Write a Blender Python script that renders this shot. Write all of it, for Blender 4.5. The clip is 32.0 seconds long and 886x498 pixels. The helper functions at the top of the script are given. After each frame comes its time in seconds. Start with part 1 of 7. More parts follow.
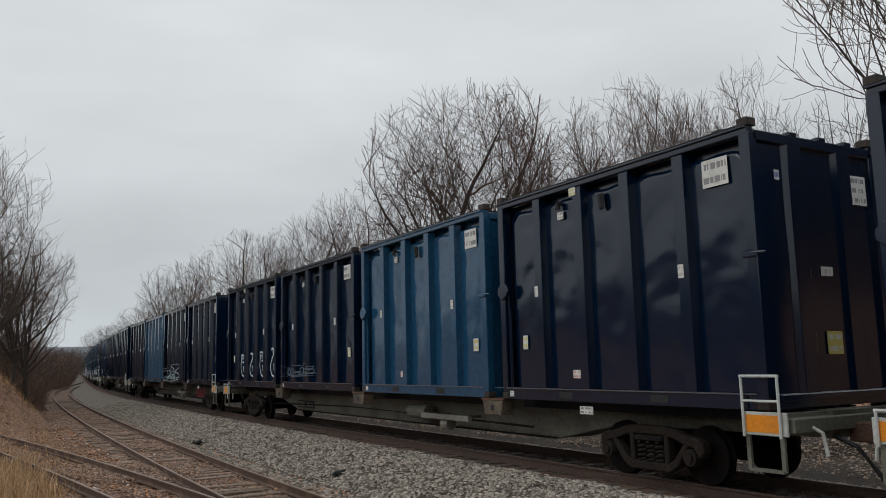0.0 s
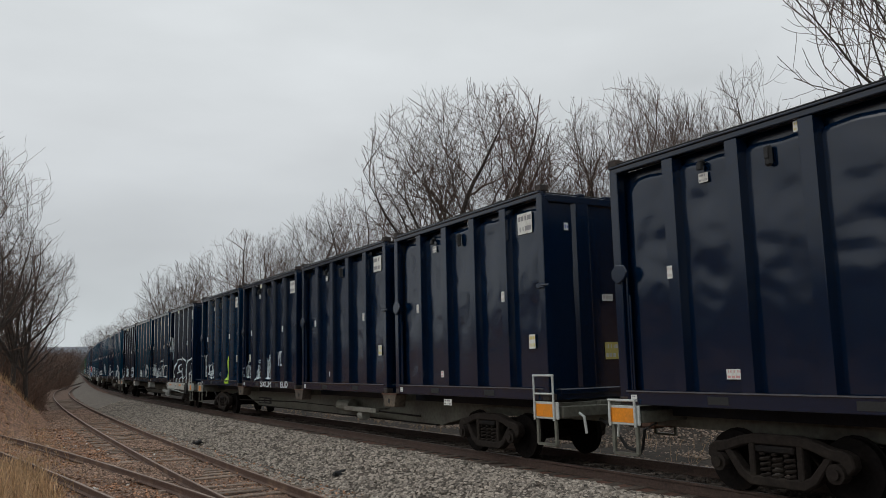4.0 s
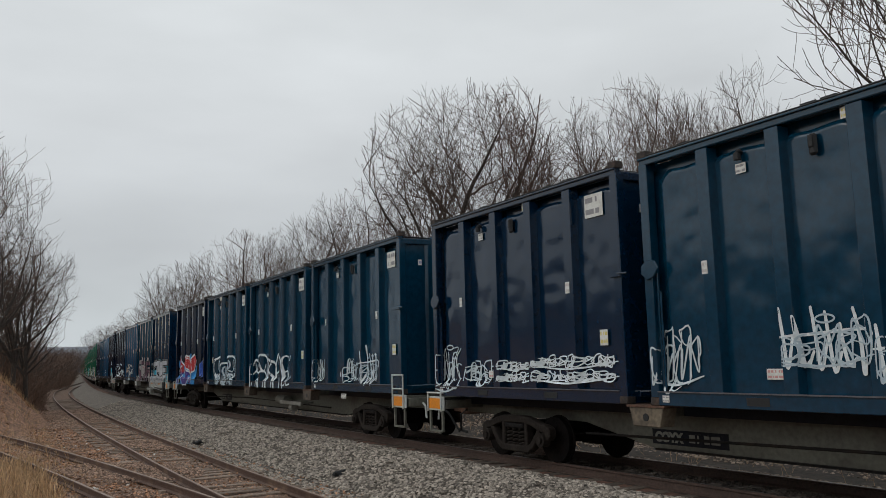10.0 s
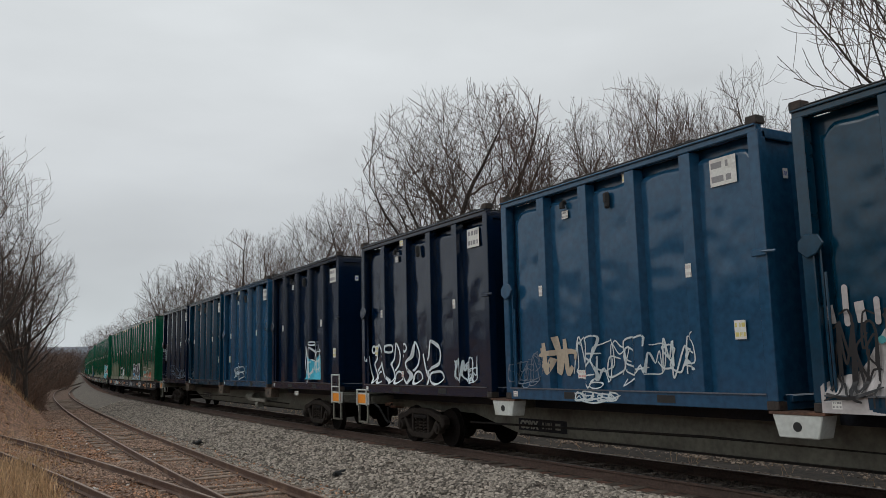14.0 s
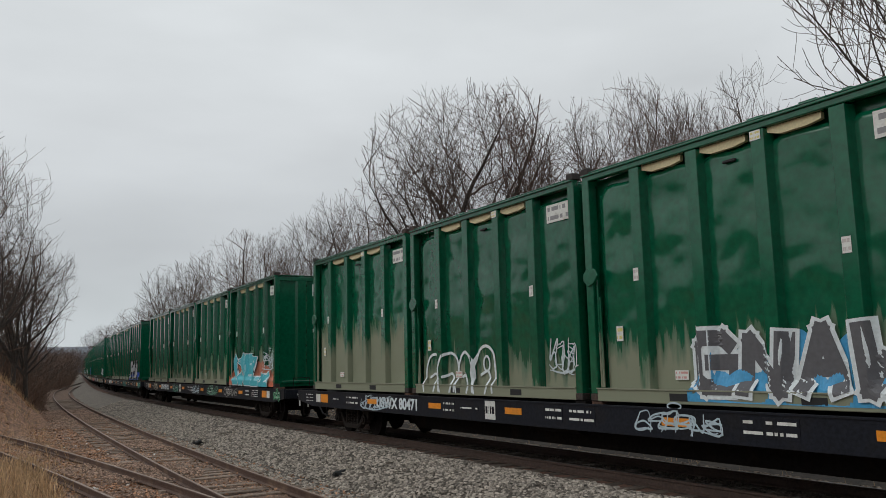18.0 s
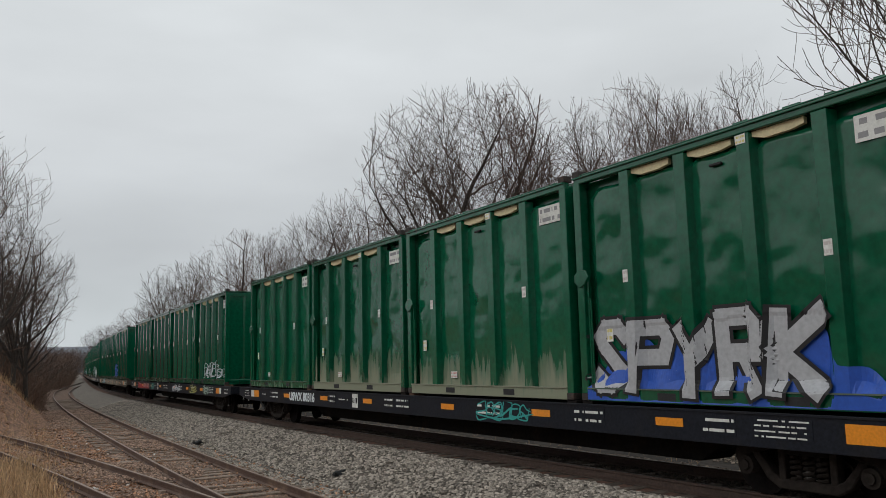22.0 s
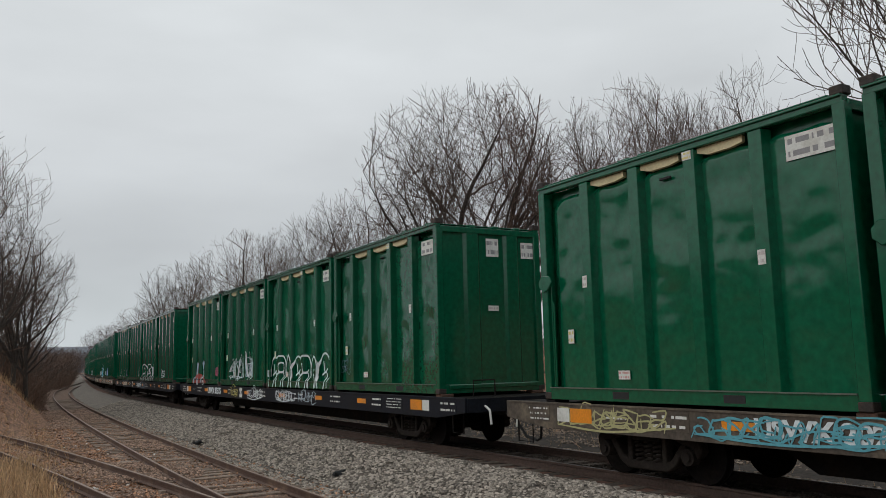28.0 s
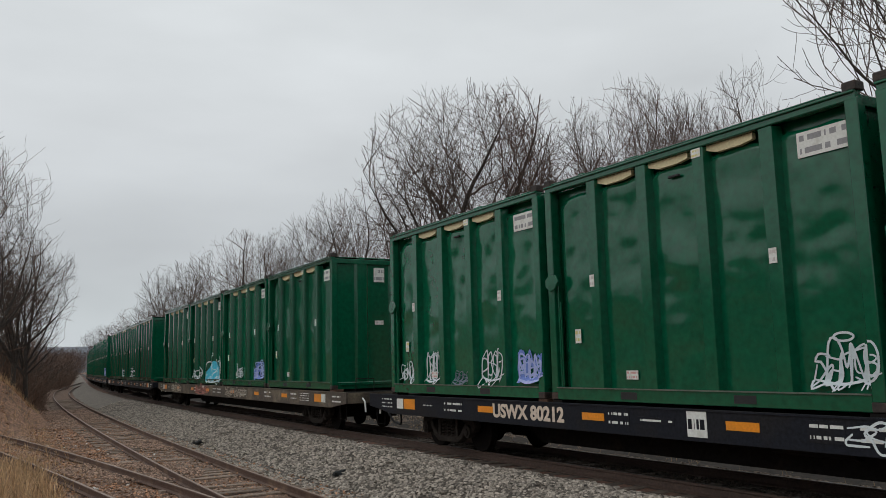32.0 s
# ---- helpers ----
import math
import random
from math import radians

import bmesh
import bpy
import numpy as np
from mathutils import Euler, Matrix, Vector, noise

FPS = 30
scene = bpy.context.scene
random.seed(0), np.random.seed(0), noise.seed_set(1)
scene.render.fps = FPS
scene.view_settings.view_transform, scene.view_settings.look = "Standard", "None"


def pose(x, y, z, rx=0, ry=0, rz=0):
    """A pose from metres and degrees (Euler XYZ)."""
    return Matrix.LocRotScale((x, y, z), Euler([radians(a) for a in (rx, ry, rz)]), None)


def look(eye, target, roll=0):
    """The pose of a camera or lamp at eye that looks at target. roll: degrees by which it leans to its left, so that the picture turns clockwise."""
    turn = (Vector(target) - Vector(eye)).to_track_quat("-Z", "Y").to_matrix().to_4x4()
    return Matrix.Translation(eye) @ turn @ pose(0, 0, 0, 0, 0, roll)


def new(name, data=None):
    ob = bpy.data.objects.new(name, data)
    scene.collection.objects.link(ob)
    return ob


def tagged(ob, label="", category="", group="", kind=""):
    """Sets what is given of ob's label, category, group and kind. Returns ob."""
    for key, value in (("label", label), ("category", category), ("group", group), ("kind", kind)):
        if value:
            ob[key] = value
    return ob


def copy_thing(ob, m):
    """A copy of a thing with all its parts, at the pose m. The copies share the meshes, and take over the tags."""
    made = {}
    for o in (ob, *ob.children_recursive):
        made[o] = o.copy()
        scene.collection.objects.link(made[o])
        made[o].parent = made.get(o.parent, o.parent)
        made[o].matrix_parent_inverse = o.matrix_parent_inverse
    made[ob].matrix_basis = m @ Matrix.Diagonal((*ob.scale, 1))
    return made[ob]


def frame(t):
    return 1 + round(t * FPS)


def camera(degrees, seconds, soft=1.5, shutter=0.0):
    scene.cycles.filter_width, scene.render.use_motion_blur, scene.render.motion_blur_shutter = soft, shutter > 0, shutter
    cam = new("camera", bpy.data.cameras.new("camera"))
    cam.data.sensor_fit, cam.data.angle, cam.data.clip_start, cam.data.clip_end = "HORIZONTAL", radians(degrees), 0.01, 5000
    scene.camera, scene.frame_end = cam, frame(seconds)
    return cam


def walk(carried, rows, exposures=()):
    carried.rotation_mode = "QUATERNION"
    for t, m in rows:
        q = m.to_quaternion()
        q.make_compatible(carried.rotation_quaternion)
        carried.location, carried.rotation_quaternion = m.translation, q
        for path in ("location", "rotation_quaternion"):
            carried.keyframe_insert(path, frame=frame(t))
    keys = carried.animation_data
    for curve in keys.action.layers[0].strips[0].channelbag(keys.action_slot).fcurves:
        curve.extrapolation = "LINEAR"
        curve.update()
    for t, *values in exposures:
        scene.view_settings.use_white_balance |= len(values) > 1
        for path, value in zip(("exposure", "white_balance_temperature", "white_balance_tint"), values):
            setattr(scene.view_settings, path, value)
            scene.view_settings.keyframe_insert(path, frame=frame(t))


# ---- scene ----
# The eye stands at x = 0, y = 0; y runs along the near track, x to the right, z = 0 is the top of the main rails.
EYE_Z = 1.887
YAW, PITCH, ROLL = 30.708, 8.016, -1.356
cam = camera(57.524, 32.0, soft=0.7)
_f = Vector((math.sin(radians(YAW)) * math.cos(radians(PITCH)), math.cos(radians(YAW)) * math.cos(radians(PITCH)), math.sin(radians(PITCH))))
CAM_POSE = look((0, 0, EYE_Z), tuple(Vector((0, 0, EYE_Z)) + _f * 10), ROLL)
walk(cam, [(0.0, CAM_POSE), (32.0, CAM_POSE)])

# ---------------------------------------------------------------- light
world = bpy.data.worlds.new("overcast_sky")
scene.world = world
world.use_nodes = True
wn, wl = world.node_tree.nodes, world.node_tree.links
wn.clear()


def wnode(kind, **inputs):
    n = wn.new(kind)
    for k, v in inputs.items():
        n.inputs[k.replace("_", " ")].default_value = v
    return n


SUN_ELEV, SUN_TURN = radians(38), radians(285)
sky = wn.new("ShaderNodeTexSky")
sky.sky_type, sky.sun_disc, sky.sun_elevation, sky.sun_rotation = "NISHITA", False, SUN_ELEV, SUN_TURN
sky.air_density, sky.dust_density = 1.0, 4.0
coord = wn.new("ShaderNodeTexCoord")
stretch = wn.new("ShaderNodeMapping")
stretch.inputs["Scale"].default_value = (1.6, 1.6, 5.0)
wl.new(coord.outputs["Generated"], stretch.inputs["Vector"])
clouds = wnode("ShaderNodeTexNoise", Scale=1.5, Detail=5.0, Roughness=0.45)
wl.new(stretch.outputs["Vector"], clouds.inputs["Vector"])
split = wn.new("ShaderNodeSeparateXYZ")
wl.new(coord.outputs["Generated"], split.inputs["Vector"])
rise = wn.new("ShaderNodeValToRGB")          # the cloud deck's brightness with height
stops = rise.color_ramp.elements
stops[0].position, stops[0].color = 0.0, (0.635, 0.685, 0.715, 1)
stops[1].position, stops[1].color = 0.55, (0.78, 0.82, 0.835, 1)
for pos, c in ((0.06, (0.605, 0.65, 0.675, 1)), (0.14, (0.55, 0.58, 0.603, 1)), (0.28, (0.66, 0.69, 0.71, 1))):
    e = stops.new(pos)
    e.color = c
wl.new(split.outputs["Z"], rise.inputs["Fac"])
patch = wn.new("ShaderNodeMapRange")
patch.inputs["From Min"].default_value, patch.inputs["From Max"].default_value = 0.3, 0.7
patch.inputs["To Min"].default_value, patch.inputs["To Max"].default_value = 0.88, 1.1
wl.new(clouds.outputs["Fac"], patch.inputs["Value"])
deck = wn.new("ShaderNodeVectorMath")
deck.operation = "SCALE"
wl.new(rise.outputs["Color"], deck.inputs[0])
wl.new(patch.outputs["Result"], deck.inputs["Scale"])
bg_deck = wnode("ShaderNodeBackground", Strength=1.0)
wl.new(deck.outputs["Vector"], bg_deck.inputs["Color"])
bg_sky = wnode("ShaderNodeBackground", Strength=0.1)
wl.new(sky.outputs["Color"], bg_sky.inputs["Color"])
blend = wnode("ShaderNodeMixShader", Fac=0.95)
wl.new(bg_sky.outputs["Background"], blend.inputs[1])
wl.new(bg_deck.outputs["Background"], blend.inputs[2])
world_out = wn.new("ShaderNodeOutputWorld")
wl.new(blend.outputs["Shader"], world_out.inputs["Surface"])

sun_data = bpy.data.lights.new("sun", "SUN")
sun_data.energy, sun_data.angle, sun_data.color = 0.5, radians(40), (1.0, 0.97, 0.93)
sun = new("sun", sun_data)
sun.matrix_world = look((0, 0, 60), (60 * math.sin(SUN_TURN) / math.tan(SUN_ELEV) * -1, 60 * math.cos(SUN_TURN) / math.tan(SUN_ELEV) * -1, 0))
scene.view_settings.exposure = 0.0


# ---------------------------------------------------------------- materials
def material(name, color, rough=0.8, metal=0.0, grain=30.0, spots=2.0, vary=0.25, stain=None, stain_amount=0.4, bump=0.0,
             bump_scale=60.0, paint=False, island=0.0, each=0.0, spec=0.5, coords="Object"):
    """A surface with fine grain, large stains and relief; paint: the colour comes from the object, its alpha tells how far up it was painted over."""
    m = bpy.data.materials.new(name)
    m.use_nodes = True
    nodes, links = m.node_tree.nodes, m.node_tree.links
    bsdf = nodes["Principled BSDF"]
    bsdf.inputs["Roughness"].default_value, bsdf.inputs["Metallic"].default_value = rough, metal
    bsdf.inputs["Specular IOR Level"].default_value = spec
    tc = nodes.new("ShaderNodeTexCoord")
    info = nodes.new("ShaderNodeObjectInfo")
    shift = nodes.new("ShaderNodeVectorMath")
    shift.operation = "MULTIPLY_ADD"
    links.new(info.outputs["Random"], shift.inputs[0])
    shift.inputs[1].default_value = (37.0, 19.0, 11.0)
    links.new(tc.outputs[coords], shift.inputs[2])

    def noise_node(scale, detail):
        n = nodes.new("ShaderNodeTexNoise")
        n.inputs["Scale"].default_value, n.inputs["Detail"].default_value = scale, detail
        links.new(shift.outputs["Vector"], n.inputs["Vector"])
        return n

    def mix(a, b, fac, mode="MIX"):
        n = nodes.new("ShaderNodeMix")
        n.data_type, n.blend_type = "RGBA", mode
        for sock, v in ((n.inputs[6], a), (n.inputs[7], b), (n.inputs[0], fac)):
            if hasattr(v, "is_linked"):
                links.new(v, sock)
            elif isinstance(v, tuple):
                sock.default_value = (*v, 1)[:4]
            else:
                sock.default_value = v
        return n.outputs[2]

    def ranged(value, a, b, c, d):
        n = nodes.new("ShaderNodeMapRange")
        for k, v in zip(("From Min", "From Max", "To Min", "To Max"), (a, b, c, d)):
            n.inputs[k].default_value = v
        links.new(value, n.inputs["Value"])
        return n.outputs["Result"]

    fine, broad = noise_node(grain, 6.0), noise_node(spots, 4.0)
    base = info.outputs["Color"] if paint else tuple(color)
    if stain:
        base = mix(base, tuple(stain), ranged(broad.outputs["Fac"], 0.5, 0.68, 0.0, stain_amount))
    if each:
        tone = ranged(info.outputs["Random"], 0, 1, 1 - each, 1 + each)
        n = nodes.new("ShaderNodeVectorMath")
        n.operation = "SCALE"
        if hasattr(base, "is_linked"):
            links.new(base, n.inputs[0])
        else:
            n.inputs[0].default_value = base
        links.new(tone, n.inputs["Scale"])
        base = n.outputs["Vector"]
    if island:
        geo = nodes.new("ShaderNodeNewGeometry")
        n = nodes.new("ShaderNodeVectorMath")
        n.operation = "SCALE"
        if hasattr(base, "is_linked"):
            links.new(base, n.inputs[0])
        else:
            n.inputs[0].default_value = base
        links.new(ranged(geo.outputs["Random Per Island"], 0, 1, 1 - island, 1 + island), n.inputs["Scale"])
        base = n.outputs["Vector"]
    tone = ranged(fine.outputs["Fac"], 0.3, 0.7, 1 - vary, 1 + vary)
    n = nodes.new("ShaderNodeVectorMath")
    n.operation = "SCALE"
    if hasattr(base, "is_linked"):
        links.new(base, n.inputs[0])
    else:
        n.inputs[0].default_value = base
    links.new(tone, n.inputs["Scale"])
    base = n.outputs["Vector"]
    if paint:
        # rubbed-over lower part, with a ragged streaky upper edge
        axes = nodes.new("ShaderNodeSeparateXYZ")
        links.new(tc.outputs["Object"], axes.inputs["Vector"])
        streak = nodes.new("ShaderNodeMapping")
        streak.inputs["Scale"].default_value = (6.0, 6.0, 0.9)
        links.new(shift.outputs["Vector"], streak.inputs["Vector"])
        rag = nodes.new("ShaderNodeTexNoise")
        rag.inputs["Scale"].default_value, rag.inputs["Detail"].default_value = 1.4, 7.0
        links.new(streak.outputs["Vector"], rag.inputs["Vector"])
        edge = nodes.new("ShaderNodeMath")
        edge.operation = "MULTIPLY_ADD"
        links.new(rag.outputs["Fac"], edge.inputs[0])
        edge.inputs[1].default_value = 1.5
        links.new(ranged(info.outputs["Alpha"], 0, 1, -2, 2), edge.inputs[2])
        over = nodes.new("ShaderNodeMath")
        over.operation = "SUBTRACT"
        links.new(edge.outputs[0], over.inputs[0])
        links.new(axes.outputs["Z"], over.inputs[1])
        worn = ranged(over.outputs[0], 0.75, 1.25, 0.0, 0.8)
        base = mix(base, (0.27, 0.27, 0.19), worn)
        links.new(ranged(worn, 0, 0.8, rough, 0.75), bsdf.inputs["Roughness"])
    links.new(base, bsdf.inputs["Base Color"])
    if bump:
        relief = noise_node(bump_scale, 5.0)
        b = nodes.new("ShaderNodeBump")
        b.inputs["Strength"].default_value, b.inputs["Distance"].default_value = min(1.0, bump), 0.02
        links.new(relief.outputs["Fac"], b.inputs["Height"])
        links.new(b.outputs["Normal"], bsdf.inputs["Normal"])
    return m


M_PAINT = material("container_paint", (0.5, 0.5, 0.5), 0.15, 0.0, 9.0, 1.1, 0.2, paint=True, bump=0.12, bump_scale=2.2, spec=0.62)
M_RUBBER = material("black_rubber", (0.012, 0.013, 0.014), 0.7, vary=0.3)
M_STEEL_DARK = material("dark_underframe_steel", (0.012, 0.011, 0.011), 0.75, 0.0, 14, 2, 0.35, stain=(0.03, 0.02, 0.014), stain_amount=0.5, bump=0.2, bump_scale=40, spec=0.12)
M_SILL_BLACK = material("black_sill_paint", (0.012, 0.014, 0.02), 0.5, 0.0, 20, 1.5, 0.3, stain=(0.022, 0.019, 0.016), stain_amount=0.4, bump=0.1, spec=0.14)
M_SILL_BROWN = material("rusty_sill_paint", (0.07, 0.055, 0.042), 0.7, 0.0, 16, 1.2, 0.35, stain=(0.20, 0.16, 0.11), stain_amount=0.7, bump=0.2)
M_SPINE = material("grey_spine_paint", (0.13, 0.132, 0.108), 0.6, 0.0, 12, 0.9, 0.25, stain=(0.05, 0.042, 0.033), stain_amount=0.7, bump=0.15)
M_SPINE_PALE = material("pale_spine_paint", (0.20, 0.20, 0.175), 0.6, 0.0, 12, 0.9, 0.25, stain=(0.09, 0.075, 0.06), stain_amount=0.6, bump=0.15)
M_SILL_WHITE = material("pale_sill_paint", (0.52, 0.55, 0.53), 0.5, 0.0, 14, 1.3, 0.12, stain=(0.3, 0.27, 0.22), stain_amount=0.5, bump=0.08)
M_ORANGE = material("orange_reflector", (0.78, 0.27, 0.02), 0.35, vary=0.12, stain=(0.45, 0.2, 0.05), stain_amount=0.4)
M_WHITE = material("white_label", (0.68, 0.69, 0.66), 0.5, vary=0.08, stain=(0.42, 0.41, 0.36), stain_amount=0.5, spots=6)
M_INK = material("label_ink", (0.26, 0.26, 0.27), 0.6, vary=0.1)
M_PALE_INK = material("pale_label_ink", (0.50, 0.46, 0.44), 0.6, vary=0.1)
M_BLUE_INK = material("blue_label_ink", (0.10, 0.14, 0.42), 0.6, vary=0.1)
M_YELLOW = material("yellow_label", (0.62, 0.54, 0.16), 0.5, vary=0.1)
M_RED = material("red_label", (0.58, 0.30, 0.28), 0.5, vary=0.1)
M_CREAM = material("cream_liner", (0.62, 0.55, 0.34), 0.7, vary=0.1, stain=(0.4, 0.34, 0.2))
M_CASTING = material("dark_rusty_casting", (0.028, 0.022, 0.019), 0.75, 0.0, 24, 5, 0.4, stain=(0.075, 0.042, 0.028), stain_amount=0.6, bump=0.3)
M_CAST_FRAME = material("brown_cast_steel", (0.018, 0.014, 0.012), 0.85, 0.0, 18, 3, 0.35, stain=(0.03, 0.025, 0.02), stain_amount=0.7, bump=0.35, bump_scale=40, spec=0.2)
# Near-black wheel steel with hardly any gloss.
M_WHEEL = material("greasy_wheel_steel", (0.007, 0.006, 0.006), 0.8, 0.0, 18, 3, 0.4, stain=(0.014, 0.010, 0.008), stain_amount=0.5, bump=0.2, spec=0.08)
M_RUST = material("rusty_iron", (0.085, 0.045, 0.03), 0.8, 0.0, 24, 3, 0.35, stain=(0.17, 0.08, 0.045), stain_amount=0.6, bump=0.3)
M_RAIL_TOP = material("worn_rail_head", (0.16, 0.14, 0.13), 0.42, 1.0, 20, 1, 0.2)
M_RAIL_MAIN = material("greasy_brown_rail", (0.062, 0.037, 0.028), 0.7, 0.0, 26, 1.5, 0.4, stain=(0.035, 0.022, 0.017), stain_amount=0.5, bump=0.3)
M_BED_RUST = material("rust_stained_ballast", (0.125, 0.062, 0.042), 0.95, 0.0, 11, 0.8, 0.5, stain=(0.05, 0.033, 0.026), stain_amount=0.7, bump=1.0, bump_scale=9)
# Soil with the shade beyond the train put into its near-black colour.
M_DITCH_SHADE = material("shade_toned_soil", (0.030, 0.022, 0.016), 0.95, 0.0, 7, 0.5, 0.6, stain=(0.07, 0.05, 0.034), stain_amount=0.5, bump=1.0, bump_scale=8)
M_RAIL_DULL = material("dull_rail_head", (0.25, 0.18, 0.14), 0.6, 0.0, 30, 2, 0.3, stain=(0.15, 0.09, 0.06), stain_amount=0.6)
M_RAIL = material("rail_rust", (0.085, 0.047, 0.033), 0.75, 0.0, 26, 1.5, 0.3, stain=(0.19, 0.12, 0.08), stain_amount=0.6, bump=0.3)
# Darker tie wood for the main track, with near-black blotches.
M_TIE_DARK = material("dark_tie_wood", (0.10, 0.078, 0.062), 0.85, 0.0, 18, 2.5, 0.35, stain=(0.02, 0.016, 0.013), stain_amount=0.7, bump=0.5, bump_scale=30, each=0.25)
# The deep shade under the train is in this dark ballast colour.
M_BED_SHADE = material("shade_toned_ballast", (0.028, 0.022, 0.018), 0.9, 0.0, 11, 0.8, 0.5, stain=(0.016, 0.013, 0.011), stain_amount=0.5, bump=1.0, bump_scale=9)
# Brown ballast of the far side, with darker blotches.
M_BED_FAR = material("sooty_ballast", (0.12, 0.092, 0.07), 0.95, 0.0, 11, 0.5, 0.55, stain=(0.035, 0.027, 0.022), stain_amount=0.8, bump=1.0, bump_scale=9)
M_TIE = material("weathered_tie_wood", (0.235, 0.175, 0.135), 0.9, 0.0, 18, 2.5, 0.35, stain=(0.07, 0.05, 0.04), stain_amount=0.7, bump=0.6, bump_scale=30, each=0.3)
# Darker than its stones: the shade in their gaps is in this colour.
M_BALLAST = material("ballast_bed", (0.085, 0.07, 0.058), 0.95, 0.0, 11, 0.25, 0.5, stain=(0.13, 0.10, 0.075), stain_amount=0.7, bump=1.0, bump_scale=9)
# Without the gap shade, for the stretch where no loose stones lie.
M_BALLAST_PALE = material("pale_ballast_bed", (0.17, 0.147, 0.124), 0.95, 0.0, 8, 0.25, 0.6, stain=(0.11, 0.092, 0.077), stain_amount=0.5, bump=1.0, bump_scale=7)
M_BED_OLD = material("dirty_ballast_bed", (0.17, 0.105, 0.075), 0.95, 0.0, 12, 0.6, 0.6, stain=(0.14, 0.085, 0.055), stain_amount=0.8, bump=1.0, bump_scale=10)
M_STONE = material("ballast_stone", (0.30, 0.262, 0.222), 0.9, 0.0, 25, 3, 0.2, island=0.7, bump=0.2)
# Browner and darker stones for the far side.
M_STONE_FAR = material("sooty_ballast_stone", (0.24, 0.185, 0.145), 0.92, 0.0, 25, 3, 0.25, island=0.75, bump=0.2)
# Same under-train shade, put into the stones' colour.
M_STONE_SHADE = material("shade_toned_stone", (0.05, 0.038, 0.03), 0.9, 0.0, 25, 3, 0.25, island=0.7, bump=0.2)
M_STONE_OLD = material("dirty_ballast_stone", (0.32, 0.215, 0.16), 0.92, 0.0, 25, 3, 0.25, island=0.65, bump=0.2)
M_SOIL = material("leaf_litter_soil", (0.27, 0.150, 0.095), 0.95, 0.0, 9, 1.6, 0.8, stain=(0.08, 0.052, 0.038), stain_amount=0.85, bump=1.0, bump_scale=9)
M_LEAF = material("fallen_leaves", (0.37, 0.20, 0.115), 0.9, 0.0, 20, 3, 0.2, island=0.7)
M_GRASS = material("dry_grass", (0.46, 0.30, 0.165), 0.9, 0.0, 10, 2, 0.2, island=0.5)
M_BARK = material("grey_brown_bark", (0.05, 0.04, 0.034), 0.92, 0.0, 14, 1.2, 0.35, bump=0.5, bump_scale=25)
M_TWIG = material("twig_bark", (0.082, 0.058, 0.045), 0.92, 0.0, 5, 0.7, 0.3)
M_BRUSH = material("brown_brush_bark", (0.12, 0.072, 0.050), 0.92, 0.0, 5, 0.7, 0.3, island=0.4)
M_TWIG_RED = material("reddish_twig_bark", (0.10, 0.062, 0.047), 0.92, 0.0, 5, 0.7, 0.3)
M_PINE = material("dark_evergreen", (0.022, 0.034, 0.02), 0.8, island=0.4)
M_SIDING = material("cream_house_siding", (0.55, 0.50, 0.42), 0.7, 0.0, 3, 0.5, 0.1)
M_ROOF = material("brown_shingle_roof", (0.14, 0.10, 0.08), 0.9, 0.0, 12, 1, 0.3)
M_GLASS = material("dark_window_glass", (0.02, 0.025, 0.03), 0.1)
M_CAR = material("dark_car_paint", (0.02, 0.022, 0.026), 0.2)
# Haze of the distance is mixed into the hill's blue-grey.
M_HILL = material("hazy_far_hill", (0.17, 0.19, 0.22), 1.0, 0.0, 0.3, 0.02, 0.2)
SPRAY = {}


def spray(color):
    """Spray paint of one colour."""
    if color not in SPRAY:
        SPRAY[color] = material("spray_paint", color, 0.5, 0.0, 15, 3, 0.12)
    return SPRAY[color]


# ---------------------------------------------------------------- small builders
def part(name, bm, mat, parent=None, label="", smooth=False):
    """Links a bmesh as one mesh object under a thing or a part."""
    mesh = bpy.data.meshes.new(name)
    bm.to_mesh(mesh)
    bm.free()
    for m in mat if isinstance(mat, (list, tuple)) else [mat]:
        mesh.materials.append(m)
    if smooth:
        mesh.shade_smooth()
    ob = new(name, mesh)
    ob.parent = parent
    if label:
        tagged(ob, label)
    return ob


def share(name, ob, parent, m=None, label=""):
    """Another object on the mesh of ob."""
    other = new(name, ob.data)
    other.parent = parent
    other.color = ob.color
    if m is not None:
        other.matrix_basis = m
    if label:
        tagged(other, label)
    return other


def box(bm, x0, x1, y0, y1, z0, z1, bevel=0.0, mat=0):
    made = bmesh.ops.create_cube(bm, size=1.0, matrix=Matrix.Translation(((x0 + x1) / 2, (y0 + y1) / 2, (z0 + z1) / 2)) @ Matrix.Diagonal((abs(x1 - x0), abs(y1 - y0), abs(z1 - z0), 1)))
    faces = list({f for v in made["verts"] for f in v.link_faces})
    if mat:
        for f in faces:
            f.material_index = mat
    if bevel:
        edges = list({e for v in made["verts"] for e in v.link_edges})
        bmesh.ops.bevel(bm, geom=edges, offset=bevel, segments=1, affect="EDGES", profile=0.5)
    return bm


def boxes(*rows, bevel=0.0):
    bm = bmesh.new()
    for r in rows:
        box(bm, *r, bevel=bevel)
    return bm


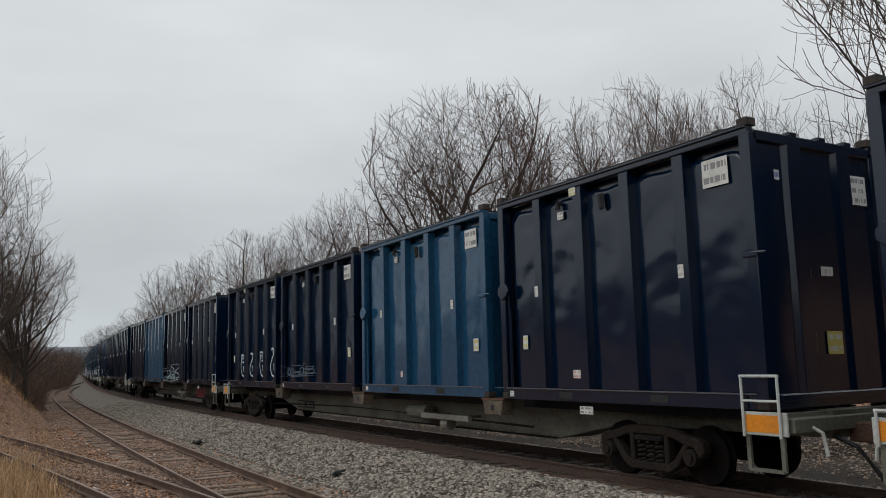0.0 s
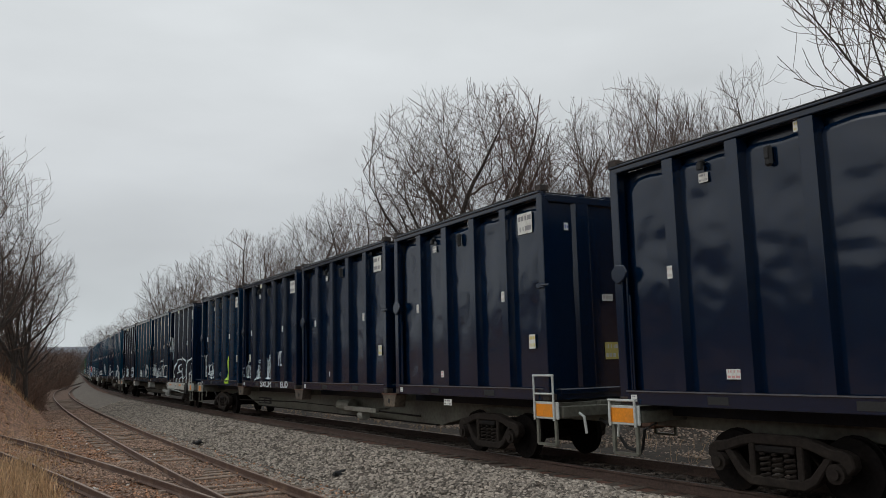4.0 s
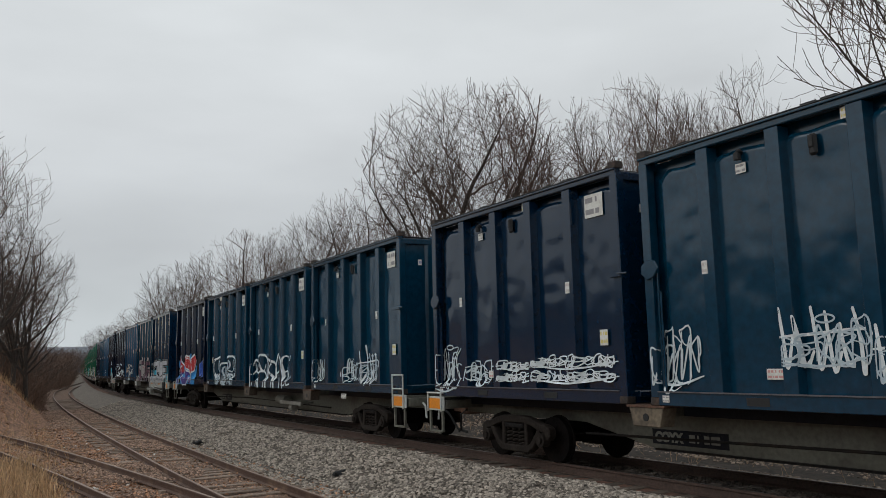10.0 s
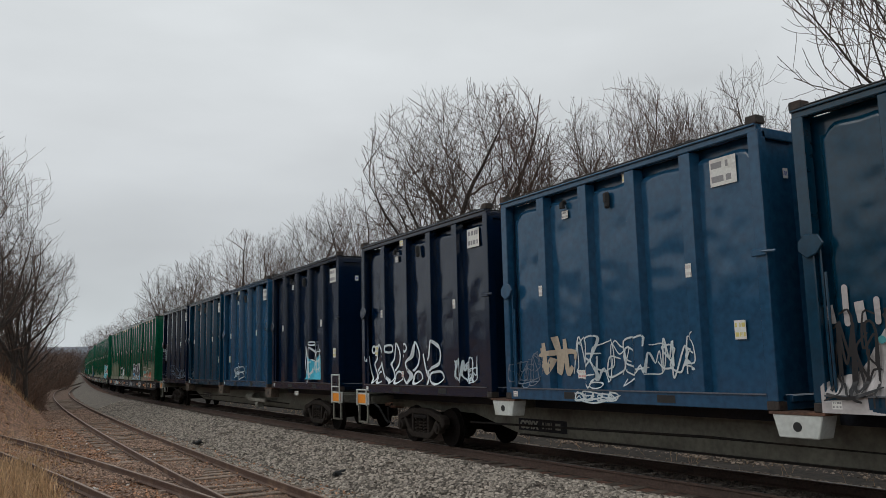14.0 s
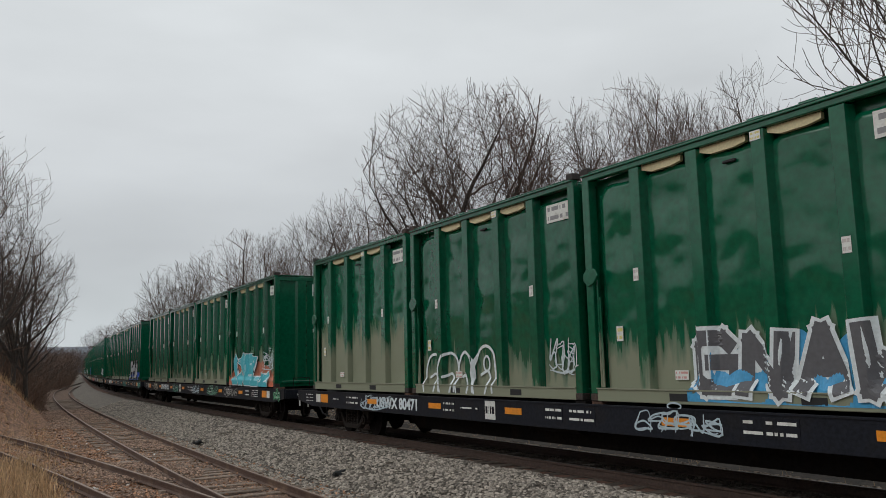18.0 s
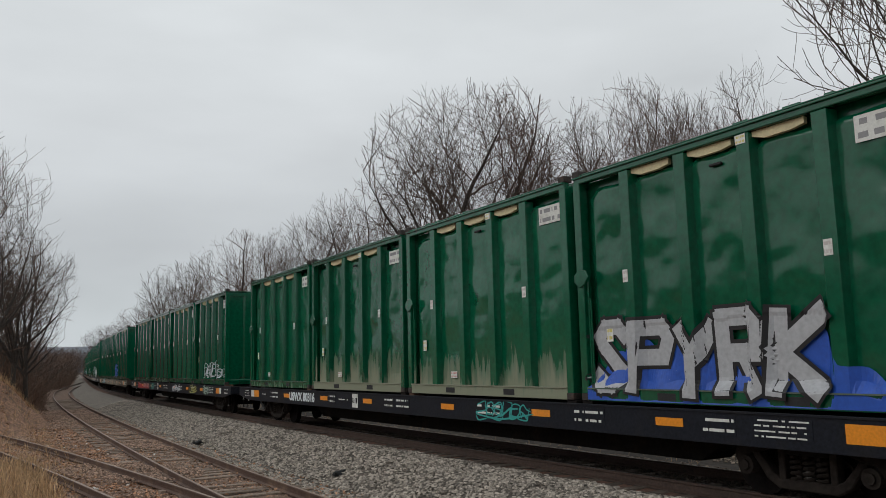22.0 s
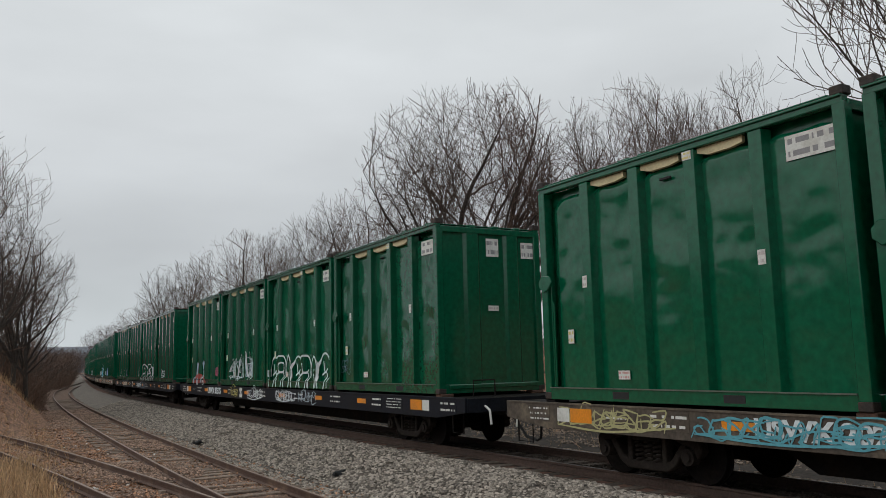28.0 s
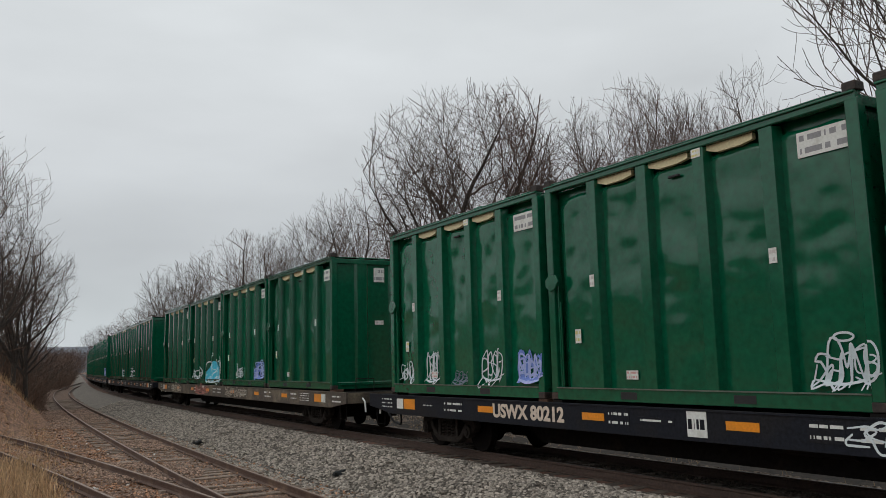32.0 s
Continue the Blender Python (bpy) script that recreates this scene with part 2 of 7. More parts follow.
def prism(outline, depth0, depth1, axis="y", bevel=0.0):
    """A closed outline in the x-z plane (or x-y, axis z; y-z, axis x), extruded between two depths."""
    bm = bmesh.new()
    put = {"y": lambda a, b, d: (a, d, b), "z": lambda a, b, d: (a, b, d), "x": lambda a, b, d: (d, a, b)}[axis]
    v0 = [bm.verts.new(put(a, b, depth0)) for a, b in outline]
    v1 = [bm.verts.new(put(a, b, depth1)) for a, b in outline]
    bm.faces.new(v0)
    bm.faces.new(v1[::-1])
    for i in range(len(outline)):
        j = (i + 1) % len(outline)
        bm.faces.new((v0[j], v0[i], v1[i], v1[j]))
    bmesh.ops.recalc_face_normals(bm, faces=bm.faces)
    if bevel:
        bmesh.ops.bevel(bm, geom=bm.edges[:], offset=bevel, segments=1, affect="EDGES")
    return bm


def tube(bm, points, radius, sides=6):
    """A round bar along points; the radius may be a list."""
    pts = [Vector(p) for p in points]
    rad = radius if isinstance(radius, (list, tuple)) else [radius] * len(pts)
    rings = []
    for i, p in enumerate(pts):
        d = (pts[min(i + 1, len(pts) - 1)] - pts[max(i - 1, 0)]).normalized()
        a = d.orthogonal().normalized()
        b = d.cross(a)
        rings.append([bm.verts.new(p + (a * math.cos(k * math.tau / sides) + b * math.sin(k * math.tau / sides)) * rad[i]) for k in range(sides)])
    for r0, r1 in zip(rings, rings[1:]):
        # match the rings' starts
        off = min(range(sides), key=lambda o: (r1[o].co - r0[0].co).length)
        for k in range(sides):
            try:
                bm.faces.new((r0[k], r0[(k + 1) % sides], r1[(k + 1 + off) % sides], r1[(k + off) % sides]))
            except ValueError:
                pass
    bm.faces.new(rings[0][::-1])
    bm.faces.new(rings[-1])
    return bm


def disc(bm, c, radius, depth, axis="y", sides=20):
    turn = {"y": pose(0, 0, 0, 90, 0, 0), "x": pose(0, 0, 0, 0, 90, 0), "z": Matrix.Identity(4)}[axis]
    bmesh.ops.create_cone(bm, cap_ends=True, segments=sides, radius1=radius, radius2=radius, depth=depth, matrix=Matrix.Translation(c) @ turn)
    return bm


def mesh_object(name, verts, faces, mat, parent=None, smooth=False):
    mesh = bpy.data.meshes.new(name)
    mesh.from_pydata(verts, [], faces)
    mesh.update()
    for m in mat if isinstance(mat, (list, tuple)) else [mat]:
        mesh.materials.append(m)
    if smooth:
        mesh.shade_smooth()
    ob = new(name, mesh)
    ob.parent = parent
    return ob


# ---------------------------------------------------------------- the line of the main track
KNOTS = (-600, -40, 0, 25, 50, 80, 120, 170, 240, 400, 1600)
BENDS = (0, 0.000309, 0.000315, 0.000702, 0.001279, 0.001185, 0.0003, 0.0, 0.0, 0.0, 0.0)
TRACK_X = 9.0749 + 1.295
_s = np.arange(-600, 1600.5, 0.5)
_k = np.interp(_s, KNOTS, BENDS)
_th = np.concatenate([[0], np.cumsum((_k[1:] + _k[:-1]) / 2 * 0.5)])
_th -= np.interp(0, _s, _th)
_mid = (_th[1:] + _th[:-1]) / 2
_x = np.concatenate([[0], np.cumsum(np.sin(_mid) * 0.5)])
_y = np.concatenate([[0], np.cumsum(np.cos(_mid) * 0.5)])
_x += TRACK_X - np.interp(0, _s, _x)
_y -= np.interp(0, _s, _y)


def along(s, u=0.0):
    """The place at s metres along the main track and u metres to its right (the eye is at u = -10.4); arrays work too."""
    th = np.interp(s, _s, _th)
    return np.interp(s, _s, _x) + u * np.cos(th), np.interp(s, _s, _y) - u * np.sin(th)


def at_track(s, u=0.0, z=0.0):
    x, y = along(s, u)
    return Vector((float(x), float(y), z))


def siding_u(s):
    """The siding's centre line beside the main track."""
    return np.interp(s, (-600, 20, 45, 66, 90, 104, 125, 150, 178, 1600), (-5.3, -5.3, -4.95, -4.8, -4.85, -4.8, -4.05, -2.3, -0.25, -0.25))


SIDING_Z = -0.51


def siding_top(s):
    """The siding climbs to the main track where it joins it."""
    return np.interp(s, (-600, 100, 176, 1600), (SIDING_Z, SIDING_Z, -0.06, -0.06))


def ground_z(s, u):
    """Height of the bare ground."""
    s, u = np.asarray(s, float), np.asarray(u, float)
    z = np.full(np.broadcast(s, u).shape, -0.80)
    toe = np.interp(s, (-600, 26, 36, 46, 1600), (9.2, 9.2, 8.6, 6.7, 6.7))
    reach = np.interp(s, (-600, 26, 46, 1600), (5.0, 5.0, 3.0, 3.0))
    left = np.clip((-u - toe) / reach, 0, 1)
    bank = np.interp(s, (-600, -10, 5, 14, 26, 36, 46, 110, 1600), (0.55, 0.55, 0.5, 0.15, 0.4, 1.5, 2.5, 2.9, 2.9))
    # Hillside added left of the view, to be reflected in the container sides.
    hillside = np.interp(-u, (14, 24, 44, 75, 150, 1500), (0, 1.4, 5.2, 8.5, 13.0, 13.0)) * np.interp(s, (-600, 40, 100, 1600), (1, 1, 0.2, 0.2))
    z = z + bank * left * left * (3 - 2 * left) + hillside
    right = np.clip((u - 4.0) / 4.0, 0, 1)
    # Bank added out of view, so that the container ends reflect dark ground.
    z = z + np.interp(u, (9, 16, 30, 60, 1500), (0, 4.5, 8.5, 11, 11)) * np.interp(s, (-600, -2, 10, 1600), (1, 1, 0, 0))
    return z + right * 0.3 + np.interp(u, (7.0, 10.0, 16.0, 40.0, 240.0, 1500.0), (0, 0.5, 2.4, 3.8, 6.0, 6.0))


# ---------------------------------------------------------------- the train's way: metres gone since the start
SURGE = (7, 6, 2, -2, 2, -4, 0, -5, 0, 0, 2, 8, 13, 24, -10, -4, -6, 0, 6, 0, -6, -9, -10, 2, 5, 10, 16, -15, -11, -10, -5, 0, 0,
         -2, -8, -2, 8, 13, 21, -13, -10, -6, -3, -9, -4, -14, -20, -14, -2, 19, 31, 20, 8, 0, -5, -12, -18, -8, 4, 7, -1, 2, 15, 13, 2)


def gone(t):
    """Metres that the train has gone at t; SURGE: centimetres of run-in and run-out of the couplings, every half second."""
    u = t / 32
    return t * (12.5356 + 1.0539 * u - 1.5748 * u ** 2 + 0.6892 * u ** 3) + 0.01 * float(np.interp(t, np.arange(65) * 0.5, SURGE))


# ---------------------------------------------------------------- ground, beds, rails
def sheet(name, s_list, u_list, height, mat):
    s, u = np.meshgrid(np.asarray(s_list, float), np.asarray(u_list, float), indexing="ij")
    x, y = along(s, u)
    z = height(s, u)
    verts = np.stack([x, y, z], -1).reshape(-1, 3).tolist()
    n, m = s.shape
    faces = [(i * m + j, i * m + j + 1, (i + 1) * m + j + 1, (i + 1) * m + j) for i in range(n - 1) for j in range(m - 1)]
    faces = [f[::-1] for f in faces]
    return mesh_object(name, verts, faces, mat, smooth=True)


S_LINES = np.concatenate([np.arange(-600, -40, 40), np.arange(-40, 100, 2.0), np.arange(100, 260, 8), np.arange(260, 1600, 60), [1600]])
U_LINES = np.concatenate([[-1500, -700, -300, -150, -90, -60, -45, -35], np.arange(-30, -3, 1.0), [-3, 0, 3], np.arange(4, 40, 2.0), [45, 60, 90, 150, 300, 700, 1500]])


def rough_ground(s, u):
    z = ground_z(s, u)
    lump = np.sin(s * 0.9 + 1.3 * np.sin(u * 0.7)) * np.sin(u * 1.1 + 0.8 * np.sin(s * 0.5)) * 0.07
    return z + lump * (np.abs(u) > 8.5)


ground = tagged(sheet("ground", S_LINES, U_LINES, rough_ground, M_SOIL), "brown bare winter ground with leaf litter", "ground", kind="structure")


def main_bed(s, u):
    a = np.abs(u)
    return np.interp(a, (0, 1.75, 2.2, 3.6), (-0.185, -0.185, -0.26, -0.72)) + 0.012 * np.sin(s * 3.1 + u * 5)


def siding_bed(s, u):
    return -0.735 + 0.015 * np.sin(s * 2.3 + u * 4) + np.where(u < -10.4, -0.35, 0.0)


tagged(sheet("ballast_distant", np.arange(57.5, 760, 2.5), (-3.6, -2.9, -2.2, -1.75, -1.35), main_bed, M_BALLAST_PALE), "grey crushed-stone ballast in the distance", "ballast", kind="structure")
bed_main = tagged(sheet("ballast_main", np.arange(-520, 60, 2.5), (-3.6, -2.9, -2.2, -1.75, -1.35), main_bed, M_BALLAST),
                  "grey crushed-stone ballast shoulder sloping to the siding", "ballast", kind="structure")
tagged(sheet("ballast_middle", np.arange(-520, 760, 2.5), (-0.85, 0, 0.85), main_bed, M_BED_SHADE), "ballast between the main rails, coloured dark for the shade under the train", "ballast", kind="structure")
tagged(sheet("ballast_far", np.arange(-520, 760, 2.5), (0.85, 1.75, 2.2, 2.9, 3.6, 5.6), main_bed, M_BED_FAR), "brown-grey ballast shoulder beyond the main track", "ballast", kind="structure")
tagged(sheet("ballast_edge", np.arange(-520, 760, 2.5), (-1.35, -0.85), main_bed, M_BED_RUST), "rust-stained ballast beside the near rail", "ballast", kind="structure")
# strip laid over the soil, its colour stands for shade
tagged(sheet("ditch", np.arange(-60, 140, 2.0), (2.9, 3.6, 5, 6, 7, 8, 9, 10), lambda s, u: np.where(u < 3, -0.78, np.where(u > 9.5, ground_z(s, u) - 0.12, ground_z(s, u) + 0.1 + 0.03 * np.sin(s * 1.3 + u))), M_DITCH_SHADE), "ground in the ditch beyond the track, coloured near-black for shade", "ground", kind="structure")
bed_siding = tagged(sheet("ballast_siding", np.arange(-520, 400, 2.5), (-11.0, -10.4, -9.6, -8.8, -7.9, -7, -6, -5, -4, -3.1), siding_bed, M_BED_OLD),
                    "dirty brown-grey ballast under the old siding", "ballast", kind="structure")

RAIL_PROFILE = ((-0.07, -0.17), (0.07, -0.17), (0.07, -0.155), (0.012, -0.13), (0.012, -0.045), (0.036, -0.035), (0.036, -0.006), (0.028, 0.0), (-0.028, 0.0), (-0.036, -0.006), (-0.036, -0.035), (-0.012, -0.045), (-0.012, -0.13), (-0.07, -0.155))


def rail(name, centres, sideways, top, mats):
    """A rail swept along centres (list of x, y); sideways: the unit vectors to its right."""
    verts, faces, n = [], [], len(RAIL_PROFILE)
    for (x, y), (nx, ny) in zip(centres, sideways):
        verts += [(x + a * nx, y + a * ny, top + b) for a, b in RAIL_PROFILE] if np.isscalar(top) else [(x + a * nx, y + a * ny, float(top[len(verts) // n]) + b) for a, b in RAIL_PROFILE]
    for i in range(len(centres) - 1):
        faces += [(i * n + k, i * n + (k + 1) % n, (i + 1) * n + (k + 1) % n, (i + 1) * n + k) for k in range(n)]
    ob = mesh_object(name, verts, faces, mats)
    head = np.zeros(len(faces), dtype=np.int32)
    head[7::n] = 1
    ob.data.polygons.foreach_set("material_index", head)
    return ob


def rail_on_track(name, s_list, u_func, top, mats):
    s = np.asarray(s_list, float)
    u = u_func(s)
    x, y = along(s, u)
    th = np.interp(s, _s, _th)
    return rail(name, list(zip(x, y)), list(zip(np.cos(th), -np.sin(th))), top, mats)


RAIL_S = np.concatenate([np.arange(-500, -20, 20), np.arange(-20, 260, 3), np.arange(260, 760, 20)])
for side in (-0.753, 0.753):
    tagged(rail_on_track("rail", RAIL_S, lambda s: side + 0 * s, 0.0, [M_RAIL_MAIN, M_RAIL_TOP]), "rusty steel rail with a worn bright head on the main track", "rail", "rails of the main track", "structure")
    tagged(rail_on_track("rail", RAIL_S[RAIL_S < 172], lambda s: siding_u(s) + side, siding_top(RAIL_S[RAIL_S < 172]), [M_RAIL, M_RAIL_DULL]), "dull brown rusted rail of the old siding", "rail", "rails of the siding", "structure")

# the old branch that leaves the siding towards the bank
def branch_x(y):
    return 4.09 - 0.10 * (y - 16.5) - 0.0016 * max(0.0, y - 16.5) ** 2


BRANCH = [(branch_x(y), y) for y in np.arange(8.0, 38.0, 1.0)]
for off in (0.0, -1.46):
    tagged(rail("rail", [(x + off, y) for x, y in BRANCH], [(0.988, 0.15)] * len(BRANCH), SIDING_Z, [M_RAIL, M_RAIL_DULL]), "rusted rail of the branch that leaves the siding", "rail", "rails of the branch", "structure")

# ties
tie_bm = boxes((-1.3, 1.3, -0.115, 0.115, -0.16, 0.0), bevel=0.012)
tie_mesh = bpy.data.meshes.new("tie")
tie_bm.to_mesh(tie_mesh)
tie_bm.free()
tie_mesh.materials.append(M_TIE)
rng = random.Random(4)


tie_dark = tie_mesh.copy()
tie_dark.materials.clear()
tie_dark.materials.append(M_TIE_DARK)


def lay_tie(x, y, z, turn, parent, mesh=tie_mesh):
    t = new("tie", mesh)
    t.parent = parent
    t.matrix_basis = pose(x, y, z, rng.uniform(-1.2, 1.2), rng.uniform(-0.8, 0.8), turn + rng.uniform(-1.6, 1.6))
    return t


for s in np.arange(6, 84, 0.53):
    x, y = along(s, float(siding_u(s)))
    lay_tie(float(x) + rng.uniform(-0.12, 0.12), float(y) + rng.uniform(-0.07, 0.07), SIDING_Z - 0.172 + rng.uniform(-0.045, 0.012), -math.degrees(np.interp(s, _s, _th)) + rng.uniform(-2, 2), bed_siding)
for s in np.arange(2, 80, 0.53):
    x, y = along(s, 0.0)
    lay_tie(float(x), float(y), -0.168 + rng.uniform(-0.006, 0.006), -math.degrees(np.interp(s, _s, _th)), bed_main, tie_dark)
for y in np.arange(9.5, 33, 0.6):
    lay_tie(branch_x(float(y)) - 0.72, float(y), SIDING_Z - 0.235 + rng.uniform(-0.03, 0.02), 6 + 0.2 * float(y - 15), bed_siding)


# ---------------------------------------------------------------- loose stones, leaves and grass
def scatter(name, mat, count, place, size, seed, flat=0.7, label="", category="gravel"):
    """Many small angular stones in one mesh."""
    r = np.random.default_rng(seed)
    base = np.array([(-1, -0.8, -0.6), (0.9, -1, -0.5), (1, 0.8, -0.6), (-0.8, 1, -0.5), (-0.7, -0.5, 0.6), (0.6, -0.7, 0.75), (0.7, 0.6, 0.55), (-0.5, 0.7, 0.8)])
    quads = np.array([(0, 1, 5, 4), (1, 2, 6, 5), (2, 3, 7, 6), (3, 0, 4, 7), (4, 5, 6, 7)])
    c = place(r, count)
    k = len(c)
    sc = r.uniform(size[0], size[1], (k, 1, 1)) * r.uniform(0.6, 1.15, (k, 1, 3)) * np.array([1, 1, flat])
    v = base[None] * r.uniform(0.75, 1.2, (k, 8, 3)) * sc
    a = r.uniform(0, math.tau, k)
    ca, sa = np.cos(a)[:, None], np.sin(a)[:, None]
    tilt = r.uniform(-0.6, 0.6, (k, 1))
    x, y, z = v[..., 0], v[..., 1], v[..., 2]
    x, z = x * np.cos(tilt) - z * np.sin(tilt), x * np.sin(tilt) + z * np.cos(tilt)
    v = np.stack([x * ca - y * sa, x * sa + y * ca, z], -1) + c[:, None, :]
    f = (quads[None] + 8 * np.arange(k)[:, None, None]).reshape(-1, 4)
    ob = mesh_object(name, v.reshape(-1, 3).tolist(), f.tolist(), mat)
    return tagged(ob, label, category, kind="stuff")


def spots_on(s_range, u_range, height, power=1.0):
    def place(r, n):
        s = s_range[0] + (s_range[1] - s_range[0]) * r.random(n) ** power
        u = r.uniform(*u_range, n)
        x, y = along(s, u)
        return np.stack([x, y, height(s, u)], -1)
    return place


scatter("ballast_stones", M_STONE, 42000, spots_on((7, 60), (-4.4, -1.2), lambda s, u: np.where(u < -3.5, -0.725, main_bed(s, u)) + 0.012, 1.6), (0.022, 0.05), 1, label="loose grey crushed stones along the main track")
scatter("ballast_stones", M_STONE_FAR, 24000, spots_on((3, 45), (0.85, 5.4), lambda s, u: main_bed(s, u) + 0.006, 1.5), (0.02, 0.055), 5, label="loose grey crushed stones beyond the near rail")
scatter("ballast_stones", M_STONE_FAR, 16000, spots_on((3, 42), (5.3, 9.4), lambda s, u: np.maximum(ground_z(s, u) + 0.1, -0.71), 1.5), (0.02, 0.055), 7, label="scattered stones in the ditch beyond the track")
scatter("ballast_stones", M_STONE_SHADE, 9000, spots_on((4, 40), (-0.72, 0.72), lambda s, u: main_bed(s, u) + 0.008, 1.4), (0.02, 0.045), 6, label="brown stones between the main rails, darkened for the shade under the train")


def siding_heap(s, u):
    """Stones lie higher between the ties and over some of them."""
    drift = np.sin(s * 0.45 + 1.0) * np.sin(s * 0.17 + u * 0.8)
    return siding_bed(s, u) + 0.012 + np.where((drift > 0.45) | (s > 44), 0.07, 0.0) * (u < -4.2)


scatter("siding_stones", M_STONE_OLD, 56000, spots_on((8, 60), (-10.0, -3.9), siding_heap, 1.5), (0.014, 0.036), 2, label="dirty small stones and debris between the siding's ties")
scatter("pale_debris", M_WHITE, 60, spots_on((12, 40), (-8.0, -5.2), lambda s, u: siding_bed(s, u) + 0.02), (0.03, 0.07), 3, flat=0.3, label="scraps of pale litter on the siding", category="litter")
lump_bm = bmesh.new()
bmesh.ops.create_icosphere(lump_bm, subdivisions=2, radius=0.14)
for v in lump_bm.verts:
    v.co = Vector((v.co.x * 1.2, v.co.y, v.co.z * 0.6)) * (1 + 0.8 * noise.noise(v.co * 11))
lump = tagged(part("dark_clod", lump_bm, M_RUBBER), "dark lump of debris lying on the ballast", "debris")
lump.matrix_basis = pose(7.42, 17.2, -0.52)
tagged(copy_thing(lump, pose(7.04, 28.4, -0.6, 0, 0, 70)), "dark flat scrap of debris lying on the ballast")

# ---------------------------------------------------------------- containers
LONG, HALF, FAR, HIGH = 6.06, 1.405, 1.44, 3.81
RIBS = (1.30, 2.46, 3.62, 4.80)
DEEP = 0.14


def face_y(x, z=1.0):
    """Distance of the container's side skin from its middle, ribs and recessed panels."""
    if x < 0.17 or x > LONG - 0.17 or z < 0.2:
        return HALF + 0.002
    d = min(abs(x - c) for c in RIBS)
    return HALF - DEEP * min(1.0, max(0.0, (d - 0.105) / 0.03)) + 0.002


CUTS = (0.15, *RIBS, LONG - 0.31)
PANEL_TOP = HIGH - 0.27


def dented_y(x, z, seed, depth):
    """The dented skin between the ribs; seed tells one pattern container from another."""
    i = min(4, sum(x > c for c in RIBS))
    a, b = (x - CUTS[i]) / (CUTS[i + 1] - CUTS[i]), (z - 0.2) / (PANEL_TOP - 0.2)
    edge = max(0, min(1, 4 * min(a, 1 - a), 10 * min(b, 1 - b)))
    k = seed * 5 + i
    n = noise.noise(Vector((x * 1.2, z * 1.5, k * 7.1))) - 0.6 * abs(noise.noise(Vector((x * 2.4, z * 3.4, k * 3.3)))) + 0.12 - 0.25 * max(0, noise.noise(Vector((x * 6, z * 6, k))) - 0.3)
    return HALF - DEEP - 0.006 * edge + depth * n * edge * min(1.0, max(0.4, 0.4 + 0.6 * (z - 1.0)))


DENT = {False: 0.026, True: 0.05}


def skin_of(seed, green):
    """The outside of one pattern container, ribs and dents, for what is painted on it."""
    def skin(x, z):
        if x < 0.17 or x > LONG - 0.17 or z < 0.215:
            return HALF + 0.004
        slope = min(1.0, max(0.0, (min(abs(x - c) for c in RIBS) - 0.10) / 0.11))
        panel = HALF - DEEP + (0.014 if green else 0.009) * (1 if z < 1.2 else 1.8)
        low = max(0.0, 1 - (z - 0.215) / 0.14)
        return HALF + 0.004 + (panel - HALF - 0.004) * slope * (1 - low)
    return skin


def dented_panel(x0, x1, z0, z1, seed, depth):
    """A pressed steel panel with shallow dents, rounded upper corners and an edge that turns inwards."""
    bm = bmesh.new()
    nx, nz = 14, 40
    grid = []
    for i in range(nx + 1):
        x = x0 + (x1 - x0) * i / nx
        near = min(x - x0 - 0.10, x1 - x - 0.10)
        drop = 0.13 * (1 - math.sqrt(max(0.0, 1 - max(0.0, 1 - max(near, 0.0) / 0.15) ** 2))) + 0.012 * math.sin(x * 9 + seed)
        column = []
        for j in range(nz + 1):
            z = z0 + (z1 - drop - z0) * j / nz
            column.append(bm.verts.new((x, dented_y(min(max(x, x0 + 1e-4), x1 - 1e-4), z, seed, depth), z)))
        column.append(bm.verts.new((x, HALF - DEEP - 0.09, z1 - drop + 0.012)))
        grid.append(column)
    grid.append([bm.verts.new((x1 + 0.015, HALF - DEEP - 0.09, v.co.z)) for v in grid[-1]])
    for i in range(len(grid) - 1):
        for j in range(nz + 1):
            bm.faces.new((grid[i][j], grid[i][j + 1], grid[i + 1][j + 1], grid[i + 1][j]))
    return bm


def placard(w, h, lines, seed, ink=M_INK, back=M_WHITE, block=0.8):
    """A flat plate facing +y, one sheet with worn lines of writing as bars; its centre at the origin."""
    bm = bmesh.new()
    r = random.Random(seed)
    xs = [-w / 2, -w * 0.45]
    while xs[-1] < w * 0.40:
        xs.append(xs[-1] + r.uniform(0.025, 0.07) * w)
    xs = [x for x in xs if x < w * 0.42] + [w * 0.45, w / 2]
    zs = [-h / 2]
    for k in range(lines):
        mid = -h / 2 + h * (k + 0.5) / lines
        zs += [mid - h / lines * block * 0.28, mid + h / lines * block * 0.28]
    zs.append(h / 2)
    grid = [[bm.verts.new((x, 0.005, z)) for z in zs] for x in xs]
    for a in range(len(xs) - 1):
        for b in range(len(zs) - 1):
            f = bm.faces.new((grid[a][b], grid[a][b + 1], grid[a + 1][b + 1], grid[a + 1][b]))
            if b % 2 and 0 < a < len(xs) - 2 and r.random() < 0.68:
                f.material_index = 1
    rim = [v for v in grid[0]] + [c[-1] for c in grid[1:]] + [v for v in grid[-1][-2::-1]] + [c[0] for c in grid[-2:0:-1]]
    low = [bm.verts.new((v.co.x, 0.0, v.co.z)) for v in rim]
    for a in range(len(rim)):
        b = (a + 1) % len(rim)
        bm.faces.new((rim[b], rim[a], low[a], low[b]))
    return bm, [back, ink]


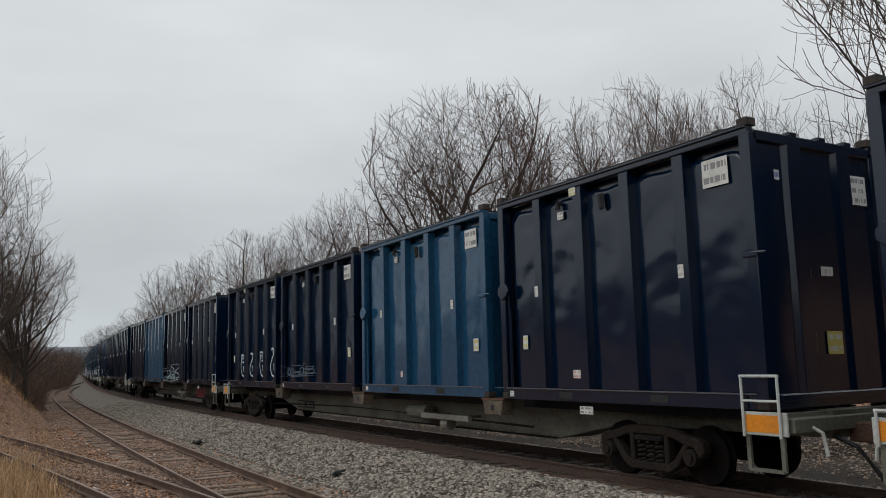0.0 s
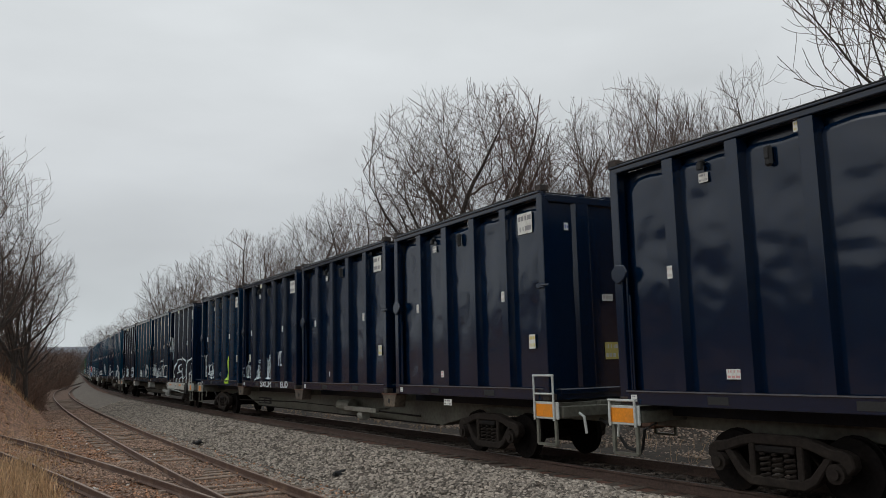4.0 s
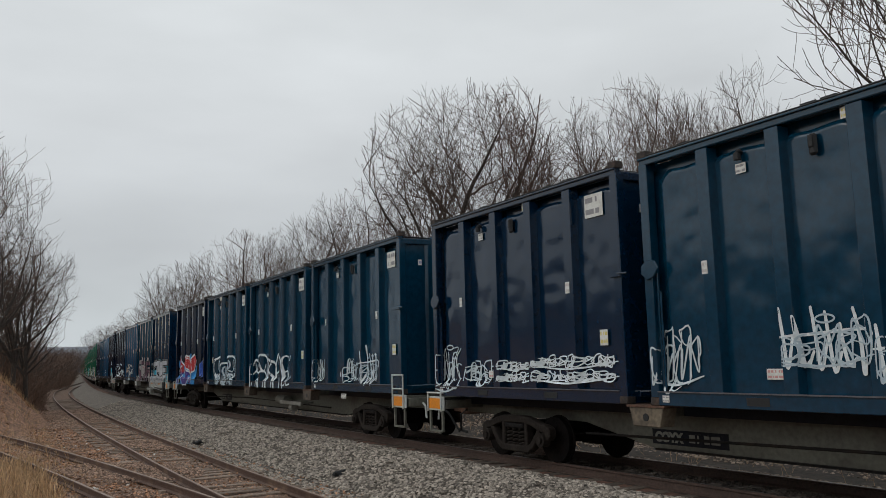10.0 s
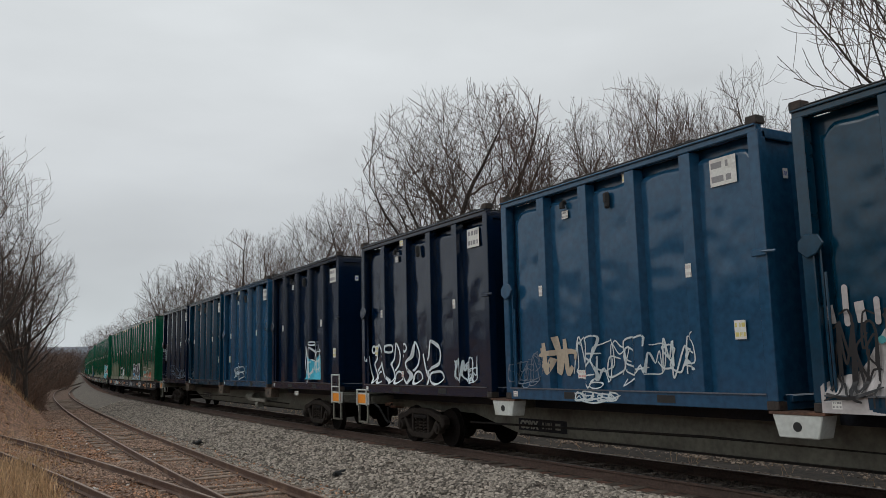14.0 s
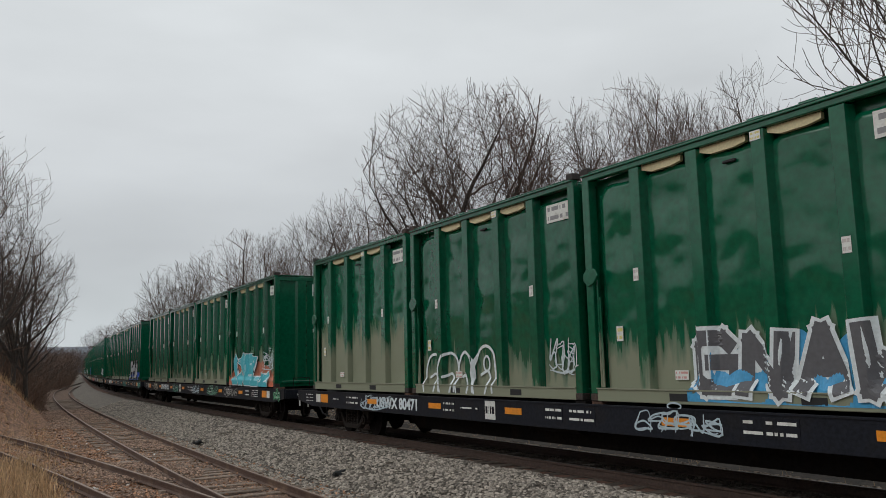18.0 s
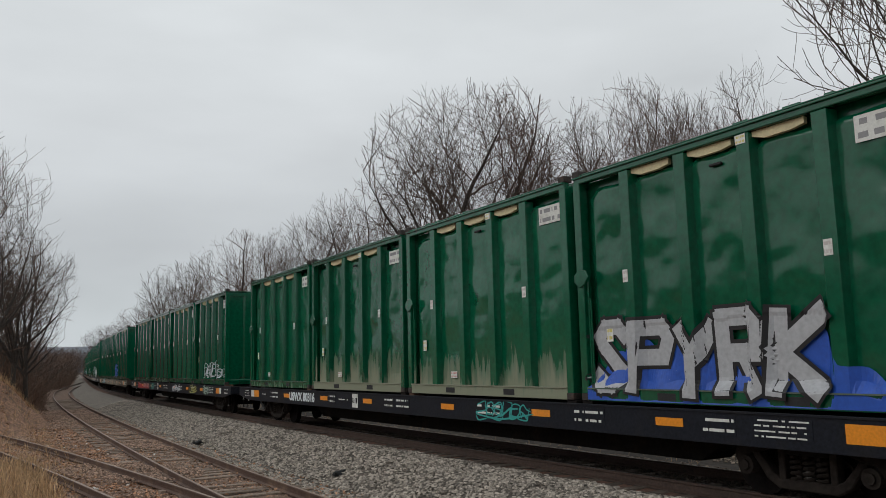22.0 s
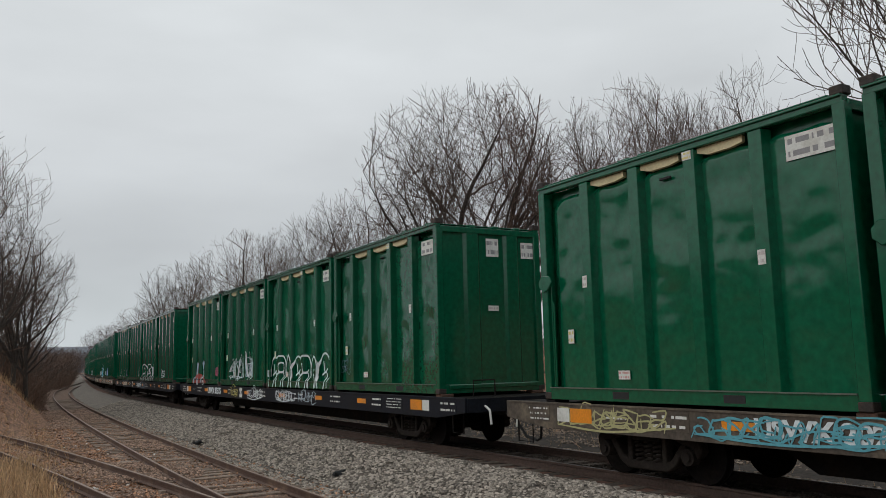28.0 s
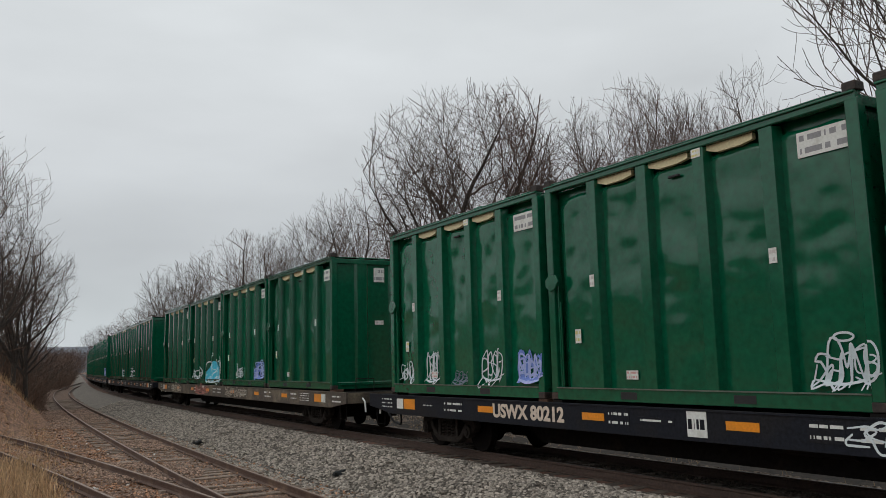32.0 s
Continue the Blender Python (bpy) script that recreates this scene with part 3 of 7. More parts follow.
def add_placard(parent, name, x, z, w, h, lines, seed, label, ink=M_INK, back=M_WHITE, y=None, end=False, block=0.8):
    bm, mats = placard(w, h, lines, seed, ink, back, block)
    ob = part(name, bm, mats, parent, label)
    if end:
        ob.matrix_basis = Matrix.Translation((x, y, z)) @ pose(0, 0, 0, 0, 0, 90)
    else:
        ob.matrix_basis = Matrix.Translation((x, (max(face_y(x), HALF - DEEP + 0.02) if y is None else y) + 0.002, z))
    return ob


def end_skin(x, seed):
    """The end wall's slightly dented sheet, facing -x."""
    bm = bmesh.new()
    ny, nz = 22, 30
    y0, y1, z0, z1 = -FAR + 0.1, HALF - 0.1, 0.2, HIGH - 0.1
    grid = []
    for i in range(ny + 1):
        a = i / ny
        grid.append([])
        for j in range(nz + 1):
            b = j / nz
            y, z = y0 + (y1 - y0) * a, z0 + (z1 - z0) * b
            edge = min(1, 6 * min(a, 1 - a), 6 * min(b, 1 - b))
            n = noise.noise(Vector((y * 1.4, z * 1.1, seed * 9.3))) - 0.7 * max(0, noise.noise(Vector((y * 3.2, z * 3.2, seed * 4.7))) - 0.15)
            grid[-1].append(bm.verts.new((x - 0.035 - 0.012 * n * edge, y, z)))
    for i in range(ny):
        for j in range(nz):
            bm.faces.new((grid[i][j], grid[i][j + 1], grid[i + 1][j + 1], grid[i + 1][j]))
    return bm


def build_container(seed, green):
    """One tall waste container; its origin is at its lower edge on the near end."""
    c = new("waste_container")
    for i in range(5):
        part("side_panel", dented_panel(CUTS[i], CUTS[i + 1], 0.2, PANEL_TOP, seed, DENT[green]), M_PAINT, c, smooth=True)
    part("inner_wall", boxes((0.1, LONG - 0.1, HALF - DEEP - 0.13, HALF - DEEP - 0.1, 0.2, HIGH - 0.1)), M_PAINT, c)
    rib_shape = [(-0.14, HALF - DEEP - 0.04), (0.14, HALF - DEEP - 0.04), (0.105, HALF), (-0.105, HALF)]
    first = None
    for cx in RIBS:
        if first is None:
            bm = prism([(a, b) for a, b in rib_shape], 0.2, HIGH - 0.14, "z", bevel=0.006)
            first = part("side_rib", bm, M_PAINT, c)
            first.matrix_basis = Matrix.Translation((cx, 0, 0))
        else:
            share("side_rib", first, c, Matrix.Translation((cx, 0, 0)))
    bm = boxes((0.1, LONG - 0.1, -FAR + 0.06, -FAR + 0.09, 0.2, HIGH - 0.14))
    for cx in RIBS:
        box(bm, cx - 0.12, cx + 0.12, -FAR, -FAR + 0.07, 0.2, HIGH - 0.14)
    part("far_side_wall", bm, M_PAINT, c)
    part("end_wall", end_skin(0.10, seed), M_PAINT, c, smooth=True)
    part("door", boxes((LONG - 0.09, LONG - 0.06, -FAR + 0.1, HALF - 0.1, 0.2, HIGH - 0.1)), M_PAINT, c)
    for y in (-0.64, 0.46):
        bm = prism([(0.004, y - 0.15), (0.004, y + 0.15), (0.075, y + 0.23), (0.075, y - 0.23)], 0.2, HIGH - 0.14, "z", bevel=0.006)
        part("end_rib", bm, M_PAINT, c)
    for y0, y1 in ((HALF - 0.13, HALF + 0.002), (-FAR - 0.002, -FAR + 0.13)):
        part("top_rail", boxes((0.02, LONG - 0.02, y0, y1, HIGH - 0.13, HIGH), bevel=0.012), M_PAINT, c)
        pockets = boxes((0.16, LONG - 0.16, y0, y1, 0.0, 0.2), bevel=0.008)
        part("bottom_rail", pockets, M_PAINT, c)
    part("top_flange", boxes((0.02, LONG - 0.02, HALF - 0.02, HALF + 0.037, HIGH - 0.045, HIGH - 0.015), bevel=0.006), M_PAINT, c)
    part("rail_ledge", boxes((0.16, LONG - 0.16, HALF - 0.02, HALF + 0.022, 0.195, 0.215)), M_PAINT, c)
    for x in (1.75, 3.95):
        part("fork_pocket", boxes((x, x + 0.36, HALF - 0.01, HALF + 0.006, 0.045, 0.155)), M_RUBBER, c, "dark forklift pocket")
    for x0, x1 in ((0.0, 0.13), (LONG - 0.13, LONG)):
        part("end_top_rail", boxes((x0, x1, -FAR + 0.1, HALF - 0.1, HIGH - 0.20, HIGH - 0.06), bevel=0.01), M_PAINT, c)
        part("end_bottom_rail", boxes((x0, x1, -FAR + 0.1, HALF - 0.1, 0.0, 0.2), bevel=0.01), M_PAINT, c)
    part("bumper_bar", boxes((-0.03, 0.03, -FAR + 0.25, HALF - 0.25, 0.10, 0.19), bevel=0.01), M_PAINT, c)
    post = cast = None
    for x in (0.0, LONG - 0.17):
        for y in (-FAR, HALF - 0.17):
            m = Matrix.Translation((x, y, 0))
            if post is None:
                post = part("corner_post", boxes((0, 0.17, 0, 0.17, 0.11, HIGH - 0.1), bevel=0.012), M_PAINT, c)
                cast = part("corner_casting", boxes((-0.006, 0.18, -0.006, 0.176, 0, 0.118), bevel=0.012), M_CASTING, c, "dark rusty steel corner casting")
                post.matrix_basis, cast.matrix_basis = m, m
            else:
                share("corner_post", post, c, m)
                share("corner_casting", cast, c, m)
            share("corner_casting", cast, c, m @ Matrix.Translation((0, 0, HIGH - 0.012)))
    bm = boxes((0.2, LONG - 0.2, -FAR - 0.006, HALF + 0.006, HIGH + 0.001, HIGH + 0.022), bevel=0.006)
    r = random.Random(seed)
    for k in range(4):
        x = r.uniform(0.4, LONG - 0.6)
        box(bm, x, x + r.uniform(0.1, 0.3), HALF - 0.12, HALF - 0.04, HIGH + 0.03, HIGH + 0.055)
    part("lid", bm, M_PAINT if green else M_RUBBER, c, "lid with a thin rim")
    for y in (-0.9, -0.3, 0.35):
        part("lid_clamp", boxes((0.01, 0.15, y, y + 0.18, HIGH - 0.062, HIGH + 0.005), bevel=0.015), M_PAINT, c)
    # the latch of the door's rod
    for x in (LONG - 0.225, LONG - 0.275):
        part("lock_rod", tube(bmesh.new(), [(x, HALF - 0.055, 0.22), (x, HALF - 0.055, 1.98 if x > LONG - 0.25 else 1.7)], 0.019), M_PAINT, c)
    bm = prism([(LONG - 0.34, 2.05), (LONG - 0.27, 2.17), (LONG - 0.08, 2.19), (LONG + 0.02, 2.10), (LONG + 0.02, 1.98), (LONG - 0.10, 1.88), (LONG - 0.24, 1.93)], HALF + 0.002, HALF + 0.045, bevel=0.012)
    part("latch", bm, M_PAINT, c)
    if not green:
        bm = boxes((-0.02, 0.22, HALF, HALF + 0.04, 2.0, 2.1), bevel=0.015)
        tube(bm, [(-0.16, HALF + 0.02, 2.05), (0.05, HALF + 0.03, 2.06)], 0.022)
        part("hinge", bm, M_PAINT, c)
    # labels
    if green:
        add_placard(c, "placard", 0.55, 3.33, 0.74, 0.33, 2, seed, "white plate with two lines of worn writing")
        add_placard(c, "sticker", 1.32, 1.96, 0.12, 0.20, 2, seed + 1, "small white sticker", M_PALE_INK)
        add_placard(c, "sticker", 4.86, 1.98, 0.11, 0.20, 2, seed + 2, "small white sticker", M_PALE_INK)
        add_placard(c, "sticker", 5.42, 1.08, 0.15, 0.24, 2, seed + 3, "yellow and white warning sticker", M_YELLOW)
        add_placard(c, "sticker", 4.15, 0.42, 0.26, 0.14, 2, seed + 4, "white sticker with red bars", M_RED)
        add_placard(c, "sticker", 2.48, 3.60, 0.17, 0.13, 2, seed + 8, "yellow and white sticker", M_YELLOW)
        for k, x in enumerate((1.55, 2.70, 3.88)):
            bm = prism([(x, HIGH - 0.135), (x + 0.80, HIGH - 0.135), (x + 0.8, HIGH - 0.2), (x + 0.6, HIGH - 0.26), (x + 0.2, HIGH - 0.255), (x, HIGH - 0.22)], HALF - DEEP, HALF - 0.07)
            part("liner_edge", bm, M_CREAM, c, "cream liner edge under the top rail")
        bm = boxes((2.9, 3.12, HALF - 0.12, HALF - 0.07, 3.36, 3.40), bevel=0.01)
        part("lifting_eye", bm, M_RUBBER, c)
        add_placard(c, "end_plate", 0.0, 3.31, 0.34, 0.42, 2, seed + 5, "white plate with worn writing on the end", y=-0.11, end=True).location.x = 0.048
        add_placard(c, "end_plate", 0.0, 3.28, 0.48, 0.38, 2, seed + 6, "white plate with worn writing on the end", y=-1.16, end=True).location.x = 0.048
        add_placard(c, "end_plate", 0.0, 1.90, 0.28, 0.12, 1, seed + 7, "small white plate on the end", M_PALE_INK, y=-0.10, end=True).location.x = 0.048
    else:
        add_placard(c, "placard", 0.70, 3.30, 0.46, 0.40, 2, seed, "white plate with two lines of worn writing")
        add_placard(c, "sticker", 1.34, 1.95, 0.11, 0.20, 2, seed + 1, "small white sticker", M_PALE_INK)
        add_placard(c, "sticker", 4.86, 1.96, 0.10, 0.19, 2, seed + 2, "small white sticker", M_PALE_INK)
        if seed % 3:
            add_placard(c, "sticker", 0.60, 1.06, 0.19, 0.26, 2, seed + 3, "yellow and white warning sticker", M_YELLOW, M_WHITE)
        else:
            add_placard(c, "sticker", 5.42, 1.05, 0.15, 0.26, 2, seed + 3, "yellow and white warning sticker", M_YELLOW, M_WHITE)
        add_placard(c, "sticker", 3.9, 0.46, 0.30, 0.14, 2, seed + 4, "white sticker with red bars", M_RED)
        add_placard(c, "sticker", 2.58 if seed % 3 else 3.72, 3.60, 0.18, 0.14, 2, seed + 8, "yellow and white sticker", M_YELLOW)
        add_placard(c, "sticker", 4.22, 3.27, 0.17, 0.14, 2, seed + 9, "small white sticker", M_INK)
        add_placard(c, "sticker", 5.75, 0.1, 0.13, 0.1, 2, seed + 10, "small white sticker", M_INK, y=HALF + 0.002)
        bm = boxes((3.02, 3.14, HALF - 0.12, HALF - 0.05, 3.18, 3.46), bevel=0.03)
        box(bm, 3.05, 3.12, HALF - 0.05, HALF - 0.035, 3.28, 3.44, bevel=0.01)
        part("air_vent", bm, M_RUBBER, c, "small dark vent box")
        bm = tube(bmesh.new(), [(4.22, HALF - 0.12, 3.50), (4.22, HALF - 0.06, 3.46), (4.22, HALF - 0.06, 3.38)], 0.05, 8)
        part("hook", bm, M_RUBBER, c)
        add_placard(c, "end_plate", 0.0, 3.10, 0.40, 0.44, 3, seed + 5, "white plate with worn writing on the end", y=-1.0, end=True).location.x = 0.048
        add_placard(c, "end_plate", 0.0, 3.17, 0.10, 0.14, 1, seed + 11, "tiny blue and white plate on the end", M_BLUE_INK, y=0.82, end=True).location.x = 0.048
        add_placard(c, "end_plate", 0.0, 1.86, 0.26, 0.13, 1, seed + 12, "small white plate on the end", M_PALE_INK, y=-0.10, end=True).location.x = 0.048
        add_placard(c, "end_plate", 0.0, 0.86, 0.34, 0.32, 2, seed + 6, "yellow and white warning plate on the end", M_WHITE, M_YELLOW, y=-0.15, end=True).location.x = 0.048
    return c


# ---------------------------------------------------------------- flat cars
def build_bogie(car, x):
    """A freight truck: side frames, springs, bolster, wheelsets; part of its car."""
    b = part("bogie", boxes((-0.18, 0.18, -1.0, 1.0, 0.42, 0.72), bevel=0.03), M_STEEL_DARK, car, "dark cast-steel bogie")
    b.matrix_basis = Matrix.Translation((x, 0, 0))
    arch = [(-1.12, 0.50), (-1.10, 0.64), (-0.98, 0.70), (-0.80, 0.72), (-0.55, 0.80), (-0.35, 0.84), (0.35, 0.84), (0.55, 0.80), (0.80, 0.72), (0.98, 0.70), (1.10, 0.64), (1.12, 0.50),
            (1.02, 0.40), (0.93, 0.55), (0.78, 0.58), (0.52, 0.67), (0.36, 0.70), (-0.36, 0.70), (-0.52, 0.67), (-0.78, 0.58), (-0.93, 0.55), (-1.02, 0.40)]
    tie_bar = [(-0.84, 0.60), (-0.72, 0.60), (-0.50, 0.34), (-0.38, 0.29), (0.38, 0.29), (0.50, 0.34), (0.72, 0.60), (0.84, 0.60), (0.60, 0.26), (0.42, 0.155), (-0.42, 0.155), (-0.60, 0.26)]
    for y in (-1.02, 1.02):
        bm = bmesh.new()
        for shape in (arch, tie_bar):
            piece = prism(shape, y - 0.085, y + 0.085, bevel=0.02)
            mesh = bpy.data.meshes.new("tmp")
            piece.to_mesh(mesh)
            piece.free()
            bm.from_mesh(mesh)
            bpy.data.meshes.remove(mesh)
        for cx in (-0.37, 0.37):
            box(bm, cx - 0.05, cx + 0.05, y - 0.08, y + 0.08, 0.27, 0.74, bevel=0.015)
        part("side_frame", bm, M_CAST_FRAME, b, "brown cast side frame with two windows")
        coil = [(0.075 * math.cos(k * 0.9), 0.075 * math.sin(k * 0.9), 0.29 + 0.30 * k / 30) for k in range(31)]
        nest = bmesh.new()
        for cx in (-0.19, 0.0, 0.19):
            tube(nest, [(cx + a, y + b, h) for a, b, h in coil], 0.024, 5)
        part("spring_nest", nest, M_CAST_FRAME, b, "row of brown coil springs")
        part("friction_plate", boxes((-0.3, 0.3, y - 0.1, y + 0.1, 0.60, 0.69), bevel=0.02), M_STEEL_DARK, b)
        for cx in (-0.89, 0.89):
            bm = disc(bmesh.new(), (cx, y * 1.06, 0.425), 0.125, 0.16, "y", 14)
            disc(bm, (cx, y * 1.15, 0.425), 0.07, 0.05, "y", 10)
            part("bearing_cap", bm, M_CAST_FRAME, b)
        part("brake_lever", tube(bmesh.new(), [(-0.6, y * 0.8, 0.3), (-0.3, y * 0.8, 0.62), (0.6, y * 0.8, 0.33)], 0.025), M_CAST_FRAME, b)
    for cx in (-0.89, 0.89):
        bm = disc(bmesh.new(), (0, 0, 0), 0.075, 1.9, "y", 10)
        for y in (-0.74, 0.74):
            disc(bm, (0, y, 0), 0.42, 0.13, "y", 28)
            disc(bm, (0, y * 0.93, 0), 0.445, 0.03, "y", 28)
            for k in range(4):
                a = k * math.pi / 2
                box(bm, 0.22 * math.cos(a) - 0.03, 0.22 * math.cos(a) + 0.03, y * 1.09 - 0.005, y * 1.09 + 0.005, 0.22 * math.sin(a) - 0.03, 0.22 * math.sin(a) + 0.03)
        w = part("wheelset", bm, M_WHEEL, b, "steel wheels on their axle")
        w.matrix_basis = Matrix.Translation((cx, 0, 0.42))
    return b


def end_gear(car, x, out, deck, frame_mat):
    """Coupler, hose and end ladder at one end of a car; out: -1 for the near end, 1 for the far end."""
    bm = boxes((min(x, x + out * 0.5), max(x, x + out * 0.5), -0.11, 0.11, 0.72, 0.98), bevel=0.02)
    box(bm, min(x + out * 0.38, x + out * 0.66), max(x + out * 0.38, x + out * 0.66), -0.17, 0.17, 0.68, 1.02, bevel=0.04)
    part("coupler", bm, M_RUST, car, "rusty knuckle coupler")
    bm = tube(bmesh.new(), [(x, 0.45, 0.82), (x + out * 0.3, 0.42, 0.7), (x + out * 0.5, 0.3, 0.35), (x + out * 0.75, 0.2, 0.28)], 0.03)
    part("brake_hose", bm, M_RUBBER, car)
    bm = tube(bmesh.new(), [(x + out * 0.05, 1.0, 0.98), (x + out * 0.25, 1.02, 0.9), (x + out * 0.3, 1.02, 0.62)], 0.025)
    part("uncoupling_lever", bm, frame_mat, car)


def build_spine_car(white, seed):
    """A skeleton car with a deep middle spine, carrying four containers; the origin lies at rail height in its middle."""
    car = new("container_spine_car")
    half = 12.88
    deck = 1.152
    outline = [(-13.1, 1.15), (13.1, 1.15), (13.1, 0.78), (9.0, 0.74), (7.3, 0.40), (-7.3, 0.40), (-9.0, 0.74), (-13.1, 0.78)]
    part("centre_spine", prism(outline, -0.42, 0.42, bevel=0.01), M_SPINE, car, "grey fishbelly spine")
    part("bottom_flange", boxes((-7.2, 7.2, -0.5, 0.5, 0.385, 0.415)), M_STEEL_DARK, car)
    # Black bars added where deep shade lies below the containers.
    for y in (0.60, -0.72):
        part("side_stringer", boxes((-half + 0.2, half - 0.2, y, y + 0.12, 0.98, deck)), M_SILL_BLACK, car, "black bar added for the shade under the containers")
    for x in (-10.35, 10.35):
        build_bogie(car, x)
    bracket = None
    for k in range(5):
        x = -half + k * (2 * half / 4)
        bm = boxes((x - 0.12, x + 0.12, -1.3, 1.3, 0.98, deck - 0.02))
        part("outrigger", bm, M_SPINE, car)
        if 0 < k < 4:
            for y in (1.11, -1.41):
                bm = prism([(x - 0.36, deck - 0.01), (x + 0.36, deck - 0.01), (x + 0.28, deck - 0.3), (x - 0.28, deck - 0.3)], y, y + 0.3, bevel=0.012)
                br = part("bracket", bm, M_SILL_WHITE if white else M_SILL_BROWN, car, "pale grey container bracket with a round hole" if white else "brown rusty container bracket with a round hole")
                part("bracket_lip", boxes((x - 0.4, x + 0.4, y - 0.01, y + 0.31, deck - 0.012, deck + 0.022)), M_RUST, br)
                part("bracket_hole", disc(bmesh.new(), (x, y + (0.302 if y > 0 else -0.002), deck - 0.16), 0.06, 0.01), M_RUBBER, br)
    # end platforms with reflectors and ladders
    for out in (-1, 1):
        x = out * (half - 0.42)
        bm = boxes((min(x, x + out * 0.75), max(x, x + out * 0.75), -1.36, 1.36, 0.90, 1.08), bevel=0.01)
        part("end_platform", bm, M_SPINE, car)
        for y in (1.42, -1.42):
            plate = part("reflector_plate", boxes((min(x, x + out * 0.7), max(x, x + out * 0.7), y - 0.02, y + 0.02, 0.86, 1.16), bevel=0.01), M_SILL_WHITE, car, "pale plate with an orange reflector")
            part("reflector", boxes((min(x + out * 0.08, x + out * 0.62), max(x + out * 0.08, x + out * 0.62), y + (0.021 if y > 0 else -0.027), y + (0.027 if y > 0 else -0.021), 0.90, 1.12)), M_ORANGE, plate, "orange reflective panel")
            for dx in (0.08, 0.6):
                part("stirrup_post", boxes((x + out * dx - 0.03, x + out * dx + 0.03, y - 0.03, y + 0.01, 0.42, 0.9)), M_SPINE, car)
            part("step", boxes((min(x + out * 0.08, x + out * 0.6), max(x + out * 0.08, x + out * 0.6), y - 0.06, y + 0.02, 0.40, 0.44)), M_SPINE, car)
        high = 1.62 if out < 0 else 1.24
        for bm in (bmesh.new(),):
            for dx in (0.06, 0.62):
                tube(bm, [(x + out * dx, 1.47, 0.84), (x + out * dx, 1.47, high)], 0.02, 6)
            tube(bm, [(x + out * 0.04, 1.47, high), (x + out * 0.64, 1.47, high)], 0.02, 6)
            if out < 0:
                tube(bm, [(x + out * 0.06, 1.47, 1.3), (x + out * 0.62, 1.47, 1.3)], 0.018, 6)
            part("grab_rail", bm, M_SILL_WHITE, car, "pale tubular grab rail")
        end_gear(car, out * 13.1, out, deck, M_SILL_WHITE)
    # brake gear under the middle
    bm = disc(bmesh.new(), (-2.2, 0.72, 0.72), 0.17, 0.9, "x", 14)
    part("air_tank", bm, M_SPINE, car)
    bm = tube(bmesh.new(), [(-7.0, 0.85, 0.62), (-2.8, 0.8, 0.66), (2.0, 0.8, 0.7), (8.5, 0.85, 0.6)], 0.022)
    part("brake_pipe", bm, M_STEEL_DARK, car)
    bm = boxes((-5.0, -2.9, 1.0, 1.1, 0.62, 0.74), (-4.6, -4.5, 0.5, 1.05, 0.66, 0.72), (-3.3, -3.2, 0.5, 1.05, 0.66, 0.72), bevel=0.01)
    disc(bm, (-3.9, 0.95, 0.52), 0.13, 0.3, "x", 12)
    part("brake_cylinder", bm, M_SILL_WHITE if white else M_SPINE_PALE, car, "pale brake cylinder and bar" if white else "grey brake cylinder and bar")
    add_placard(car, "stencil", -9.2, 1.04, 0.34, 0.13, 2, seed, "small stencilled plate", y=1.34)
    if white:
        bm = prism([(-half - 0.25, 1.20), (-half + 6.35, 1.20), (-half + 6.35, 0.95), (-half + 5.9, 0.88), (-half - 0.25, 0.86)], 1.37, 1.43, bevel=0.008)
        sill = part("side_sill", bm, M_SILL_WHITE, car, "pale grey side sill with orange reflectors")
        for dx in (2.6, 5.2):
            part("reflector", boxes((-half + dx, -half + dx + 0.55, 1.431, 1.437, 1.04, 1.12)), M_ORANGE, sill, "orange reflector")
        ob = add_placard(sill, "stencil", -half + 3.95, 1.02, 0.42, 0.26, 1, seed + 3, "black framed stencil", y=1.432)
        add_placard(sill, "stencil", -half + 1.75, 1.10, 1.2, 0.1, 2, seed + 4, "two lines of faint stencilling", M_SPINE, M_SILL_WHITE, y=1.432, block=0.5)
        bm = tube(bmesh.new(), [(-half + 6.0, 1.41, 0.75), (-half + 5.8, 1.41, 0.86), (-half + 2.0, 1.41, 0.72)], 0.018)
        part("pull_rod", bm, M_SILL_WHITE, car)
        part("sill_leg", boxes((-half + 6.22, -half + 6.34, 1.38, 1.42, 0.45, 0.95)), M_SILL_WHITE, car)
        bm = disc(bmesh.new(), (-half + 0.98, 1.47, 0.95), 0.26, 0.12, "y", 18)
        part("hand_brake_wheel", bm, M_RUBBER, car, "black hand-brake wheel")
    return car


def letters(name, text, mat, height, parent, m):
    """Flat lettering in the built-in font, as a mesh; it reads along -x of its parent's near side."""
    data = bpy.data.curves.new(name, "FONT")
    data.body, data.size, data.extrude, data.offset = text, height * 1.38, 0.002, 0.013
    tmp = bpy.data.objects.new(name, data)
    scene.collection.objects.link(tmp)
    dg = bpy.context.evaluated_depsgraph_get()
    mesh = bpy.data.meshes.new_from_object(tmp.evaluated_get(dg))
    mesh.name = name
    bpy.data.objects.remove(tmp)
    bpy.data.curves.remove(data)
    mesh.materials.clear()
    mesh.materials.append(mat)
    ob = new(name, mesh)
    ob.parent = parent
    ob.matrix_basis = m
    return ob


FACING = Matrix(((-1, 0, 0, 0), (0, 0, 1, 0), (0, 1, 0, 0), (0, 0, 0, 1)))   # letters' x to -x, their y to z, their front to +y


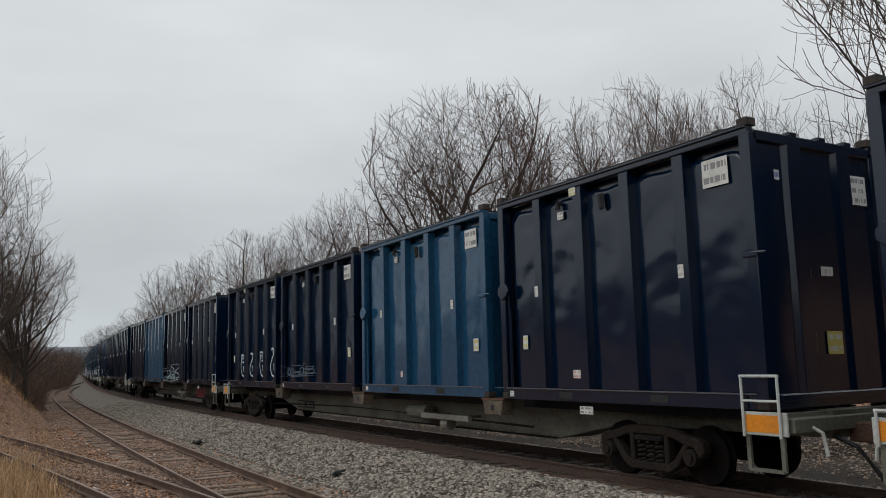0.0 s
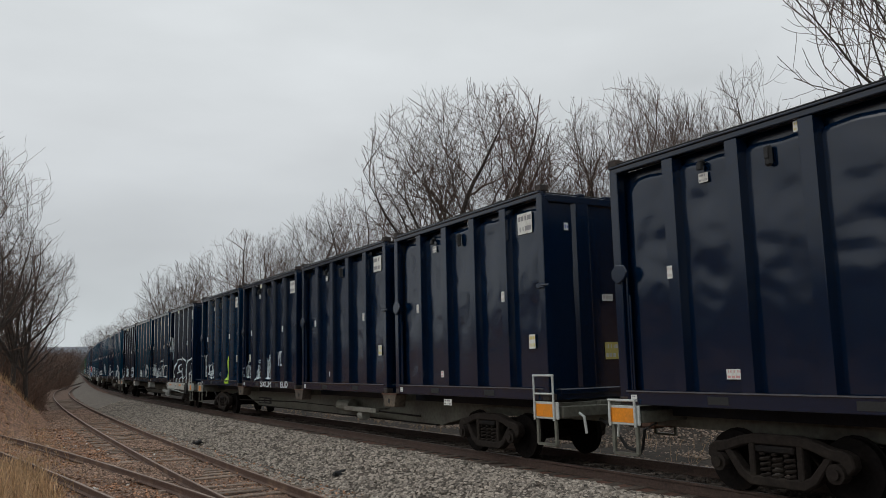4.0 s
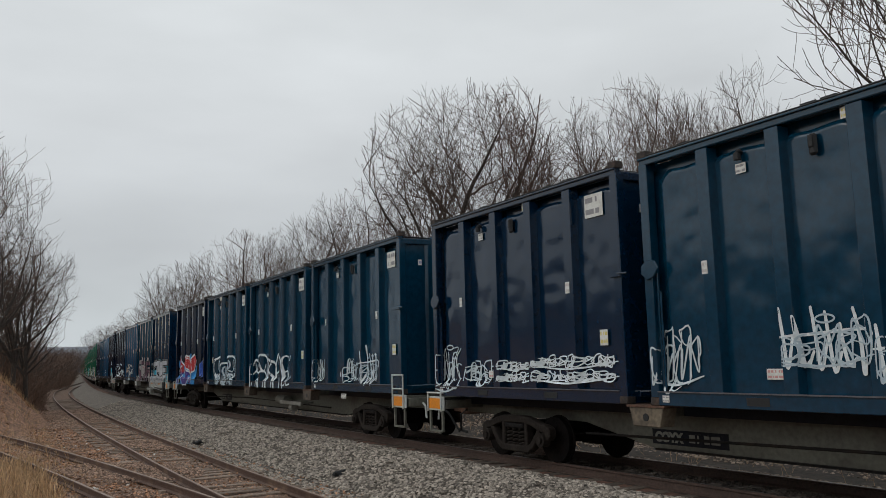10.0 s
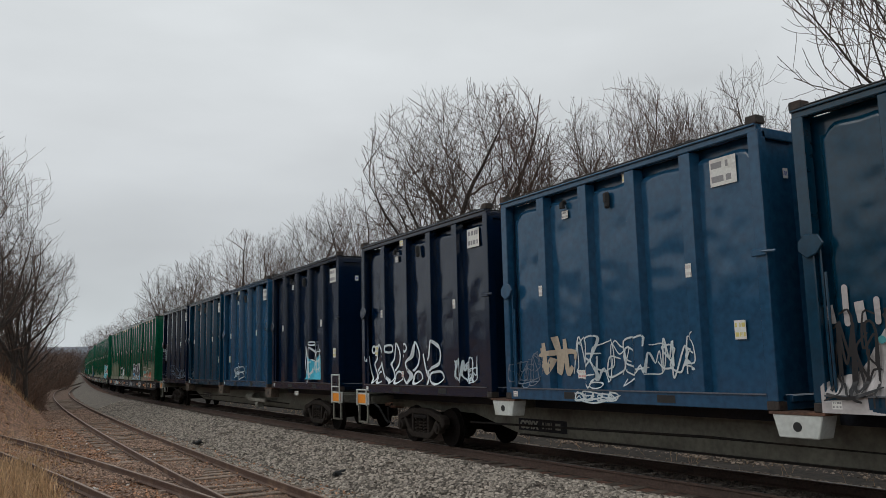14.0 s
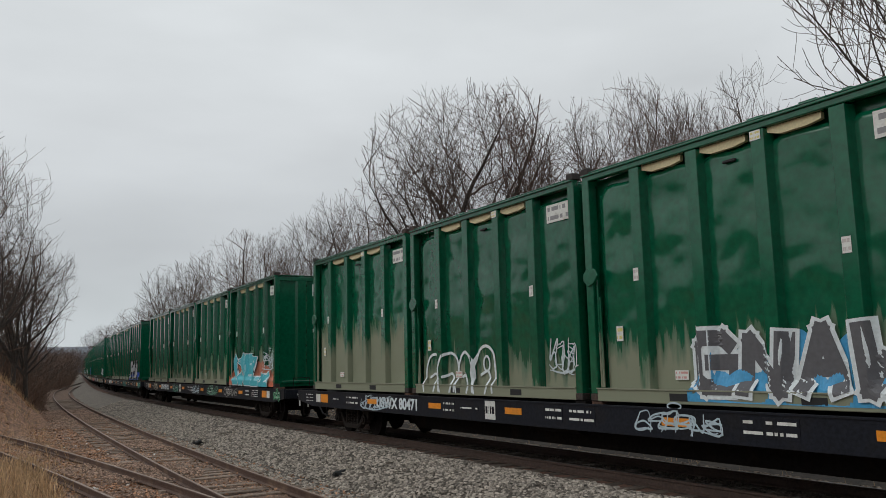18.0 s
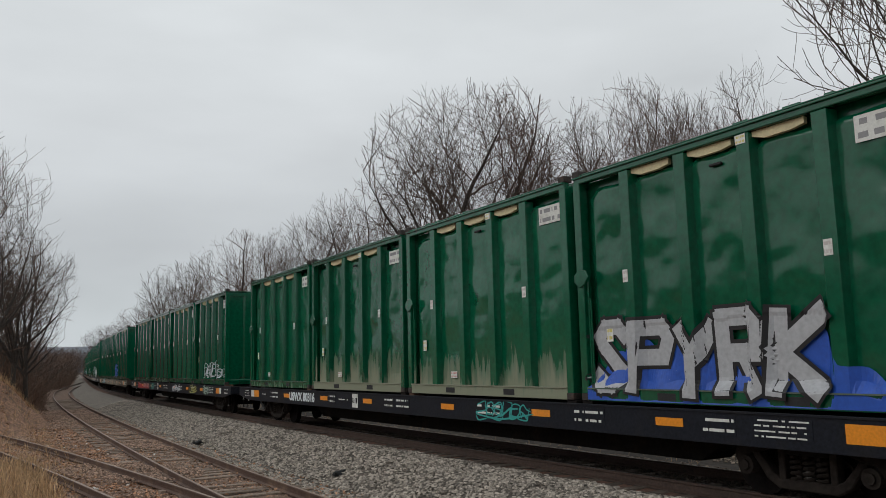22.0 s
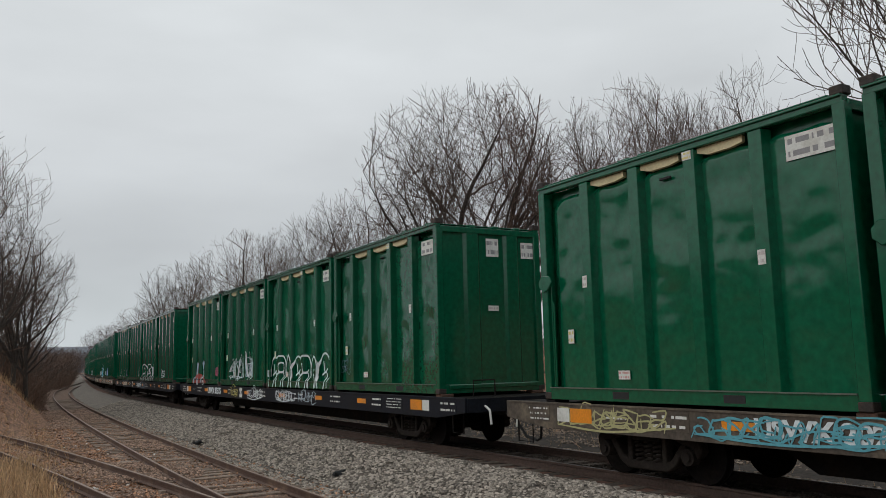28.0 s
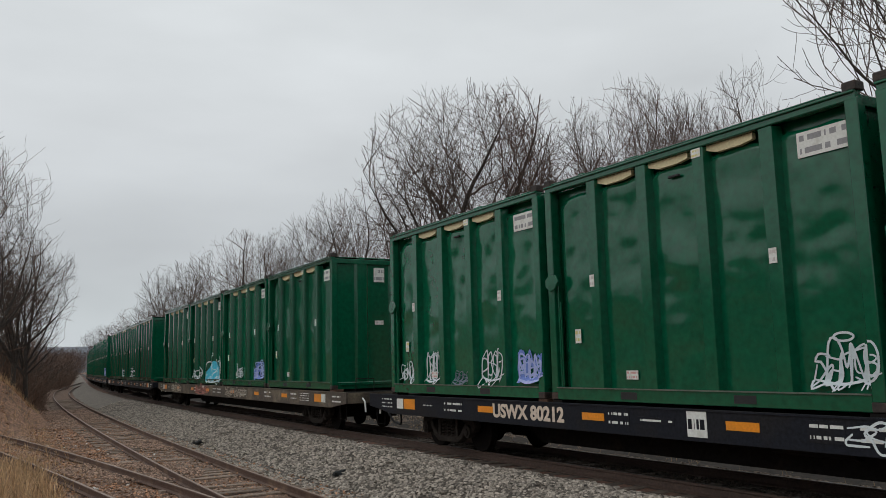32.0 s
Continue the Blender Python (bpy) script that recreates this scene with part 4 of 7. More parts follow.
def build_flat_car(sill_mat, seed):
    """A long flat car with deep side sills, carrying four containers."""
    car = new("container_flat_car")
    half = 13.6
    top = 1.155
    part("deck", boxes((-half, half, -1.39, 1.39, 1.05, top - 0.02), bevel=0.01), M_STEEL_DARK, car, "dark steel deck")
    outline = [(-half, 1.04), (half, 1.04), (half, 0.75), (8.7, 0.72), (7.9, 0.27), (-7.9, 0.27), (-8.7, 0.72), (-half, 0.75)]
    part("centre_sill", prism(outline, -0.35, 0.35), M_STEEL_DARK, car)
    for y in (1.40, -1.46):
        sill = part("side_sill", prism([(-half, top), (half, top), (half, top - 0.30), (half - 1.2, top - 0.45), (-half + 1.2, top - 0.45), (-half, top - 0.30)], y, y + 0.06, bevel=0.006), sill_mat, car, "dark side sill with stencils and reflectors")
        part("sill_lip", boxes((-half + 0.1, half - 0.1, y - 0.02, y + 0.075, top - 0.03, top - 0.005)), sill_mat, sill)
        if y > 0:
            r = random.Random(seed)
            yy = y + 0.062
            for x in (-11.45, -8.4, -5.3, -2.0, 2.07, 5.05, 8.25, 11.45):
                ends = abs(x) > 11
                hh = 0.115 if ends else 0.06
                part("reflector", boxes((x - 0.27, x + 0.27, yy, yy + 0.006, top - 0.2 - hh, top - 0.2 + hh)), M_ORANGE, sill, "orange reflector")
                if ends:
                    part("white_patch", boxes((x - 0.62, x - 0.30, yy, yy + 0.006, top - 0.2 - hh, top - 0.2 + hh) if x < 0 else (x + 0.3, x + 0.62, yy, yy + 0.006, top - 0.2 - hh, top - 0.2 + hh)), M_WHITE, sill, "white reflector patch")
            for x, w, n in ((12.6, 0.62, 3), (10.6, 0.5, 1), (9.5, 0.8, 2), (4.45, 0.5, 2), (3.65, 0.75, 1), (0.85, 0.5, 2), (0.1, 0.7, 2), (-3.6, 0.9, 2), (-6.6, 0.8, 2), (-9.3, 0.6, 2), (-10.3, 0.9, 4), (-12.9, 0.7, 2)):
                bm, mats = placard(w, 0.27 if n > 1 else 0.1, n, seed + int(x * 7), M_WHITE, sill_mat, 0.55)
                ob = part("stencil", bm, mats, sill, "lines of white stencilled writing")
                ob.matrix_basis = Matrix.Translation((x, yy - 0.0015, top - 0.2))
            bm, mats = placard(0.36, 0.36, 1, seed + 77, sill_mat, M_WHITE, 0.7)
            part("stencil_frame", bm, mats, sill, "white framed stencil").matrix_basis = Matrix.Translation((2.85, yy, top - 0.21))
    for x in (-10.35, 10.35):
        build_bogie(car, x)
    for k in range(8):
        x = -12.455 + (k // 2) * 6.283 + (0.1 if k % 2 == 0 else 5.96)
        for y in (1.22, -1.22):
            part("pedestal", boxes((x - 0.13, x + 0.13, y - 0.16, y + 0.16, top - 0.02, 1.203), bevel=0.01), M_RUST if k % 3 == 0 else M_STEEL_DARK, car)
    for out in (-1, 1):
        end_gear(car, out * half, out, top, M_WHITE)
        bm = boxes((out * half - 0.03, out * half + 0.03, -1.41, 1.41, 0.85, top - 0.02))
        part("end_sill", bm, sill_mat, car)
        for y in (1.36, -1.36):
            bm = bmesh.new()
            x = out * (half - 0.45)
            tube(bm, [(x - 0.22, y, 0.9), (x - 0.22, y, 0.42), (x + 0.22, y, 0.42), (x + 0.22, y, 0.9)], 0.018, 6)
            part("step", bm, M_STEEL_DARK, car)
    bm = disc(bmesh.new(), (1.5, 0.75, 0.75), 0.2, 1.2, "x", 14)
    part("air_tank", bm, M_STEEL_DARK, car)
    bm = bmesh.new()
    tube(bm, [(-half + 0.4, 1.0, top), (-half + 0.4, 1.0, 1.5), (-half + 0.4, 0.45, 1.5), (-half + 0.4, 0.45, top)], 0.018, 6)
    part("end_grab_iron", bm, M_STEEL_DARK, car)
    return car


# ---------------------------------------------------------------- the train
NAVY, NAVY2, TEAL, MID, LIGHT = (0.001, 0.009, 0.028), (0.001, 0.016, 0.042), (0.002, 0.034, 0.068), (0.013, 0.066, 0.136), (0.045, 0.125, 0.22)
GREEN, GREEN2 = (0.002, 0.096, 0.046), (0.002, 0.085, 0.041)
BLUE_PITCH, GREEN_PITCH = 27.543, 28.629
# colour of each container, from the front car back; four to a car
BLUES = ("NNNN", "NMNN", "NNLN", "NNNn", "NnTN", "TnTn", "TTTN", "nTMN", "NMTN")
TONE = {"N": NAVY, "n": NAVY2, "T": TEAL, "M": MID, "L": LIGHT, "G": GREEN, "g": GREEN2}

# slack in the couplings: how far each car stands behind its even place
SLACK = {("b", 0): 0.05, ("b", 1): -0.09, ("b", 2): -0.12, ("b", 3): -0.1, ("b", 4): -0.21, ("b", 5): -0.14, ("b", 6): -0.36, ("b", 7): -0.23, ("b", 8): -0.47,
         ("g", 1): -0.3, ("g", 2): -0.45, ("g", 3): -0.45, ("g", 4): -0.71, ("g", 5): -0.01, ("g", 6): 0.02, ("g", 7): -0.41, ("g", 8): -0.4}
MOVERS = []          # (object, metres along at the start of its car's middle, its place on the car)
BLUE_STOCK = [build_container(11 + k, False) for k in range(3)]
GREEN_STOCK = [build_container(31 + k, True) for k in range(3)]
SPINE_STOCK = {False: build_spine_car(False, 5), True: build_spine_car(True, 6)}
FLAT_STOCK = {"k": build_flat_car(M_SILL_BLACK, 9), "r": build_flat_car(M_SILL_BROWN, 10)}
TEMPLATES = [*BLUE_STOCK, *GREEN_STOCK, *SPINE_STOCK.values(), *FLAT_STOCK.values()]
CONTAINERS, CARS, SKINS = {}, {}, {}
PAINTED = ("side_", "far_", "end_wall", "end_rib", "door", "top_", "inner_", "bottom_", "rail_", "end_top", "end_bot", "bumper", "corner_post", "lid", "lock", "latch", "hinge")


def tint(thing, color, over):
    for o in thing.children_recursive:
        if o.name.startswith(PAINTED):
            up = over if o.name.startswith(("side_panel", "bottom", "rail_l", "lock")) else (over - 0.5 if o.name.startswith("side_rib") else -2.0)
            shade = [0.5 * v + 0.09 for v in color] if o.name.startswith("rail_ledge") else color
            o.color = (*shade, max(0.0, (up + 2) / 4))


def place_car(key, start, stock, n_long, step, pieces, first, label, cont_label, group, tones, overs, rest):
    """One car with its four containers; start: metres along of the near end of its first container."""
    total = 3 * step + LONG
    middle = start + total / 2 + SLACK.get(key, 0.0)
    car = copy_thing(stock, Matrix.Identity(4))
    tagged(car, label, "freight car", group)
    CARS[key] = car
    MOVERS.append((car, middle, Matrix.Identity(4), n_long))
    for i in range(4):
        c = copy_thing(pieces[(first + i * 2) % 3], Matrix.Identity(4))
        tint(c, tones[i], overs[i])
        tagged(c, cont_label[i], "container", "containers on the train")
        CONTAINERS[key, i] = c
        SKINS[key, i] = skin_of((11 if pieces is BLUE_STOCK else 31) + (first + i * 2) % 3, pieces is GREEN_STOCK)
        MOVERS.append((c, middle, Matrix.Translation((-total / 2 + i * step, 0, rest)), n_long))


def blue_words(t):
    return {"N": "dark navy blue steel waste container with ribs, on a spine car", "n": "navy blue steel waste container with ribs, on a spine car", "T": "teal-blue steel waste container with ribs, on a spine car",
            "M": "faded mid-blue steel waste container with ribs, on a spine car", "L": "light blue steel waste container with ribs, on a spine car"}[t]


for k, row in enumerate(BLUES):
    white = k in (4, 7)
    place_car(("b", k), 7.116 + (k - 1) * BLUE_PITCH, SPINE_STOCK[white], 9.9, LONG + 0.509, BLUE_STOCK, k,
              "grey spine car with a pale side sill and orange reflectors" if white else "grey spine car with orange reflectors at its ends",
              [blue_words(t) for t in row], "cars of the train", [TONE[t] for t in row], [-2.0] * 4, 1.178)
# how far up the green containers are painted over
OVER = {1: (1.7, 1.1, 0.9, 1.85), 2: (1.4, 1.2, 1.0, 1.15), 3: (-2, 0.75, 0.95, 0.1), 4: (-2, -2, 0.1, 0.0)}
for k in range(1, 13):
    over = OVER.get(k, (-2.0,) * 4)
    words = ["green steel waste container with its lower half painted over beige" if o > 0 else "bright green dented steel waste container with white plates" for o in over]
    place_car(("g", k), 228.047 + (k - 1) * GREEN_PITCH, FLAT_STOCK["r" if k in (5, 8) else "k"], 9.95, LONG + 0.223, GREEN_STOCK, k,
              "rusty brown flat car with faded stencils" if k in (5, 8) else "black flat car with white stencils and orange reflectors",
              words, "cars of the train", [GREEN if i % 2 else GREEN2 for i in range(4)], over, 1.205)
# ---------------------------------------------------------------- spray paint on the containers
STROKES = {"A": "00 26 40/12 32", "B": "00 06 36 45 33 03/33 42 41 30 00", "C": "45 36 16 05 01 10 30 41", "D": "00 06 26 44 42 20 00", "E": "46 06 00 40/03 33",
           "G": "45 36 16 05 01 10 40 43 23", "H": "00 06/40 46/03 43", "K": "00 06/46 03 40", "L": "06 00 40", "M": "00 06 23 46 40", "N": "00 06 40 46",
           "O": "16 05 01 10 30 41 45 36 16", "P": "00 06 36 45 43 03", "R": "00 06 36 45 43 03/23 40", "S": "45 36 16 05 14 32 41 30 10 01", "T": "06 46/26 20",
           "U": "06 01 10 30 41 46", "W": "06 10 23 30 46", "Y": "06 23 46/23 20", "5": "46 06 03 33 42 41 30 00", "2": "05 16 36 45 33 00 40", "I": "20 26", "V": "06 20 46"}


def smooth_line(points, step=0.035):
    """A rounded line through points, evenly sampled."""
    pts = [np.array(p, float) for p in points]
    if len(pts) == 2:
        n = max(2, int(np.linalg.norm(pts[1] - pts[0]) / step))
        return [pts[0] + (pts[1] - pts[0]) * k / n for k in range(n + 1)]
    ext = [2 * pts[0] - pts[1], *pts, 2 * pts[-1] - pts[-2]]
    out = []
    for a, b, c, d in zip(ext, ext[1:], ext[2:], ext[3:]):
        n = max(2, int(np.linalg.norm(c - b) / step))
        for k in range(n):
            t = k / n
            out.append(0.5 * (2 * b + (c - a) * t + (2 * a - 5 * b + 4 * c - d) * t * t + (3 * b - a - 3 * c + d) * t ** 3))
    return out + [pts[-1]]


class Paint:
    """Gathers layers of spray paint on one surface; x runs along the side, z up."""

    def __init__(self, skin):
        self.verts, self.faces, self.mats, self.slots, self.skin, self.rise = [], [], [], [], skin, 0.003

    def slot(self, color):
        m = spray(color)
        if m not in self.mats:
            self.mats.append(m)
        return self.mats.index(m)

    def add(self, quad_points, slot):
        i = len(self.verts)
        for x, z in quad_points:
            self.verts.append((x, self.skin(x, z) + self.rise, z))
        self.faces.append(tuple(range(i, i + len(quad_points))))
        self.slots.append(slot)
        self.rise += 0.000004

    def line(self, points, width, color, fade=0.0, rounded=True):
        pts = smooth_line(points) if rounded else [np.array(p, float) for p in points]
        slot = self.slot(color)
        self.rise += 0.0002
        n = len(pts)
        lanes = max(1, int(width / 0.045))
        rows = []
        for i, p in enumerate(pts):
            d = pts[min(i + 1, n - 1)] - pts[max(i - 1, 0)]
            d = d / (np.linalg.norm(d) + 1e-9)
            w = width / 2 * (1 - fade * abs(2 * i / max(n - 1, 1) - 1) ** 3)
            rows.append([(p[0] - d[1] * w * f, p[1] + d[0] * w * f) for f in (1 - 2 * k / lanes for k in range(lanes + 1))])
        for a, b in zip(rows, rows[1:]):
            for k in range(lanes):
                self.add((a[k], a[k + 1], b[k + 1], b[k]), slot)
        if width < 0.1:
            for p in (pts[0], pts[-1]):
                self.disc(p, width / 2 * (1 - fade), color)

    def disc(self, c, radius, color, sides=9):
        slot = self.slot(color)
        self.add([(c[0] + radius * math.cos(k * math.tau / sides), c[1] + radius * math.sin(k * math.tau / sides)) for k in range(sides)][::-1], slot)

    def cloud(self, x0, x1, low, high, color, seed, step=0.045, puff=0.18):
        """A filled patch with a puffy upper edge."""
        slot = self.slot(color)
        self.rise += 0.0003
        n = max(2, int((x1 - x0) / step))
        top = []
        for k in range(n + 1):
            a = k / n
            x = x0 + (x1 - x0) * a
            h = (high - low) * (0.72 + 0.28 * noise.noise(Vector((x * 2.1, seed, 0)))) + puff * abs(math.sin(x * 4.2 + seed))
            top.append((x, low + max(0.06, h * min(1, 5 * min(a, 1 - a) + 0.25))))
        for (xa, za), (xb, zb) in zip(top, top[1:]):
            for r in range(3):
                f0, f1 = r / 3, (r + 1) / 3
                self.add(((xb, low + (zb - low) * f0), (xa, low + (za - low) * f0), (xa, low + (za - low) * f1), (xb, low + (zb - low) * f1)), slot)

    def word(self, text, x0, x1, z0, z1, width, color, lean=0.0, jumble=0.0, seed=0, rounded=False, gap=0.22):
        """Stroke letters from x1 (their left) to x0."""
        r = random.Random(seed)
        n = len(text)
        cell = (x1 - x0) / n
        for i, ch in enumerate(text):
            if ch not in STROKES:
                continue
            left, tall = x1 - i * cell, (z1 - z0) * (1 + r.uniform(-jumble, jumble))
            base = z0 + r.uniform(-jumble, jumble) * (z1 - z0) * 0.5
            for stroke in STROKES[ch].split("/"):
                pts = []
                for pair in stroke.split():
                    a, b = int(pair[0]) / 4, int(pair[1]) / 6
                    pts.append((left - cell * (gap / 2 + (1 - gap) * a) - lean * b * cell + r.uniform(-jumble, jumble) * cell * 0.3, base + tall * b))
                if not rounded:
                    out = []
                    for p, q in zip(pts, pts[1:]):
                        out += smooth_line([p, q])[:-1]
                    pts = out + [np.array(pts[-1])]
                    self.line(pts, width, color, rounded=False)
                else:
                    self.line(pts, width, color)

    def tag(self, x0, x1, z0, z1, seed, color, width=0.04, letters=4):
        """A quick unreadable signature of crowded loops and bends."""
        r = random.Random(seed)
        n = letters + 1
        cell, high = (x1 - x0) / n, z1 - z0
        bends = [b for row in STROKES.values() for b in row.split("/") if len(b) > 8]
        for i in range(n):
            left = x1 - i * cell
            for k in range(r.choice((2, 2, 3))):
                flip, turned = r.random() < 0.5, r.random() < 0.4
                tall_, base = high * r.uniform(0.45, 0.9), z0 + high * r.uniform(0.0, 0.3)
                pts = []
                for pair in r.choice(bends).split():
                    a, b = int(pair[0]) / 4, int(pair[1]) / 6
                    a, b = (1 - a if flip else a), (1 - b if turned else b)
                    pts.append((left - cell * (1.1 * a - 0.05 + r.uniform(-0.22, 0.22)) - 0.18 * b * cell, min(z1 + 0.06, base + tall_ * (b + r.uniform(-0.16, 0.16)))))
                self.line(pts, width * r.uniform(0.6, 1.0), color, fade=0.35)
        if r.random() < 0.5:
            m = z0 + high * r.uniform(0.0, 0.2)
            self.line([(x1, m), ((x0 + x1) / 2, m - 0.05), (x0 - 0.1 * (x1 - x0), m + 0.08)], width, color, fade=0.5)
        if r.random() < 0.35:
            self.ring((x0 + x1) / 2, z1 + 0.08, 0.13, 0.05, width * 0.8, color)

    def piece(self, text, x0, x1, z0, z1, layers, seed=0, lean=0.0, jumble=0.04, gap=0.36):
        """Block letters, each one outlined before the next; layers: (width, colour, lowest height)."""
        n = len(text)
        cell = (x1 - x0) / n
        r = random.Random(seed)
        for i, ch in enumerate(text):
            left, tall_, base = x1 - i * cell, (z1 - z0) * (1 + r.uniform(-jumble, jumble)), z0 + r.uniform(-jumble, jumble) * (z1 - z0)
            tilt = lean + r.uniform(-0.12, 0.12)
            shift = [r.uniform(-0.05, 0.05) * cell for _ in range(24)]
            for width, color, low in layers:
                for stroke in STROKES[ch].split("/"):
                    pts = []
                    for k, pair in enumerate(stroke.split()):
                        a, b = int(pair[0]) / 4, int(pair[1]) / 6
                        pts.append(np.array((left - cell * (gap / 2 + (1 - gap) * a) - tilt * (b - 0.4) * cell + shift[k], base + tall_ * b)))
                    for p, q in zip(pts, pts[1:]):
                        d = (q - p) / (np.linalg.norm(q - p) + 1e-9) * width * 0.36
                        run = [v for v in smooth_line([p - d, q + d], 0.05) if v[1] > low]
                        if len(run) > 1:
                            self.line(run, width, color, rounded=False)
                self.rise += 0.002

    def tall(self, x0, x1, z0, z1, seed, color, width=0.07, bars=5):
        """A signature of long upright strokes."""
        r = random.Random(seed)
        for i in range(bars):
            x = x1 - (x1 - x0) * (i + 0.3) / bars
            a, b = z0 + (z1 - z0) * r.uniform(0, 0.15), z1 - (z1 - z0) * r.uniform(0, 0.3)
            self.line([(x + 0.05, b), (x + r.uniform(-0.04, 0.04), (a + b) / 2), (x - 0.03, a), (x - (x1 - x0) / bars * 0.7, a + (b - a) * r.uniform(0.1, 0.6))], width, color, fade=0.25)
        self.line([(x1 + 0.05, z0 + 0.55 * (z1 - z0)), (x0, z0 + 0.62 * (z1 - z0)), (x0 - 0.08, z0 + 0.45 * (z1 - z0))], width * 0.8, color, fade=0.4)

    def ring(self, cx, cz, rx, rz, width, color, start=0.0, turn=1.0):
        n = 14
        self.line([(cx + rx * math.cos(start + k * math.tau * turn / n), cz + rz * math.sin(start + k * math.tau * turn / n)) for k in range(n + 1)], width, color)

    def bubble(self, x0, x1, z0, z1, n, seed, color, width=0.055):
        """A row of hollow bubble letters in outline."""
        r = random.Random(seed)
        cell = (x1 - x0) / n
        for i in range(n):
            c = x1 - (i + 0.5) * cell
            h = (z1 - z0) * r.uniform(0.85, 1.0)
            w = cell * 0.62
            k = r.choice((0, 1, 2))
            self.line([(c + w * 0.8, z0), (c + w * 0.95, z0 + h * 0.5), (c + w * 0.6, z0 + h * 0.9), (c, z0 + h), (c - w * 0.55, z0 + h * 0.85), (c - w * 0.7, z0 + h * 0.5), (c - w * r.uniform(0.4, 0.8), z0 + 0.02)], width, color)
            if k == 0:
                self.ring(c, z0 + h * 0.62, w * 0.25, h * 0.16, width * 0.8, color)
            elif k == 1:
                self.line([(c + w * 0.3, z0 + h * 0.75), (c + w * 0.1, z0 + h * 0.45), (c - w * 0.3, z0 + h * 0.55)], width * 0.8, color)
            self.line([(c + w * 0.5, z0 + h * 0.38), (c - w * 0.1, z0 + h * 0.46), (c - w * 0.35, z0 + h * 0.2), (c - w * 0.2, z0)], width, color)

    def finish(self, parent, label, name="graffiti"):
        ob = mesh_object(name, self.verts, self.faces, self.mats, parent)
        ob.data.polygons.foreach_set("material_index", np.array(self.slots, dtype=np.int32))
        return tagged(ob, label, kind="stuff")


CHALK, PALE, DIM, SILVER = (0.66, 0.72, 0.74), (0.42, 0.52, 0.58), (0.10, 0.14, 0.19), (0.55, 0.57, 0.60)
BLACK, CYAN, BLUE, RED, PURPLE = (0.006, 0.006, 0.008), (0.05, 0.45, 0.62), (0.015, 0.08, 0.42), (0.45, 0.025, 0.03), (0.05, 0.025, 0.22)
LIME, BEIGE, ORANGE, ROSE, TURQ = (0.38, 0.62, 0.03), (0.42, 0.36, 0.28), (0.62, 0.16, 0.08), (0.42, 0.10, 0.18), (0.06, 0.42, 0.50)

